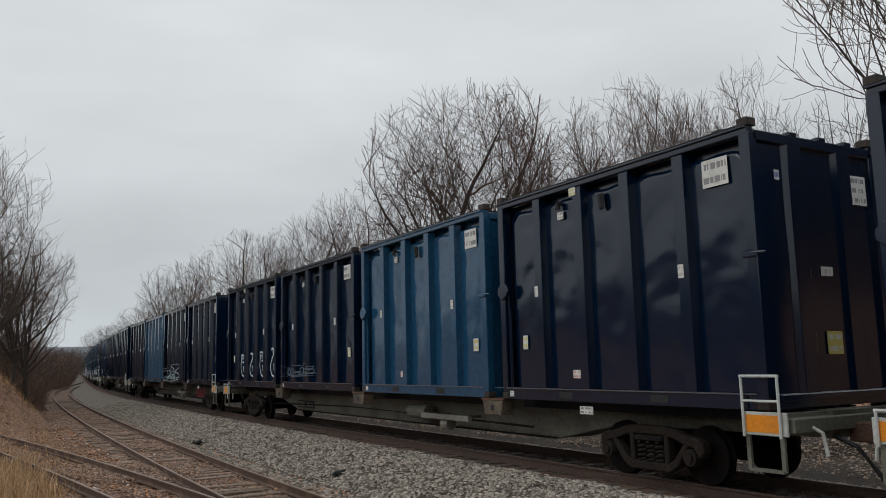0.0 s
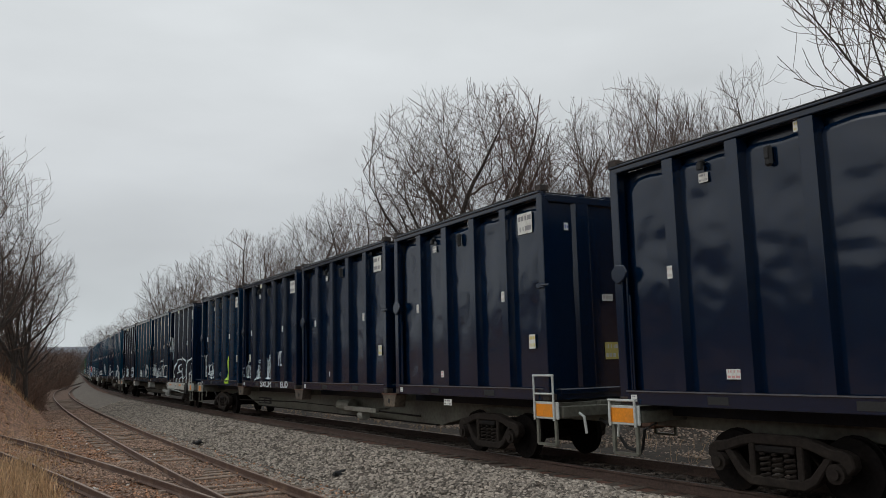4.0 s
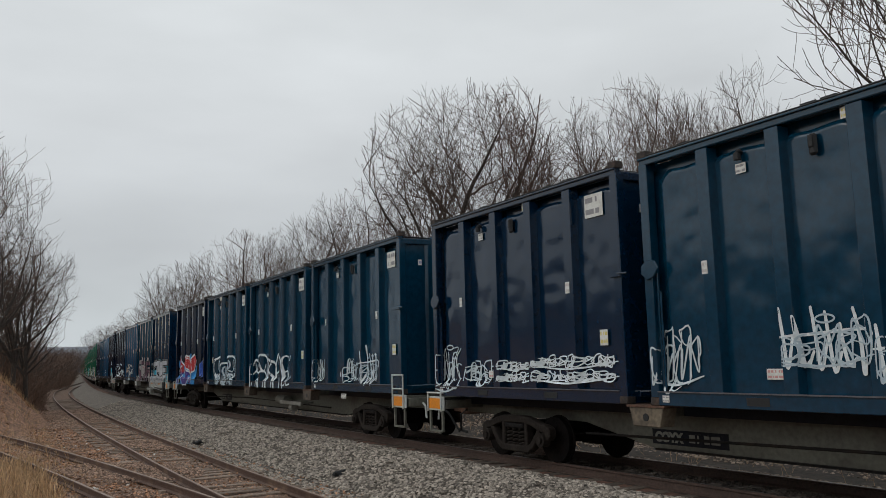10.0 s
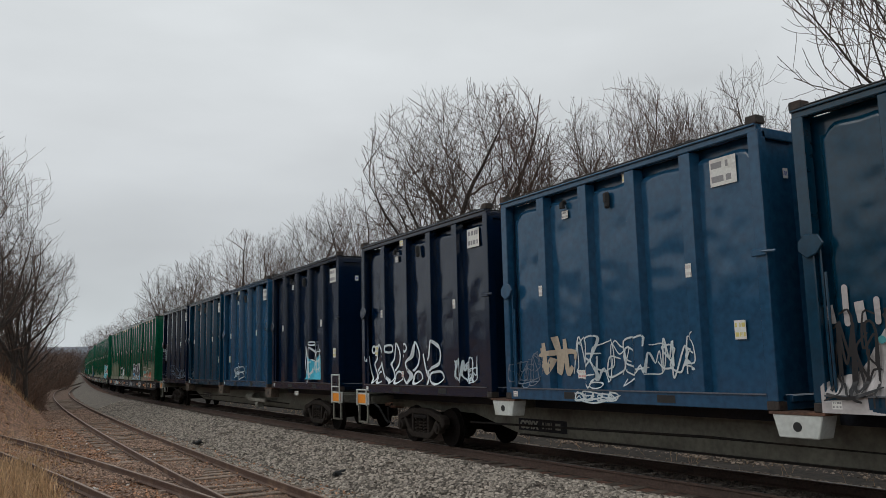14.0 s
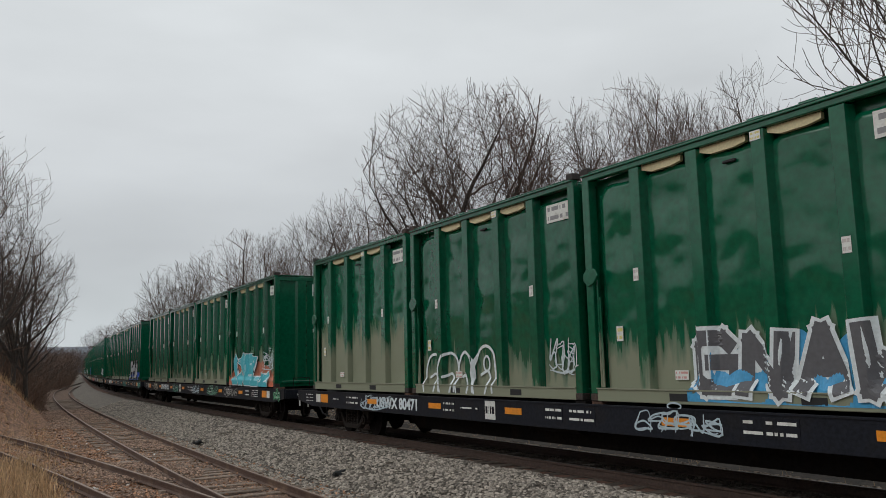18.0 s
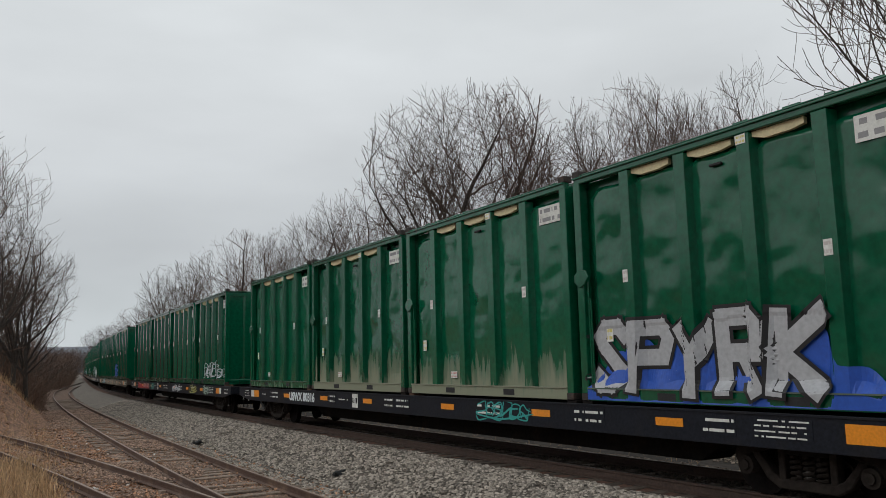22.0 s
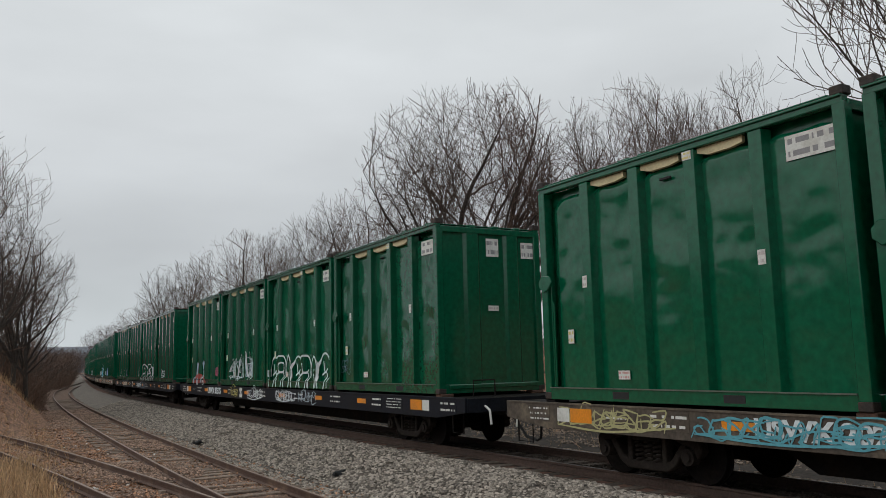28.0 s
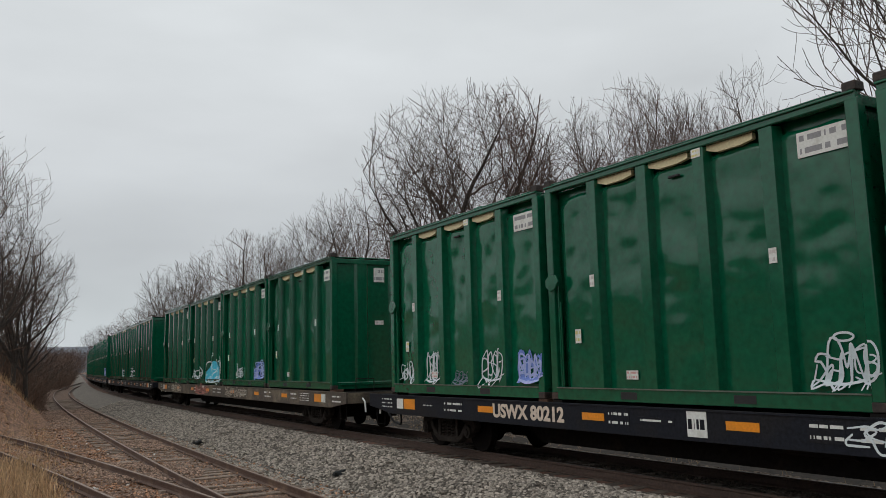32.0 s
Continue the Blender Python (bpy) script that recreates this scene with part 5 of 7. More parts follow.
# car, container, kind, span along the side, span in height, seed
MARKS = (("b1", 2, "faint", 3.4, 6.0, .37, .73, 1), ("b1", 3, "pears", 1.72, 4.99, .34, 1.2, 2), ("b2", 1, "loops", 1.7, 6.0, .1, 1.1, 3),
         ("b3", 2, "tag", 5.15, 5.9, .33, .87, 4), ("b3", 2, "tag", 3.92, 4.55, .27, .83, 5), ("b3", 2, "tag", 2.59, 3.38, .28, .99, 6), ("b3", 2, "YOK", 1.48, 2.24, .77, 1.22, 7),
         ("b3", 2, "SKUM", 2.5, 3.76, .03, .2, 8), ("b3", 2, "GUD", .8, 1.55, .03, .2, 9), ("b3", 3, "figure", 1.33, 2.12, .08, 1.12, 10), ("b3", 3, "YOK", 5.03, 5.95, .75, 1.28, 11),
         ("b3", 3, "tag", 3.84, 4.67, .3, 1.01, 12), ("b3", 3, "tag", 5.36, 5.79, .33, .66, 13), ("b3", 3, "faint", 2.55, 3.31, .37, .54, 14),
         ("b4", 0, "tall", 4.89, 5.9, .99, 2.37, 15), ("b4", 0, "bubble", .43, 4.64, .05, 1.34, 16), ("b4", 1, "tag", 5.1, 5.95, .36, .9, 17), ("b4", 1, "tag", 4.2, 4.95, .36, .9, 18),
         ("b4", 1, "tag", 3.15, 3.81, .26, .84, 19), ("b4", 1, "tag", 1.59, 2.82, .34, 1.1, 20), ("b4", 1, "BONE", .55, 1.48, .3, .93, 21), ("b4", 2, "tag", 3.0, 3.67, .3, .77, 22),
         ("b4", 2, "faint", 1.85, 2.53, .22, .94, 23), ("b4", 2, "tag", .56, 1.39, .23, .95, 24), ("b4", 3, "tall", 2.7, 3.75, .16, 1.2, 25), ("b4", 3, "tall", .5, 1.45, .17, 1.02, 26),
         ("b4", 3, "tag", 5.3, 6.0, .2, .95, 27), ("b5", 0, "tag", 5.3, 6.0, .2, .69, 28), ("b5", 0, "tag", 3.04, 4.12, .21, .85, 29), ("b5", 0, "tall", 1.88, 2.81, .19, 1.13, 30),
         ("b5", 0, "tag", .69, 1.66, .12, .62, 31), ("b5", 1, "tall", 2.74, 3.97, .17, 1.44, 32), ("b5", 1, "bar", .29, 1.28, .57, .7, 33), ("b5", 1, "bar", 1.48, 2.44, .48, .58, 34), ("b5", 1, "faint", 4.24, 5.9, .24, .73, 35),
         ("b5", 2, "tag", 5.2, 6.0, .2, 1.06, 36), ("b5", 2, "tall", 2.6, 3.72, .45, 1.32, 37), ("b5", 2, "tall", 1.51, 2.44, .28, 1.13, 38), ("b5", 3, "tag", 5.12, 6.0, .13, .95, 39),
         ("b5", 3, "tag", 3.78, 4.8, .26, .67, 40), ("b5", 3, "scrawl", 2.7, 3.6, .32, .74, 41), ("b5", 3, "scrawl", .42, 2.48, .33, .79, 42),
         ("b6", 0, "tag", 5.31, 6.0, .22, .83, 43), ("b6", 0, "tag", 2.83, 3.6, .26, .81, 44), ("b6", 0, "tall", 1.35, 2.45, .18, 1.21, 45), ("b6", 1, "arches", 2.36, 5.95, .02, 1.13, 46),
         ("b6", 1, "52", 1.5, 2.4, .1, 1.05, 47), ("b6", 2, "heads", 1.75, 4.75, .02, 1.25, 48), ("b6", 3, "ACS", 2.0, 5.95, .0, 1.3, 49), ("b6", 3, "blue", .59, 1.12, .32, .91, 50),
         ("b7", 0, "MORGUE", .15, 5.95, .02, 1.2, 51), ("b7", 1, "grey", .1, 5.95, .0, 1.42, 52), ("b7", 2, "beige", 4.2, 5.08, .4, 1.13, 53), ("b7", 2, "tag", 2.62, 4.1, .25, 1.05, 54),
         ("b7", 2, "tag", 1.39, 2.6, .46, 1.03, 55), ("b7", 2, "tag", 3.0, 4.0, .02, .2, 56), ("b7", 2, "faint", 5.2, 5.95, .26, .83, 57), ("b7", 3, "spirals", 2.0, 5.9, .25, 1.2, 58), ("b7", 3, "tag", .74, 1.5, .3, .85, 59),
         ("b8", 3, "tall", 4.9, 5.9, 1.1, 1.95, 60), ("b8", 3, "faint", 5.1, 5.9, .35, .85, 61), ("b8", 3, "faint", 2.9, 4.0, .25, .85, 62), ("b8", 3, "faint", .58, 2.4, .28, .75, 63), ("b8", 2, "faint", 5.0, 5.9, .26, .76, 64),
         ("b8", 0, "cyan_tag", 1.6, 3.0, .3, 1.3, 66), ("b8", 1, "tag", 3.4, 4.6, .3, .8, 67),
         ("g1", 0, "orange", 1.3, 4.95, .03, .85, 70), ("g1", 1, "GNAW", .14, 3.96, .03, 1.1, 71), ("g1", 2, "bubble", 2.73, 5.52, .06, 1.0, 72), ("g1", 2, "tag", .15, 1.0, .47, 1.0, 73),
         ("g2", 0, "cyan", .15, 5.95, .0, 1.25, 74), ("g2", 0, "tag", .43, 1.4, .62, 1.2, 75), ("g3", 0, "SPYRK", 1.0, 5.9, .0, 1.32, 76),
         ("g4", 0, "tag", 3.11, 4.09, .3, .86, 77), ("g4", 0, "tag", 2.06, 2.78, .28, .95, 78), ("g4", 0, "tag", .95, 1.67, .28, .7, 79), ("g4", 0, "tag", .1, .6, .29, .7, 80), ("g5", 1, "blue", 1.0, 3.4, .2, 1.1, 81),
         ("g6", 1, "bubble", .33, 5.8, .03, 1.15, 82), ("g6", 0, "faint", 5.0, 5.8, .46, .9, 83), ("g6", 2, "tag", 3.88, 4.65, .3, .94, 84), ("g6", 2, "tag", 2.57, 3.67, .21, 1.15, 85), ("g6", 2, "tall", 1.44, 2.35, .22, 1.27, 86),
         ("g6", 3, "figs", 2.23, 4.82, .02, 1.02, 87), ("g6", 3, "rose", .1, 1.0, .39, .74, 88), ("g7", 1, "bubble", .3, 5.6, .03, 1.16, 89), ("g7", 2, "tag", .1, .95, .26, .8, 90),
         ("g7", 3, "tag", 5.05, 5.75, .25, .66, 91), ("g7", 3, "tag", 3.77, 4.5, .28, .9, 92), ("g7", 3, "tag", 1.32, 2.18, .24, .87, 93), ("g7", 3, "blue_tag", .1, .91, .32, .81, 94), ("g7", 3, "faint", 2.65, 3.26, .23, .5, 95),
         ("g7", 0, "tag", 3.0, 3.9, .25, .7, 96), ("g8", 2, "cyan_tag", .1, 2.6, .1, 1.2, 97), ("g8", 2, "tag", 3.6, 5.5, .2, .7, 98), ("g8", 1, "tag", 3.3, 4.1, .3, .7, 99), ("g8", 1, "blue_tag", .3, 1.4, .3, .8, 100),
         ("g9", 1, "tag", 2.2, 4.4, .2, .9, 102), ("g9", 2, "tall", 1.5, 3.0, .2, 1.0, 103), ("g10", 0, "blue_tag", 2.0, 3.6, .2, .9, 104))

for car, i, kind, x0, x1, z0, z1, seed in MARKS:
    box_ = CONTAINERS[(car[0], int(car[1:])), i]
    g = Paint(SKINS[(car[0], int(car[1:])), i])
    r = random.Random(seed)
    mid, wide, tall_ = (x0 + x1) / 2, x1 - x0, z1 - z0
    label = "white spray-painted signature"
    if kind == "tag":
        g.tag(x0, x1, z0, z1, seed, (0.52, 0.60, 0.63), 0.036 if tall_ > 0.4 else 0.028, 3 if wide < 0.7 else 4)
    elif kind == "faint":
        g.tag(x0, x1, z0, z1, seed, DIM, 0.022, max(3, int(wide / 0.3)))
        label = "faded grey spray-painted signature"
    elif kind == "tall":
        g.tall(x0, x1, z0, z1, seed, CHALK, 0.05, 6)
        g.tag(x0, x1, z0 + 0.1, z0 + tall_ * 0.7, seed, PALE, 0.03, 4)
        label = "white signature of tall upright strokes"
    elif kind == "scrawl":
        for k in range(2):
            zz = z0 + tall_ * (0.55 if k == 0 else 0.0)
            g.tag(x0, x1, zz, zz + tall_ * 0.38, seed + k, CHALK, 0.03, int(wide / 0.18))
        label = "two lines of small white scrawl"
    elif kind == "bar":
        g.line([(x1, z0 + 0.05), (mid, z1 - 0.04), (x0, z1)], tall_, PALE, fade=0.5)
        label = "smeared pale stroke"
    elif kind in ("YOK", "BONE", "52"):
        g.word(kind, x0, x1, z0, z1, 0.05, CHALK, 0.1, 0.08, seed, True)
    elif kind in ("SKUM", "GUD"):
        g.word(kind, x0, x1, z0, z1, 0.045, CHALK, 0.0, 0.03, seed)
        label = "white letters on the bottom rail"
    elif kind == "pears":
        for k, c in enumerate((4.2, 3.0, 1.8, 0.55)):
            w, low, high = 0.37, z0 + 0.04, z0 + (0.84, 0.88, 0.9, 1.0)[k]
            t = high - low
            if k % 2:
                g.line([(c + w * 0.75, high - 0.04), (c + w * 0.3, high), (c - w * 0.25, high - t * 0.18), (c - w * 0.85, low + t * 0.5), (c - w, low + t * 0.28), (c - w * 0.6, low + t * 0.05), (c, low), (c + w * 0.7, low + t * 0.08), (c + w, low + t * 0.35), (c + w * 0.6, low + t * 0.62), (c + w * 0.2, low + t * 0.76), (c + w * 0.3, high - 0.1)], 0.055, CHALK)
            else:
                g.line([(c + w * 0.9, high - 0.12), (c + w * 0.9, high - 0.02), (c + w * 0.3, high), (c - w * 0.25, high - t * 0.14), (c - w * 0.1, high - t * 0.34), (c + w * 0.4, high - t * 0.36), (c - w * 0.2, high - t * 0.36), (c - w * 0.85, low + t * 0.48), (c - w, low + t * 0.24), (c - w * 0.5, low + t * 0.03), (c, low), (c + w * 0.6, low + t * 0.1), (c + w * 0.95, low + t * 0.45), (c + w * 0.8, high - t * 0.22), (c + w * 0.55, high - 0.08)], 0.05, CHALK)
                g.ring(c + w * 0.25, high - t * 0.18, 0.06, 0.05, 0.03, PALE)
            g.line([(c - 0.06, low + t * 0.46), (c + 0.08, low + t * 0.42), (c - 0.05, low + t * 0.3), (c - 0.06, low + t * 0.2), (c + 0.02, low + t * 0.24), (c + 0.0, low + t * 0.42)], 0.035, PALE)
        label = "four white hollow drop shapes"
    elif kind == "loops":
        for k in range(9):
            c = x1 - wide * (k + 0.5) / 9
            g.ring(c, z0 + tall_ * r.uniform(0.35, 0.7), wide / 9 * r.uniform(0.5, 0.95), tall_ * r.uniform(0.18, 0.3), 0.03, PALE, r.uniform(0, 6), 0.8)
        g.tag(x0, x1, z0, z0 + tall_ * 0.6, seed, PALE, 0.03, 9)
        label = "tangle of thin white loops"
    elif kind == "bubble":
        g.bubble(x0, x1, z0, z1, max(4, int(wide / 0.75)), seed, CHALK, 0.06)
        label = "row of hollow white bubble letters"
    elif kind == "arches":
        for k in range(4):
            c, w = x1 - wide * (k + 0.5) / 4, wide / 8
            top = z0 + tall_ * (0.85 + 0.15 * (k % 2))
            g.line([(c + w * 1.0, z0), (c + w * 1.05, z0 + tall_ * 0.55), (c + w * 0.6, top - 0.06), (c, top), (c - w * 0.8, top - 0.15), (c - w * 1.1, z0 + tall_ * 0.5), (c - w * 1.2, z0)], 0.085, CHALK)
            g.line([(c + w * 0.3, z0 + tall_ * 0.75), (c + 0.02, z0 + tall_ * 0.5), (c - w * 0.45, z0 + tall_ * 0.7)], 0.05, CHALK)
            g.line([(c + w * 0.9, z0 + tall_ * 0.4), (c, z0 + tall_ * 0.48), (c - w * 0.6, z0 + tall_ * 0.3), (c - w * 0.5, z0)], 0.07, CHALK)
        label = "row of wide white arches in outline"
    elif kind == "heads":
        for k in range(3):
            c, w = x1 - wide * (k + 0.5) / 3, wide / 6
            zz = z0 + (0.3 if k != 1 else 0.05)
            top = zz + tall_ * 0.68
            if k == 1:
                g.cloud(c - w * 0.6, c + w * 0.6, zz, zz + tall_ * 0.4, (0.10, 0.13, 0.15), seed + k)
            g.line([(c + w * 0.75, zz), (c + w * 1.0, zz + tall_ * 0.3), (c + w * 0.85, top - 0.1), (c + w * 0.3, top), (c - w * 0.3, top - 0.02), (c - w * 0.8, top - 0.14), (c - w * 0.75, zz + tall_ * 0.32), (c - w * 0.95, zz + 0.12)], 0.075, CHALK)
            for e in (-1, 1):
                g.ring(c + e * w * 0.3, zz + tall_ * 0.42, w * 0.16, tall_ * 0.14, 0.05, PALE)
                g.line([(c + e * w * 0.45, zz + tall_ * 0.28), (c, zz + tall_ * 0.18)], 0.05, PALE)
            g.line([(c + w * 0.5, zz + tall_ * 0.05), (c + w * 0.1, zz + tall_ * 0.1), (c - w * 0.4, zz), (c - w * 0.7, zz + tall_ * 0.12)], 0.07, CHALK)
            g.tag(c - w * 0.7, c + w * 0.7, z0, zz + tall_ * 0.12, seed + k, PALE, 0.035, 3)
        label = "three rounded outlined shapes in white"
    elif kind == "spirals":
        for k in range(4):
            c, w = x1 - wide * (k + 0.5) / 4, wide / 8
            g.ring(c + w * 0.4, z1 - 0.12, 0.1, 0.09, 0.05, CHALK)
            g.line([(c + w, z1 - 0.3), (c + w * 0.7, z0 + 0.25), (c + w * 0.2, z0), (c, z0 + 0.2), (c + w * 0.3, z0 + 0.45), (c, z1 - 0.35), (c - w * 0.2, z1), (c - w * 0.6, z1 - 0.25), (c - w * 0.5, z0 + 0.45), (c - w * 0.1, z0 + 0.3)], 0.06, CHALK)
            g.ring(c - w * 0.5, z0 + 0.13, w * 0.4, 0.14, 0.05, CHALK)
        label = "four white looping figures"
    elif kind == "figure":
        g.cloud(x0 + 0.08, x1 - 0.05, z0, z0 + 0.55, LIME, seed, puff=0.03)
        g.disc((mid + 0.03, z0 + 0.70), 0.30, LIME, 16)
        g.disc((mid + 0.1, z0 + 0.86), 0.25, (0.45, 0.6, 0.03), 16)
        g.disc((x0 + 0.1, z0 + 0.72), 0.13, (0.62, 0.45, 0.02), 10)
        for k in range(4):
            g.line([(x1 - 0.12, z0 + 0.12 + k * 0.16), (mid, z0 + 0.07 + k * 0.16), (x0 + 0.15, z0 + 0.14 + k * 0.15)], 0.03, (0.03, 0.12, 0.03))
        label = "lime green and yellow painted shape"
    elif kind == "beige":
        g.tall(x0, x1, z0, z1, seed, BEIGE, 0.12, 4)
        label = "smeared beige signature"
    elif kind in ("blue", "blue_tag"):
        g.tag(x0, x1, z0, z1, seed, (0.12, 0.2, 0.55), 0.07, 4)
        g.tag(x0, x1, z0, z1, seed + 1, (0.35, 0.42, 0.7) if kind == "blue_tag" else BLUE, 0.05, 4)
        label = "blue spray-painted signature"
    elif kind == "cyan_tag":
        g.cloud(x0, x1, z0, z1 * 0.8, CYAN, seed)
        g.tag(x0, x1, z0, z1, seed, CHALK, 0.05, 4)
        label = "cyan painted patch with white strokes"
    elif kind == "rose":
        g.tag(x0, x1, z0, z1, seed, ROSE, 0.06, 4)
        label = "pink spray-painted signature"
    elif kind == "figs":
        g.cloud(x0, x1, z0, z0 + 0.4, (0.28, 0.03, 0.02), seed, puff=0.1)
        g.piece("HY", x0 + 0.2, x1 - 0.15, z0 + 0.08, z1 - 0.1, ((0.27, BLACK, -1), (0.17, (0.36, 0.50, 0.62), -1)), seed, 0.1, 0.05, 0.42)
        for c in (x1 - 1.05, x0 + 0.45):
            g.ring(c, z0 + 0.02, 0.10, 0.10, 0.06, CHALK)
        label = "two pale blue bent figures on red"
    elif kind == "ACS":
        g.cloud(x0 - 0.15, x1 - 0.02, z0 - 0.02, z1 * 0.62, (0.02, 0.25, 0.60), seed, puff=0.3)
        for k in range(7):
            g.disc((x1 - 0.3 - k * 0.62, z0 + 0.95 + 0.3 * math.sin(k * 1.9)), 0.2, (0.02, 0.27, 0.62), 12)
        red = z0 + 0.52
        g.piece("A", x1 - 1.75, x1 - 0.25, z0 + 0.12, z1 - 0.15, ((0.42, CHALK, -1), (0.31, PURPLE, -1), (0.31, RED, red)), seed, 0.1, 0.0, 0.3)
        g.piece("S", x1 - 2.75, x1 - 1.35, z0 + 0.16, z1 - 0.2, ((0.48, CHALK, -1), (0.36, PURPLE, -1), (0.36, RED, red)), seed + 1, 0.1, 0.0, 0.3)
        sweep = [(x1 - 2.0, z1 - 0.15), (x1 - 2.5, z1 - 0.35), (x1 - 3.0, z1 - 0.62), (x0 + 0.45, z1 - 0.55), (x0 + 0.05, z1 - 0.05)]
        g.line(sweep, 0.52, CHALK)
        g.line(sweep, 0.40, RED)
        g.line([(x1 - 3.05, z0 + 0.62), (x0 + 0.7, z0 + 0.35), (x0 + 0.75, z0 + 0.05)], 0.50, CHALK)
        g.line([(x1 - 3.05, z0 + 0.62), (x0 + 0.7, z0 + 0.35), (x0 + 0.75, z0 + 0.05)], 0.38, PURPLE)
        for k in range(3):
            g.line([(x1 - 0.9 - k * 0.95, z0 + 0.25), (x1 - 1.1 - k * 0.95, z0 + 0.6), (x1 - 1.3 - k * 0.9, z0 + 0.85)], 0.05, CHALK)
        label = "large red and purple painted piece on cyan"
    elif kind in ("MORGUE", "GNAW", "SPYRK"):
        back, layers = {"MORGUE": (CYAN, ((0.36, (0.42, 0.47, 0.50), -1), (0.325, BLACK, -1), (0.235, SILVER, -1))),
                        "GNAW": ((0.05, 0.3, 0.55), ((0.34, CHALK, -1), (0.22, (0.10, 0.10, 0.11), -1))),
                        "SPYRK": (BLUE, ((0.36, BLACK, -1), (0.25, (0.40, 0.41, 0.43), -1)))}[kind]
        g.cloud(x0 - (0.1 if kind == "MORGUE" else 0.25), x1, z0 + 0.02, z0 + tall_ * (0.42 if kind == "MORGUE" else 0.75), back, seed, puff=0.3)
        if kind == "MORGUE":
            for c, h in ((x1 - 0.15, 0.6), (mid + 0.45, 1.12), (mid + 0.55, 0.95), (x0 + 0.9, 0.75), (x0 + 0.25, 0.62), (x0 + 0.02, 0.5)):
                g.disc((c, z0 + h), 0.17, back, 12)
        pad = 0.55 if kind == "MORGUE" else 0.45
        g.piece(kind, x0 + pad, x1 - 0.05, z0 + 0.22, z1 - 0.16, layers, seed, 0.12, 0.05, 0.32)
        if kind == "MORGUE":
            for k in range(11):
                c = x1 - 0.25 - k * 0.46
                g.line([(c + 0.16, z0 + 0.30), (c + r.uniform(-0.1, 0.3), z0 + 0.05), (c - 0.14, z0 + 0.03), (c - 0.16, z0 + 0.22)], 0.13, SILVER)
                g.line([(c - 0.21, z0 + 0.34), (c - 0.24, z0 + 0.04)], 0.045, BLACK)
        label = "large pale block-letter piece with dark outlines"
    elif kind == "grey":
        g.cloud(x0, x1, z0, z1 * 0.93, (0.42, 0.40, 0.40), seed, puff=0.06)
        for k in range(30):
            c = x1 - 0.15 - k * (wide - 0.3) / 29
            g.line([(c, z1 * 0.75), (c + r.uniform(-0.03, 0.03), z1 * r.uniform(0.9, 1.06))], r.uniform(0.05, 0.12), (0.42, 0.40, 0.40))
        g.piece("NEADE", x0 + 0.45, x1 - 0.75, z0 + 0.16, z1 - 0.3, ((0.26, (0.02, 0.02, 0.025), -1), (0.17, (0.15, 0.075, 0.115), -1)), seed, 0.0, 0.03, 0.42)
        for k in range(26):
            g.disc((r.uniform(x0 + 0.5, x1 - 0.5), r.uniform(z0 + 0.15, z1 - 0.25)), r.uniform(0.03, 0.08), r.choice((ROSE, (0.05, 0.25, 0.28), (0.2, 0.05, 0.08), SILVER)))
        g.tag(x1 - 0.7, x1 - 0.1, z0 + 0.1, z1 - 0.3, seed, BLACK, 0.04, 3)
        label = "grey and pink painted piece with black outlines"
    elif kind == "orange":
        g.cloud(x0, x1, z0, z1 * 0.8, (0.34, 0.20, 0.13), seed, puff=0.05)
        g.bubble(x0, x1, z0, z1, 5, seed, (0.5, 0.48, 0.42), 0.06)
        for k in range(9):
            g.disc((x1 - 0.3 - k * wide / 10, z0 + tall_ * (0.25 if k % 2 else 0.6)), 0.09, (0.10, 0.42, 0.38), 12)
        g.cloud(x0, x0 + 1.1, z0 + 0.05, z1 * 0.85, ORANGE, seed + 1, puff=0.03)
        label = "faded orange piece with turquoise dots"
    elif kind == "cyan":
        g.cloud(x1 - 0.45, x1, z0, z0 + 0.8, ORANGE, seed + 5, puff=0.1)
        g.cloud(x0, x0 + 0.55, z0, z0 + 0.75, ORANGE, seed + 6, puff=0.06)
        g.cloud(x0 + 0.4, x1 - 0.3, z0 + 0.1, z1 - 0.1, (0.45, 0.16, 0.10), seed + 3, puff=0.05)
        g.piece("GSEL", x0 + 1.55, x1 - 0.3, z0 + 0.2, z1 - 0.25, ((0.44, BLACK, 0.5), (0.40, CHALK, -1), (0.33, TURQ, -1)), seed, 0.05, 0.04, 0.34)
        g.cloud(x0 + 0.5, x0 + 1.7, z0, z0 + 0.72, CHALK, seed + 8, puff=0.02)
        g.rise += 0.002
        g.cloud(x0 + 0.55, x0 + 1.65, z0, z0 + 0.66, TURQ, seed + 8, puff=0.02)
        label = "turquoise painted letters edged in white on orange"
    g.finish(box_, label)


# spray paint and numbers on the cars
def flat_skin(y):
    return lambda x, z: y


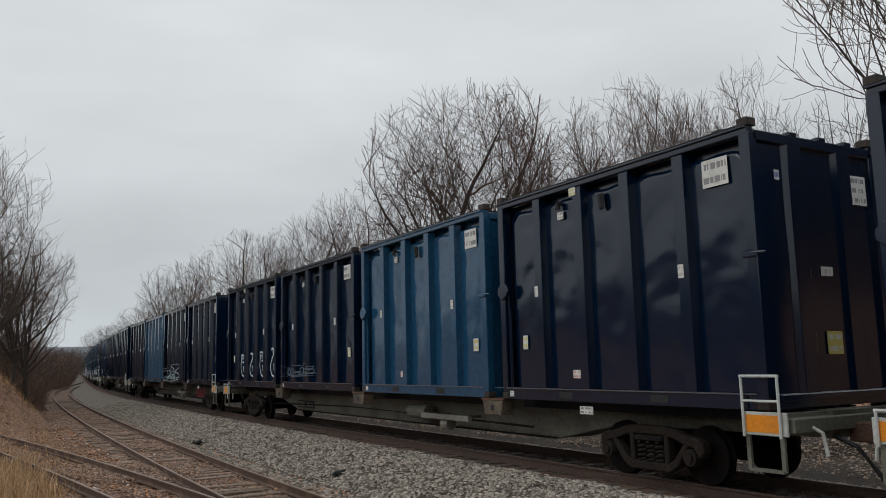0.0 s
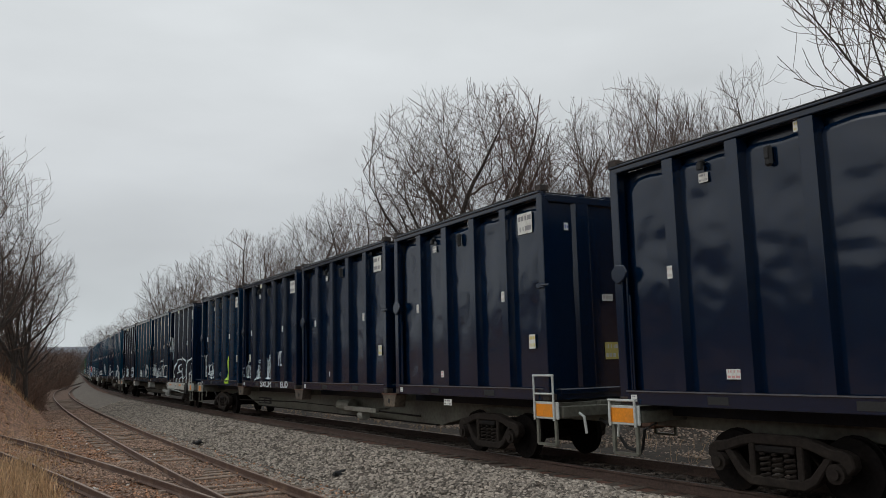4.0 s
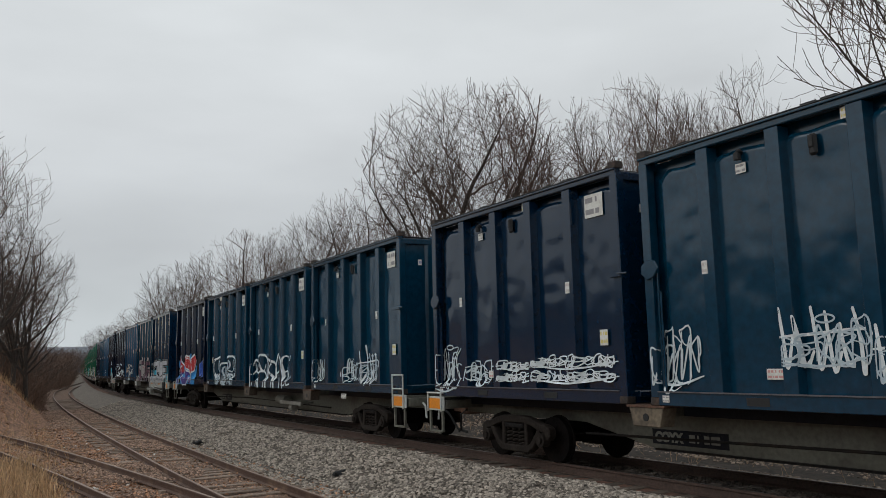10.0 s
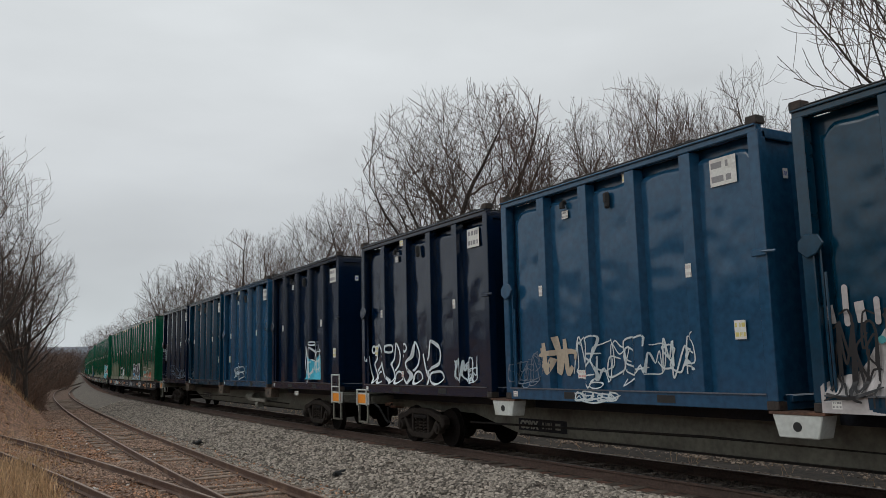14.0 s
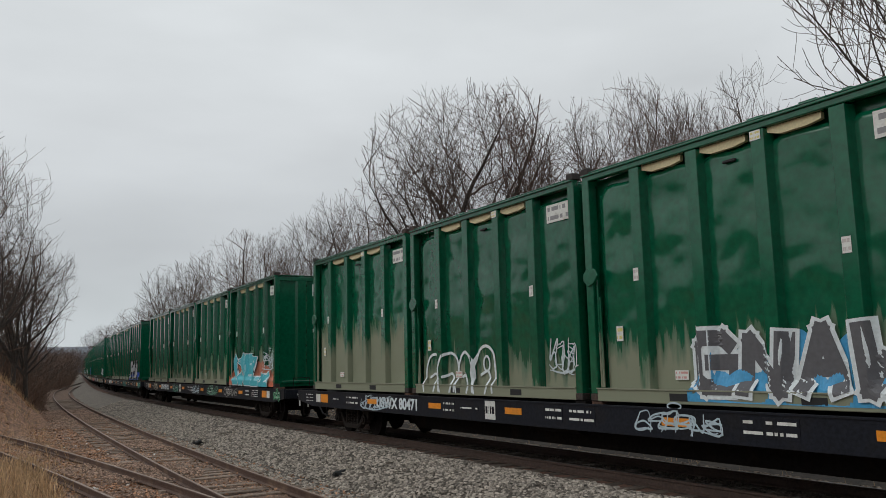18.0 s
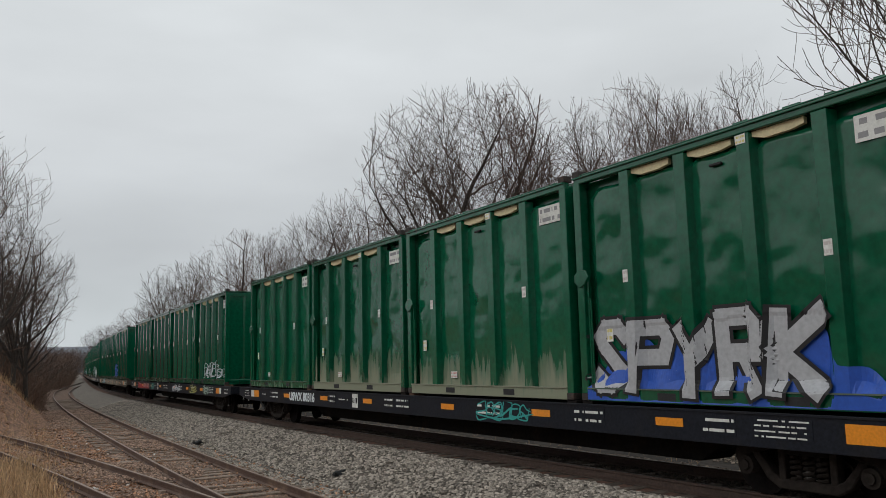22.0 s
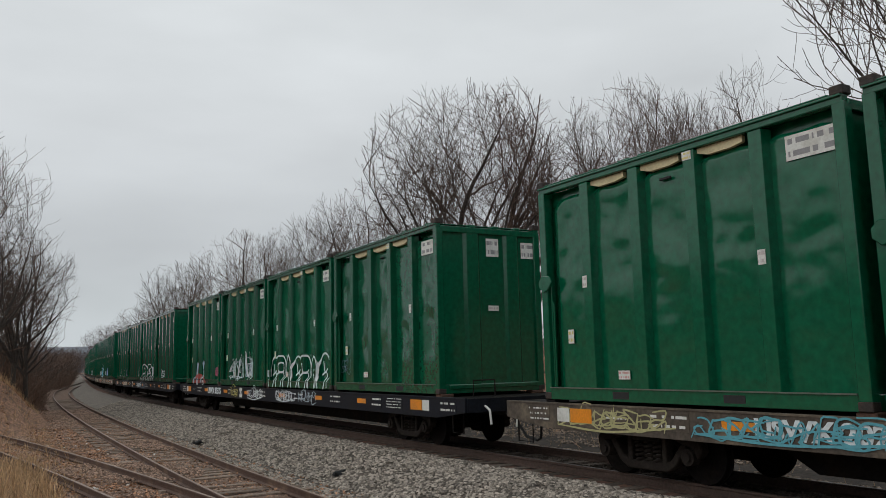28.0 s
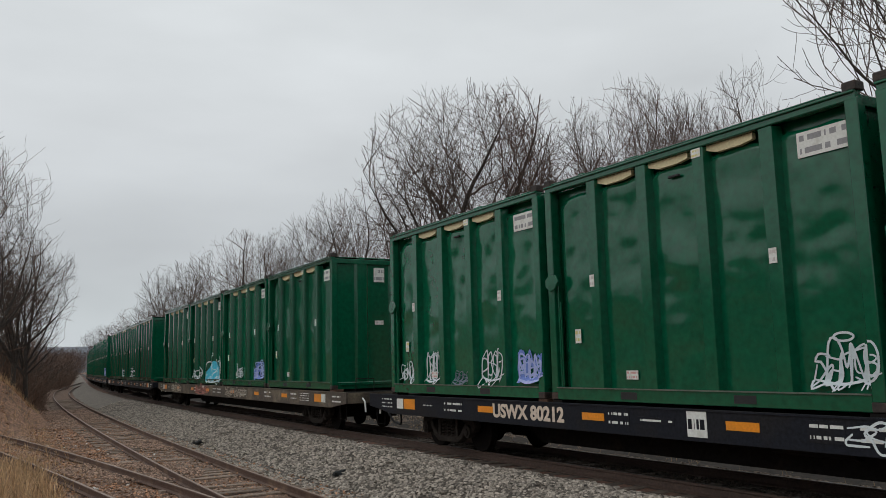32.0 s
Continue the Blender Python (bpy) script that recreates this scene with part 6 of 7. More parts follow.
for k, text, ink in ((1, "USWX 80471", CHALK), (2, "USWX 80102", CHALK), (3, "USWX 80316", CHALK), (4, "USWX 80118", (0.62, 0.30, 0.28)), (5, "USWX 20218", CHALK), (6, "USWX 80375", CHALK), (7, "USWX 80212", (0.66, 0.55, 0.45))):
    tagged(letters("car_number", text, spray(ink), 0.25, CARS["g", k], Matrix.Translation((8.0, 1.464, 0.83)) @ FACING @ Matrix.Diagonal((1.12, 1, 1, 1))), "white stencilled car number")
SILL_MARKS = {1: (((7.3, 8.9), PALE), ((-2.8, -1.2), PALE), ((-7.2, -5.8), CHALK), ((-9.6, -8.8), (0.4, 0.2, 0.12))),
              2: (((9.0, 10.2), BEIGE), ((3.3, 4.6), (0.10, 0.32, 0.25)), ((-1.4, 0.0), PALE), ((-4.8, -3.0), (0.12, 0.28, 0.2)), ((-7.9, -6.0), (0.3, 0.3, 0.28)), ((-13.2, -12.6), (0.12, 0.4, 0.22))),
              3: (((-4.9, -3.2), (0.03, 0.32, 0.30)), ((-13.3, -12.4), (0.03, 0.34, 0.28))),
              4: (((8.6, 10.2), RED), ((4.0, 5.0), (0.03, 0.34, 0.28)), ((-3.6, -1.6), CHALK), ((-7.4, -6.0), (0.42, 0.40, 0.12)), ((-9.9, -8.8), (0.3, 0.42, 0.35))),
              5: (((9.6, 12.0), (0.42, 0.40, 0.2)), ((6.0, 9.0), (0.10, 0.35, 0.42)), ((1.0, 4.6), (0.34, 0.28, 0.2)), ((-3.0, 0.2), BEIGE), ((-8.0, -4.0), (0.4, 0.34, 0.24))),
              6: (((3.3, 4.4), (0.42, 0.38, 0.12)), ((0.2, 2.0), CHALK), ((-3.2, -1.4), CHALK), ((-5.1, -3.6), PALE)), 7: (((-3.0, -1.0), DIM), ((-1.3, 0.6), CHALK)), 8: (((7.6, 9.8), BEIGE), ((2.0, 4.4), (0.38, 0.12, 0.1)), ((-4.0, -1.0), (0.34, 0.3, 0.24)))}
for k, rows in SILL_MARKS.items():
    g = Paint(flat_skin(1.462))
    for j, ((a, b), color) in enumerate(rows):
        if color == RED:
            g.cloud(a - 2.6, b, 0.76, 1.08, (0.4, 0.02, 0.03), 3, puff=0.03)
        g.tag(a, b, 0.78, 1.10, k * 31 + j, color, 0.035, max(4, int((b - a) / 0.3)))
    g.finish(CARS["g", k], "spray-painted scrawls along the side sill", "sill_graffiti")
for k in range(9):
    tagged(letters("car_mark", "COYX", M_SPINE_PALE, 0.15, CARS["b", k], Matrix.Translation((7.25, 0.432, 0.53)) @ FACING), "pale stencilled letters on the spine")
    part("stencil_ground", boxes((5.75, 7.32, 0.42, 0.424, 0.48, 0.72)), M_SILL_BLACK, CARS["b", k], "black stencil ground")
    bm, mats = placard(0.72, 0.15, 1, 60 + k, M_SPINE_PALE, M_SILL_BLACK, 1.5)
    part("stencil", bm, mats, CARS["b", k], "unreadable stencilled number on the spine").matrix_basis = Matrix.Translation((6.2, 0.426, 0.60))
g = Paint(flat_skin(0.424))
g.cloud(-6.6, -4.3, 0.45, 0.85, (0.34, 0.03, 0.06), 4, puff=0.05)
g.tag(-6.4, -4.4, 0.48, 0.95, 5, (0.5, 0.12, 0.14), 0.05, 9)
g.finish(CARS["b", 2], "red spray paint on the grey spine", "spine_graffiti")

# ---------------------------------------------------------------- trees
def grow(seed, height, trunk_r, width, limbs=6, bare=0.3, levels=4, dense=1.0, fine=1.0, spread=1.25):
    """Branches of a bare tree inside a round crown: a list of (start, end, r0, r1, level)."""
    r = random.Random(seed)
    out = []
    mid, tall, half = height * (0.5 + bare * 0.5), height * (0.5 - bare * 0.5) * 1.04, width / 2
    step = [v * fine for v in (0.7, 0.5, 0.33, 0.25, 0.22)]
    thin = [v * min(1.0, height / 6) for v in (0.04, 0.02, 0.012, 0.008, 0.0058)]

    def room(p, d):
        """Metres from p along d to the crown's outline."""
        a = Vector((p.x / half, p.y / half, (p.z - mid) / tall))
        b = Vector((d.x / half, d.y / half, d.z / tall))
        k, m, n = b.dot(b), a.dot(b), a.dot(a) - 1
        q = m * m - k * n
        return (-m + math.sqrt(q)) / k if q > 0 else 0.0

    def branch(p, d, length, rad, level):
        n = max(2, int(length / step[level]))
        heading = d.copy()
        sweep = Vector((r.gauss(0, 1), r.gauss(0, 1), 0.4)) * (0.35 / n)
        wobble = (0.09 if level < 2 else 0.17) * fine ** 0.5
        for k in range(n):
            heading = (heading + sweep + Vector((r.gauss(0, wobble), r.gauss(0, wobble), r.gauss(0.02 * level, wobble)))).normalized()
            d = heading
            q = p + d * length / n
            r0 = max(rad * (1 - k / n) ** 0.8, thin[level] * (1 if level > 1 else 0.6))
            r1 = max(rad * (1 - (k + 1) / n) ** 0.8, thin[level] * (0.8 if level > 1 else 0.5))
            out.append((p.copy(), q.copy(), r0, r1, level))
            p = q
            if level < levels and (k + 1) / n > (0.15 if level > 1 else 0.22) and r.random() < (1, 0.95, 0.85, 0.68)[level] * dense * fine:
                side = d.orthogonal().normalized()
                side.rotate(Matrix.Rotation(r.uniform(0, math.tau), 3, d))
                way = (d * r.uniform(0.35, 1.2) + side + Vector((0, 0, 0.22))).normalized()
                free = room(p, way) * r.uniform(0.8, 1.08)
                reach = min(free, length * (1.1 - 0.6 * k / n) * r.uniform(0.35, 0.7) + 0.25)
                if reach > 0.16:
                    branch(p, way, reach, max(r1, rad * 0.4) * r.uniform(0.45, 0.65), level + 1)

    fork = height * bare
    n = 5
    lean = Vector((r.uniform(-0.06, 0.06), r.uniform(-0.06, 0.06), 1))
    p = Vector((0, 0, -0.3))
    for k in range(n):
        q = p + Vector((lean.x + r.gauss(0, 0.02), lean.y + r.gauss(0, 0.02), 1)) * (fork + 0.3) / n
        out.append((p.copy(), q.copy(), trunk_r * (1.0 - 0.3 * k / n), trunk_r * (1.0 - 0.3 * (k + 1) / n), 0))
        p = q
    for k in range(limbs + 2):
        a = math.tau * k / limbs + r.uniform(-0.4, 0.4)
        open_ = r.uniform(0.25, spread) if k else 0.08
        way = Vector((math.cos(a) * open_, math.sin(a) * open_, 1)).normalized()
        start = p + Vector((0, 0, -r.uniform(0, 0.12) * height * (k > 1)))
        branch(start, way, max(0.2 * height, room(start, way) * r.uniform(0.9, 1.0)), trunk_r * (0.6 if k < 2 else r.uniform(0.38, 0.52)), 1)
    return out


def sticks(rows, sides):
    """Tapered sticks as vertices and faces."""
    p = np.array([tuple(a) for a, *_ in rows])
    q = np.array([tuple(b) for _, b, *_ in rows])
    r0 = np.array([x[2] for x in rows])
    r1 = np.array([x[3] for x in rows])
    d = q - p
    d /= np.linalg.norm(d, axis=1, keepdims=True) + 1e-9
    ref = np.where(np.abs(d[:, 2:3]) < 0.9, [[0, 0, 1.0]], [[1.0, 0, 0]])
    a = np.cross(d, ref)
    a /= np.linalg.norm(a, axis=1, keepdims=True) + 1e-9
    b = np.cross(d, a)
    ang = np.arange(sides) * math.tau / sides
    ring = a[:, None, :] * np.cos(ang)[None, :, None] + b[:, None, :] * np.sin(ang)[None, :, None]
    v = np.concatenate([p[:, None, :] + ring * r0[:, None, None], q[:, None, :] + ring * r1[:, None, None]], 1)
    k = np.arange(sides)
    f = np.stack([k, (k + 1) % sides, (k + 1) % sides + sides, k + sides], -1)
    f = (f[None] + (2 * sides * np.arange(len(rows)))[:, None, None]).reshape(-1, 4)
    return v.reshape(-1, 3).tolist(), f.tolist()


def build_tree(name, seed, height, trunk_r, width, twig_mat, **kw):
    rows = grow(seed, height, trunk_r, width, **kw)
    tree = new(name)
    v, f = sticks([x for x in rows if x[4] <= 1], 6)
    mesh_object("trunk", v, f, M_BARK, tree, smooth=True)
    v, f = sticks([x for x in rows if x[4] > 1], 3)
    mesh_object("crown", v, f, twig_mat, tree)
    return tree


TREES = [build_tree("bare_tree", 3, 10.0, 0.21, 7.4, M_TWIG, limbs=8, bare=0.24),
         build_tree("bare_tree", 8, 10.0, 0.17, 5.2, M_TWIG_RED, limbs=7, bare=0.26),
         build_tree("bare_tree", 15, 10.0, 0.16, 5.6, M_TWIG, limbs=7, bare=0.3),
         build_tree("bare_tree", 21, 10.0, 0.2, 7.0, M_TWIG_RED, limbs=8, bare=0.26),
         build_tree("bare_tree", 27, 10.0, 0.17, 5.4, M_TWIG, limbs=6, bare=0.22),
         build_tree("bare_tree", 34, 10.0, 0.07, 7.4, M_TWIG, limbs=10, bare=0.32, levels=4, dense=0.76, fine=0.5, spread=1.05),
         build_tree("bare_tree", 51, 10.0, 0.17, 8.6, M_TWIG, limbs=9, bare=0.2, levels=4, dense=0.8, fine=0.8, spread=1.5),
         build_tree("bare_tree", 36, 10.0, 0.10, 4.2, M_TWIG, limbs=6, bare=0.3, levels=3, dense=0.7)]
BUSH = [build_tree("bare_bush", 40 + k, 3.0, 0.03, 3.0, M_BRUSH if k % 2 else M_TWIG_RED, limbs=9, bare=0.06, levels=3) for k in range(2)]


def ground_at(x, y):
    # nearest place on the track, then its height
    i = int(np.argmin((_x - x) ** 2 + (_y - y) ** 2))
    th = _th[i]
    u = (x - _x[i]) * math.cos(th) - (y - _y[i]) * math.sin(th)
    return float(ground_z(_s[i], u))


def plant(stock, bearing, far, height, turn, label="tall bare deciduous tree with fine grey-brown twigs", category="tree", group="trees along the line", wide=1.0, native=10.0):
    """A tree on the ground, at a bearing in degrees from the y axis and a distance from the eye."""
    x, y = far * math.sin(radians(bearing)), far * math.cos(radians(bearing))
    k = 1.1 * height / native
    t = copy_thing(stock, pose(x, y, ground_at(x, y) - 0.05, 0, 0, turn) @ Matrix.Diagonal((k * wide, k * wide, k, 1)))
    return tagged(t, label, category, group)


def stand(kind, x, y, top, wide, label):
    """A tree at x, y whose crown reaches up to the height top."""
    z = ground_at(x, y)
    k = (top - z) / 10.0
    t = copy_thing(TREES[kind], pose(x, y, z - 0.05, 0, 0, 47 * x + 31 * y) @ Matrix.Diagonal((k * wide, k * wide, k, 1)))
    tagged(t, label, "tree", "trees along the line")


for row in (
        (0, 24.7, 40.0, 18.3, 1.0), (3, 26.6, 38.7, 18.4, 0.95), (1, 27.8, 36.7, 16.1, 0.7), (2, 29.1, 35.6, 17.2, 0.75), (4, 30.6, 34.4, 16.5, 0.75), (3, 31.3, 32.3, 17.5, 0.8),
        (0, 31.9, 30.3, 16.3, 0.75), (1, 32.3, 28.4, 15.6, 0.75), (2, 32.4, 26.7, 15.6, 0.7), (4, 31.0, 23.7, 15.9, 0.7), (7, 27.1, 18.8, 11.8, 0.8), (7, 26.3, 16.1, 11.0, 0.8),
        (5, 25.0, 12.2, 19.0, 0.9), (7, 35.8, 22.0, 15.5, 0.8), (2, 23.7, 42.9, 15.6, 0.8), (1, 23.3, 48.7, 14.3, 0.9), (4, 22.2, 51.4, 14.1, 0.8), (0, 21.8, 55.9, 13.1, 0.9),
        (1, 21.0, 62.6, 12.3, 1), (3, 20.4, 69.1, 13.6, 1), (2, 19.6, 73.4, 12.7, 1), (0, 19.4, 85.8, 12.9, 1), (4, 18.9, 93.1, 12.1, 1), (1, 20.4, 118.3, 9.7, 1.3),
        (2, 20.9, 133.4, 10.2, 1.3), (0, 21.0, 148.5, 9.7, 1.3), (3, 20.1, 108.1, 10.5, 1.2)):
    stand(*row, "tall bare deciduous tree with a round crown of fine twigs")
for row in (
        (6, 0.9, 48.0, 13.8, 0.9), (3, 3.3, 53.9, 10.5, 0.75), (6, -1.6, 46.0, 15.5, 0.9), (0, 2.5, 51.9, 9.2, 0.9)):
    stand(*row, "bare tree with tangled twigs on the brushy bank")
rb = random.Random(12)
# Trees added outside the view; the container ends reflect them instead of sky.
for k in range(14):
    s, u = -52 + 4.6 * k + rb.uniform(-1.5, 1.5), rb.uniform(11, 20)
    x, y = along(s, u)
    stand(k % 5, float(x), float(y), rb.uniform(11, 16), 0.85, "unseen bare tree beside the viewer, added to darken the container ends")
for k in range(22):
    s = rb.uniform(46, 120)
    u = rb.uniform(-15, -8.4)
    x, y = along(s, u)
    far, bearing = math.hypot(x, y), math.degrees(math.atan2(x, y))
    plant(BUSH[k % 2], bearing, far, rb.uniform(2.4, 4.6), rb.uniform(0, 360), "dense brown leafless bush on the bank", "bush", "bushes on the bank", 1.4, 3.0)
for k in range(10):
    x, y = along(rb.uniform(46, 76), rb.uniform(-13.5, -9.6))
    plant(BUSH[k % 2], math.degrees(math.atan2(x, y)), math.hypot(x, y), rb.uniform(5.5, 8.5), rb.uniform(0, 360), "tall tangled leafless shrub on the bank", "bush", "bushes on the bank", 0.9, 3.0)
for k in range(64):
    s = rb.uniform(62, 250)
    u = rb.uniform(-9.6, -7.0) + max(0, s - 95) * 0.024
    x, y = along(s, u)
    plant(BUSH[k % 2], math.degrees(math.atan2(x, y)), math.hypot(x, y), rb.uniform(2.4, 5.2) + max(0, s - 110) * 0.03, rb.uniform(0, 360), "dense leafless bush crowding the siding", "bush", "bushes on the bank", 1.3, 3.0)
for k in range(30):
    s = rb.uniform(12, 110)
    u = rb.uniform(8.5, 20)
    x, y = along(s, u)
    far, bearing = math.hypot(x, y), math.degrees(math.atan2(x, y))
    plant(BUSH[k % 2], bearing, far, rb.uniform(1.5, 3.6), rb.uniform(0, 360), "leafless brush beyond the track", "bush", "bushes beyond the track", 1.3, 3.0)


for k in range(16):
    plant(BUSH[k % 2], rb.uniform(49, 60), rb.uniform(27, 46), rb.uniform(2.6, 4.4), rb.uniform(0, 360), "leafless brush in front of the house", "bush", "bushes beyond the track", 1.4, 3.0)


def brush(name, count, s_range, u_range, tall, seed, mat, label, thick=0.007):
    """A thicket of bent thin stems, one object."""
    r = np.random.default_rng(seed)
    s, u = r.uniform(*s_range, count), r.uniform(*u_range, count)
    x, y = along(s, u)
    p = np.stack([x, y, ground_z(s, u) - 0.05], -1)
    d = np.stack([r.normal(0, 0.45, count), r.normal(0, 0.45, count), np.ones(count)], -1)
    h = r.uniform(*tall, count) * (0.55 + 0.45 * np.sin(s * 0.7 + u) ** 2)
    rows = []
    for i in range(count):
        a, dd = p[i], d[i] / np.linalg.norm(d[i])
        for k in range(3):
            b = a + dd * h[i] / 3
            rows.append((a, b, thick * (1.6 - 0.4 * k), thick * (1.2 - 0.4 * k)))
            if k:
                c = b + (dd + r.normal(0, 0.6, 3)) * h[i] * 0.22
                rows.append((b, c, thick * 0.6, thick * 0.4))
            a, dd = b, dd + r.normal(0, 0.22, 3)
            dd = dd / np.linalg.norm(dd)
    v, f = sticks(rows, 3)
    return tagged(mesh_object(name, v, f, mat), label, "brush", kind="stuff")


brush("bank_brush", 7000, (52, 150), (-17, -7.4), (0.8, 3.0), 5, M_BRUSH, "thicket of brown leafless stems on the bank", 0.011)
brush("bank_brush", 6000, (58, 150), (-11, -6.6), (0.5, 2.4), 6, M_BRUSH, "low grey-brown weeds along the foot of the bank", 0.008)
brush("bank_brush", 3000, (130, 260), (-9, -4.2), (0.8, 4.0), 21, M_BRUSH, "thicket of brown stems where the siding joins the main track", 0.016)
# Out of view; gives the container sides their dark lower reflection.
brush("hillside_brush", 5000, (-60, 62), (-64, -24), (2.0, 5.0), 22, M_TWIG, "unseen dark leafless woods on the hillside, there for the containers' reflections", 0.05)
# Unseen stems on the added bank, blocking low sky from the end walls.
brush("far_brush", 5000, (-50, 3), (13, 40), (3.0, 7.0), 23, M_TWIG, "unseen dark leafless woods, added to darken reflections in the container ends", 0.05)
brush("far_brush", 5200, (-45, 110), (6.5, 22), (0.6, 3.0), 7, M_TWIG, "thicket of leafless stems on the slope beyond the track", 0.009)


def grass(name, count, place, tall, seed, label):
    """Dry blades, one object."""
    r = np.random.default_rng(seed)
    c = place(r, count)
    a = r.uniform(0, math.tau, count)
    h = r.uniform(*tall, count)
    lean = r.normal(0, 0.3, (count, 2)) * h[:, None]
    w = 0.008
    side = np.stack([np.cos(a) * w, np.sin(a) * w, np.zeros(count)], -1)
    mid = c + np.stack([lean[:, 0] * 0.35, lean[:, 1] * 0.35, h * 0.6], -1)
    tip = c + np.stack([lean[:, 0], lean[:, 1], h], -1)
    v = np.stack([c - side, c + side, mid + side * 0.8, mid - side * 0.8, tip], 1).reshape(-1, 3)
    f = []
    for i in range(count):
        k = 5 * i
        f += [(k, k + 1, k + 2, k + 3), (k + 3, k + 2, k + 4)]
    return tagged(mesh_object(name, v.tolist(), f, M_GRASS), label, "grass", kind="stuff")


def leaves(name, count, place, size, seed, label):
    """Curled fallen leaves, one object."""
    r = np.random.default_rng(seed)
    p = place(r, count)
    a = r.uniform(0, math.tau, count)
    k = r.uniform(*size, count)
    d = np.stack([np.cos(a), np.sin(a), r.uniform(-0.5, 0.5, count)], -1) * k[:, None]
    e = np.stack([-np.sin(a), np.cos(a), r.uniform(-0.5, 0.5, count)], -1) * k[:, None] * 0.6
    lift = np.stack([0 * k, 0 * k, k * r.uniform(0.2, 0.7, count)], -1)
    v = np.stack([p - d, p - e + lift, p + d, p + e + lift, p - d * 0.2], 1).reshape(-1, 3)
    f = np.array([(0, 1, 4), (4, 1, 2), (4, 2, 3), (0, 4, 3)])
    f = (f[None] + 5 * np.arange(count)[:, None, None]).reshape(-1, 3)
    return tagged(mesh_object(name, v.tolist(), f.tolist(), M_LEAF), label, "leaves", kind="stuff")


def litter_top(s, u):
    return np.maximum(rough_ground(s, u), siding_bed(s, u)) + 0.015


grass("dry_grass", 9000, spots_on((10, 26), (-12.0, -8.6), lambda s, u: ground_z(s, u) - 0.02, 1.2), (0.2, 0.7), 8, "tall dry straw-coloured grass beside the branch track")
grass("dry_grass", 4200, spots_on((20, 62), (-13, -7.4), lambda s, u: ground_z(s, u) - 0.02), (0.1, 0.45), 9, "short dry grass at the foot of the bank")
leaves("leaf_litter", 26000, spots_on((9, 62), (-14, -6.4), litter_top, 1.3), (0.025, 0.065), 10, "brown fallen leaves along the siding and up the bank")
leaves("leaf_litter", 3000, spots_on((8, 50), (-6.4, -3.4), lambda s, u: siding_bed(s, u) + 0.06, 1.3), (0.02, 0.05), 13, "scattered fallen leaves on the siding")
leaves("leaf_litter", 9000, spots_on((6, 60), (10, 18), lambda s, u: ground_z(s, u) + 0.02), (0.03, 0.07), 11, "brown fallen leaves on the slope beyond the track")
brush("bank_brush", 900, (12, 60), (-13, -8.2), (0.2, 0.9), 16, M_GRASS, "dry broken weed stems on the bank", 0.004)
brush("track_weeds", 500, (8, 60), (4.0, 7.0), (0.2, 0.8), 17, M_GRASS, "pale dry weeds beyond the main track", 0.005)
for k in range(7):
    s, u = rb.uniform(7, 30), rb.uniform(8, 14)
    p = at_track(s, u, float(ground_z(s, u)) + 0.08)
    bm = tube(bmesh.new(), [p, p + Vector((rb.uniform(-1, 1), rb.uniform(0.6, 1.4), 0.12)), p + Vector((rb.uniform(-2, 2), rb.uniform(1.6, 2.8), rb.uniform(0.0, 0.5)))], [0.09, 0.07, 0.03], 7)
    tagged(part("fallen_branch", bm, M_BARK), "grey fallen branch lying on the leaf-covered slope", "branch", "fallen branches")


# a dark evergreen, a house and a parked car up the slope
def evergreen(x, y, height, seed):
    r = random.Random(seed)
    t = new("evergreen_tree")
    z = ground_at(x, y)
    part("trunk", tube(bmesh.new(), [(0, 0, -0.3), (0, 0, height)], [0.2, 0.03], 8), M_BARK, t)
    rows = []
    for k in range(70):
        h = height * (0.12 + 0.86 * k / 70)
        reach = (height - h) * 0.32 + 0.2
        a = r.uniform(0, math.tau)
        d = Vector((math.cos(a), math.sin(a), -0.15))
        tip = Vector((0, 0, h)) + d * reach
        rows.append((Vector((0, 0, h)), tip, 0.03, 0.01, 2))
        for _ in range(22):
            f = r.uniform(0.15, 1)
            p = Vector((0, 0, h)) + d * reach * f
            q = p + Vector((r.uniform(-1, 1), r.uniform(-1, 1), r.uniform(-0.5, 0.2))) * 0.4
            rows.append((p, q, 0.035, 0.008, 3))
    v, f = sticks(rows, 3)
    mesh_object("crown", v, f, M_PINE, t)
    t.matrix_basis = pose(x, y, z)
    return tagged(t, "dark green evergreen tree among the bare trees", "tree", "trees along the line")


evergreen(44.5, 34.5, 7.0, 3)

hx, hy = 60.0, 43.0
hz = ground_at(hx, hy) - 0.3
house = tagged(new("house"), "cream two-storey house with a brown roof behind trees", "house")
part("wall", boxes((-6, 6, -4, 4, 0, 5.4)), M_SIDING, house)
part("roof", prism([(-4.5, 5.3), (4.5, 5.3), (0, 8.0)], -6.4, 6.4, "x", bevel=0.05), M_ROOF, house, "brown shingled gable roof")
for wx in (-4.2, -1.4, 1.4, 4.2):
    for wz in (1.0, 3.5):
        w = part("window", boxes((wx - 0.55, wx + 0.55, -4.06, -4.0, wz, wz + 1.3)), M_WHITE, house)
        part("pane", boxes((wx - 0.47, wx + 0.47, -4.075, -4.06, wz + 0.08, wz + 1.22)), M_GLASS, w)
for wy in (-2, 2):
    w = part("window", boxes((-6.06, -6.0, wy - 0.55, wy + 0.55, 3.4, 4.7)), M_WHITE, house)
    part("pane", boxes((-6.075, -6.06, wy - 0.47, wy + 0.47, 3.48, 4.62)), M_GLASS, w)
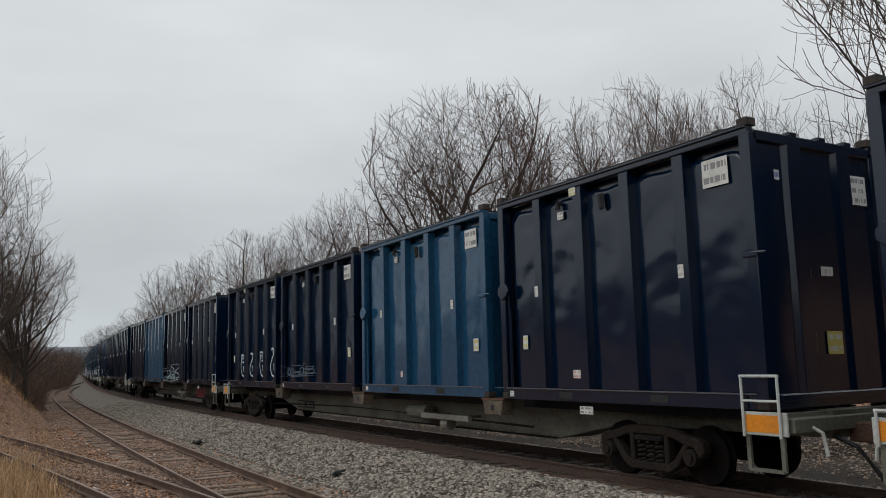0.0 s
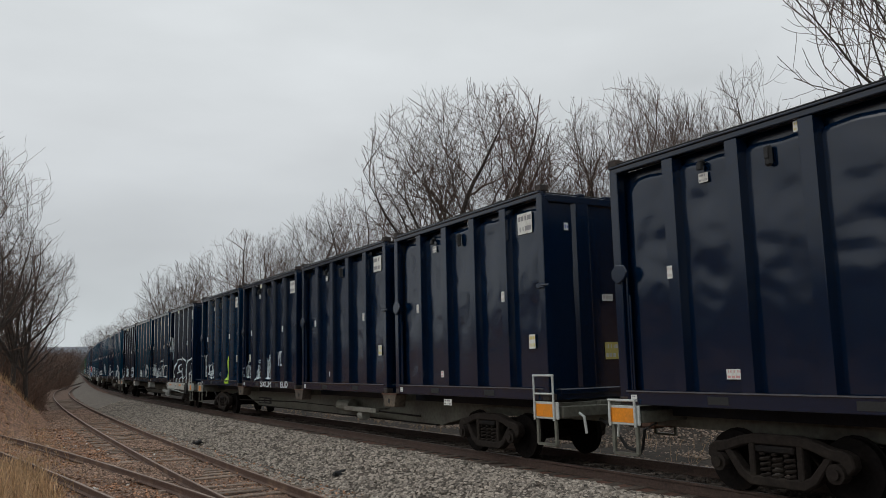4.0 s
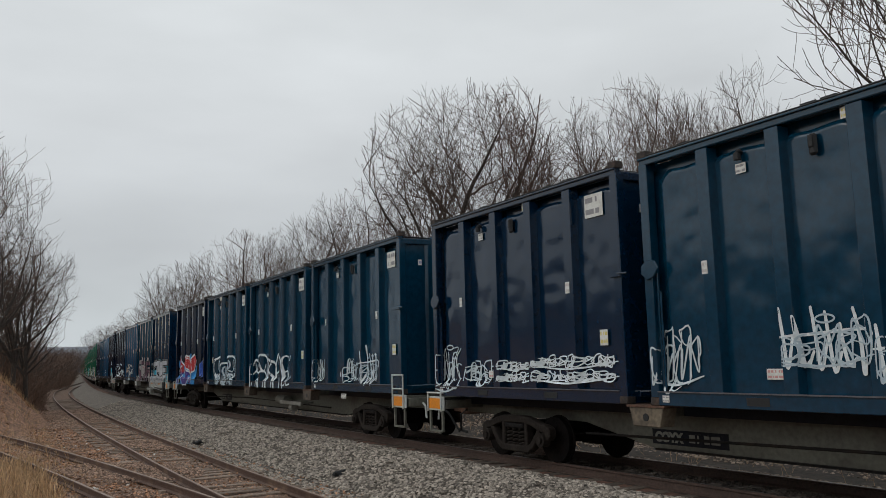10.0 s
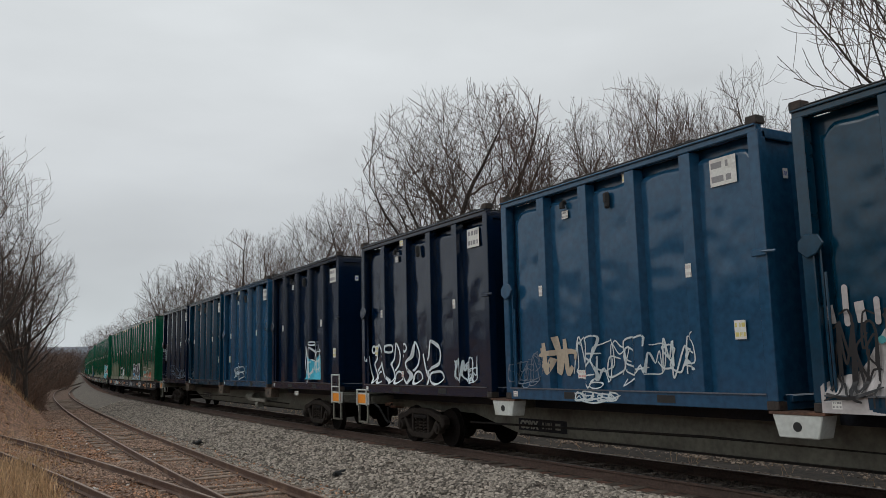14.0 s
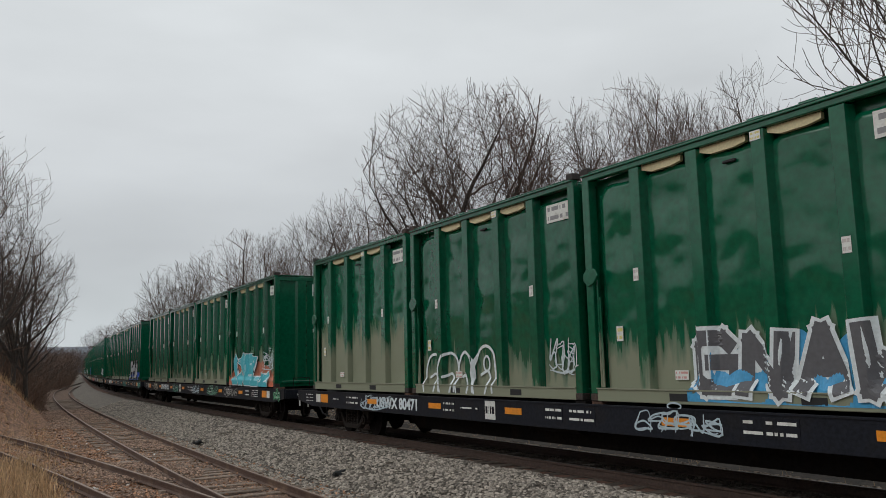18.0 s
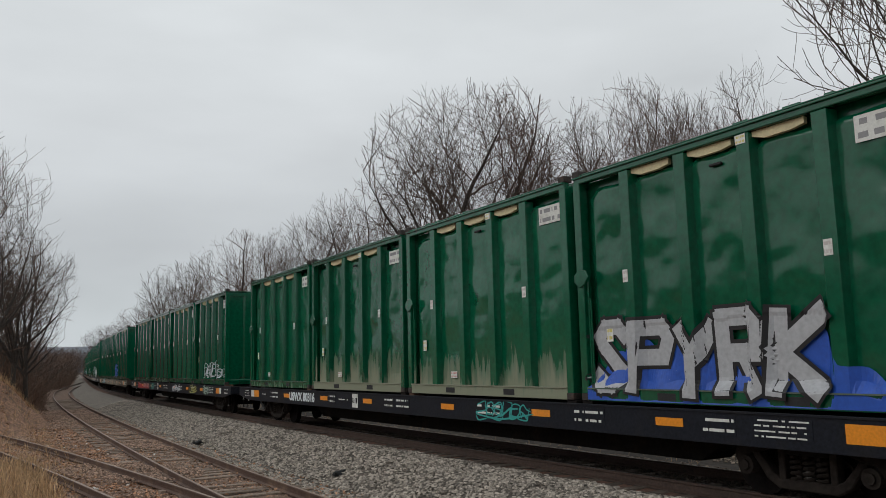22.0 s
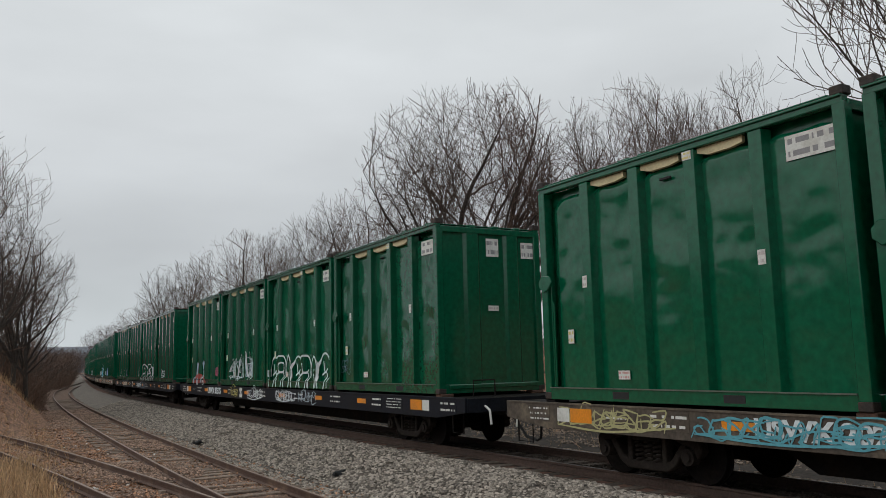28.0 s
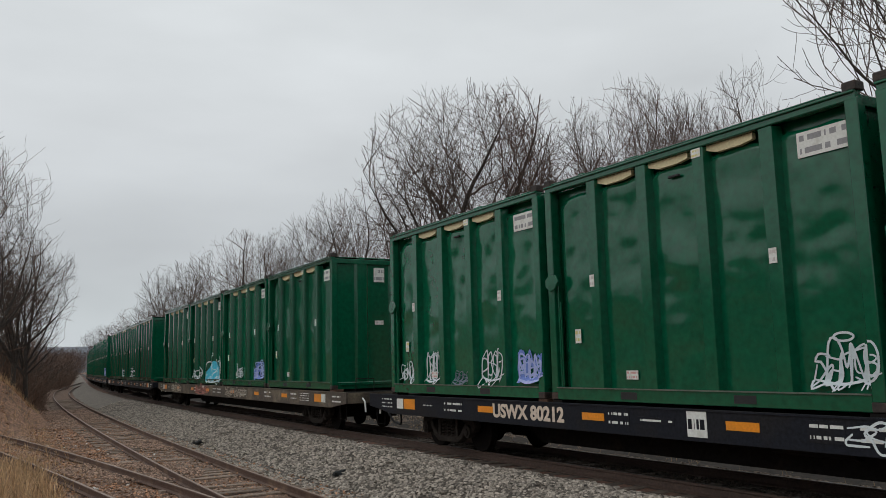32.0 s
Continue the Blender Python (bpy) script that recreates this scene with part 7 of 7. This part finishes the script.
house.matrix_basis = pose(hx, hy, hz, 0, 0, -38)

car_ = tagged(new("parked_car"), "dark parked car on the slope in front of the house", "car")
body = prism([(-2.2, 0.35), (2.2, 0.35), (2.25, 0.75), (1.5, 0.92), (0.9, 1.42), (-1.1, 1.45), (-1.9, 0.98), (-2.25, 0.9)], -0.88, 0.88, bevel=0.06)
part("body", body, M_CAR, car_)
for yy in (-0.885, 0.885):
    part("side_window", prism([(-1.6, 0.98), (1.25, 0.95), (0.8, 1.34), (-1.05, 1.37)], yy - 0.005, yy + 0.005), M_GLASS, car_)
    for xx in (-1.4, 1.4):
        part("wheel", disc(bmesh.new(), (xx, yy * 0.93, 0.33), 0.33, 0.2), M_RUBBER, car_)
car_.matrix_basis = pose(44.2, 31.8, ground_at(44.2, 31.8), 0, 0, 50)

# low brush far behind the viewer, unseen, added as a dark belt to reflect
for k in range(20):
    x, y = -rb.uniform(26, 42), -70 + 7 * k + rb.uniform(-3, 3)
    plant(BUSH[k % 2], math.degrees(math.atan2(x, y)), math.hypot(x, y), rb.uniform(2.6, 3.8), rb.uniform(0, 360), "unseen low leafless brush, added for the containers' reflections", "bush", "brush behind the siding", 2.0, 3.0)
for t in (*TREES, *BUSH):
    for o in (*t.children_recursive, t):
        bpy.data.objects.remove(o)

# far hill with a mast
hill_s = np.linspace(-700, 1400, 60)
verts, faces = [], []
for i, x in enumerate(hill_s):
    h = 42 + 10 * math.sin(x * 0.006) + 5 * math.sin(x * 0.021 + 1)
    verts += [(x, 1500, -5), (x, 1540, h * 0.6), (x, 1620, h), (x, 1900, -5)]
    if i:
        a = 4 * (i - 1)
        faces += [(a + k, a + 4 + k, a + 5 + k, a + 1 + k) for k in range(3)]
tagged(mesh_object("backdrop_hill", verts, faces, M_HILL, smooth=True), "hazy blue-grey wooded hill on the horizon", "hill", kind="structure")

# the patterns from which the train was copied are taken away
for t in TEMPLATES:
    for o in (*t.children_recursive, t):
        bpy.data.objects.remove(o)


# ---------------------------------------------------------------- what moves
def car_pose(middle, reach):
    """The pose of a car whose trucks stand on the curve, reach metres before and behind its middle."""
    a, b = at_track(middle - reach), at_track(middle + reach)
    d = (b - a).normalized()
    m = Matrix.Translation((a + b) / 2)
    return m @ Matrix(((d.x, -d.y, 0, 0), (d.y, d.x, 0, 0), (0, 0, 1, 0), (0, 0, 0, 1)))


def motions():
    times = [t / 2 for t in range(65)]
    way = [gone(t) for t in times]
    for ob, middle, offset, reach in MOVERS:
        walk(ob, [(t, car_pose(middle - d, reach) @ offset) for t, d in zip(times, way)])
    # the wheels turn while they roll past
    for car, middle, _, reach in MOVERS:
        for bogie in car.children:
            if not bogie.name.startswith("bogie"):
                continue
            for w in bogie.children:
                if not w.name.startswith("wheelset"):
                    continue
                rest = w.matrix_basis.copy()
                s0 = middle + bogie.matrix_basis.translation.x
                rows = []
                for f in range(0, 961):
                    t = f / 30
                    d = gone_table[f]
                    if f in (0, 960) or -2 < s0 - d < 38:
                        turn = min(max(d, s0 - 38), s0 + 2)
                        rows.append((t, rest @ Matrix.Rotation(-(turn - s0) / 0.42 % math.tau, 4, "Y")))
                walk(w, rows)


gone_table = [gone(f / 30) for f in range(961)]
motions()
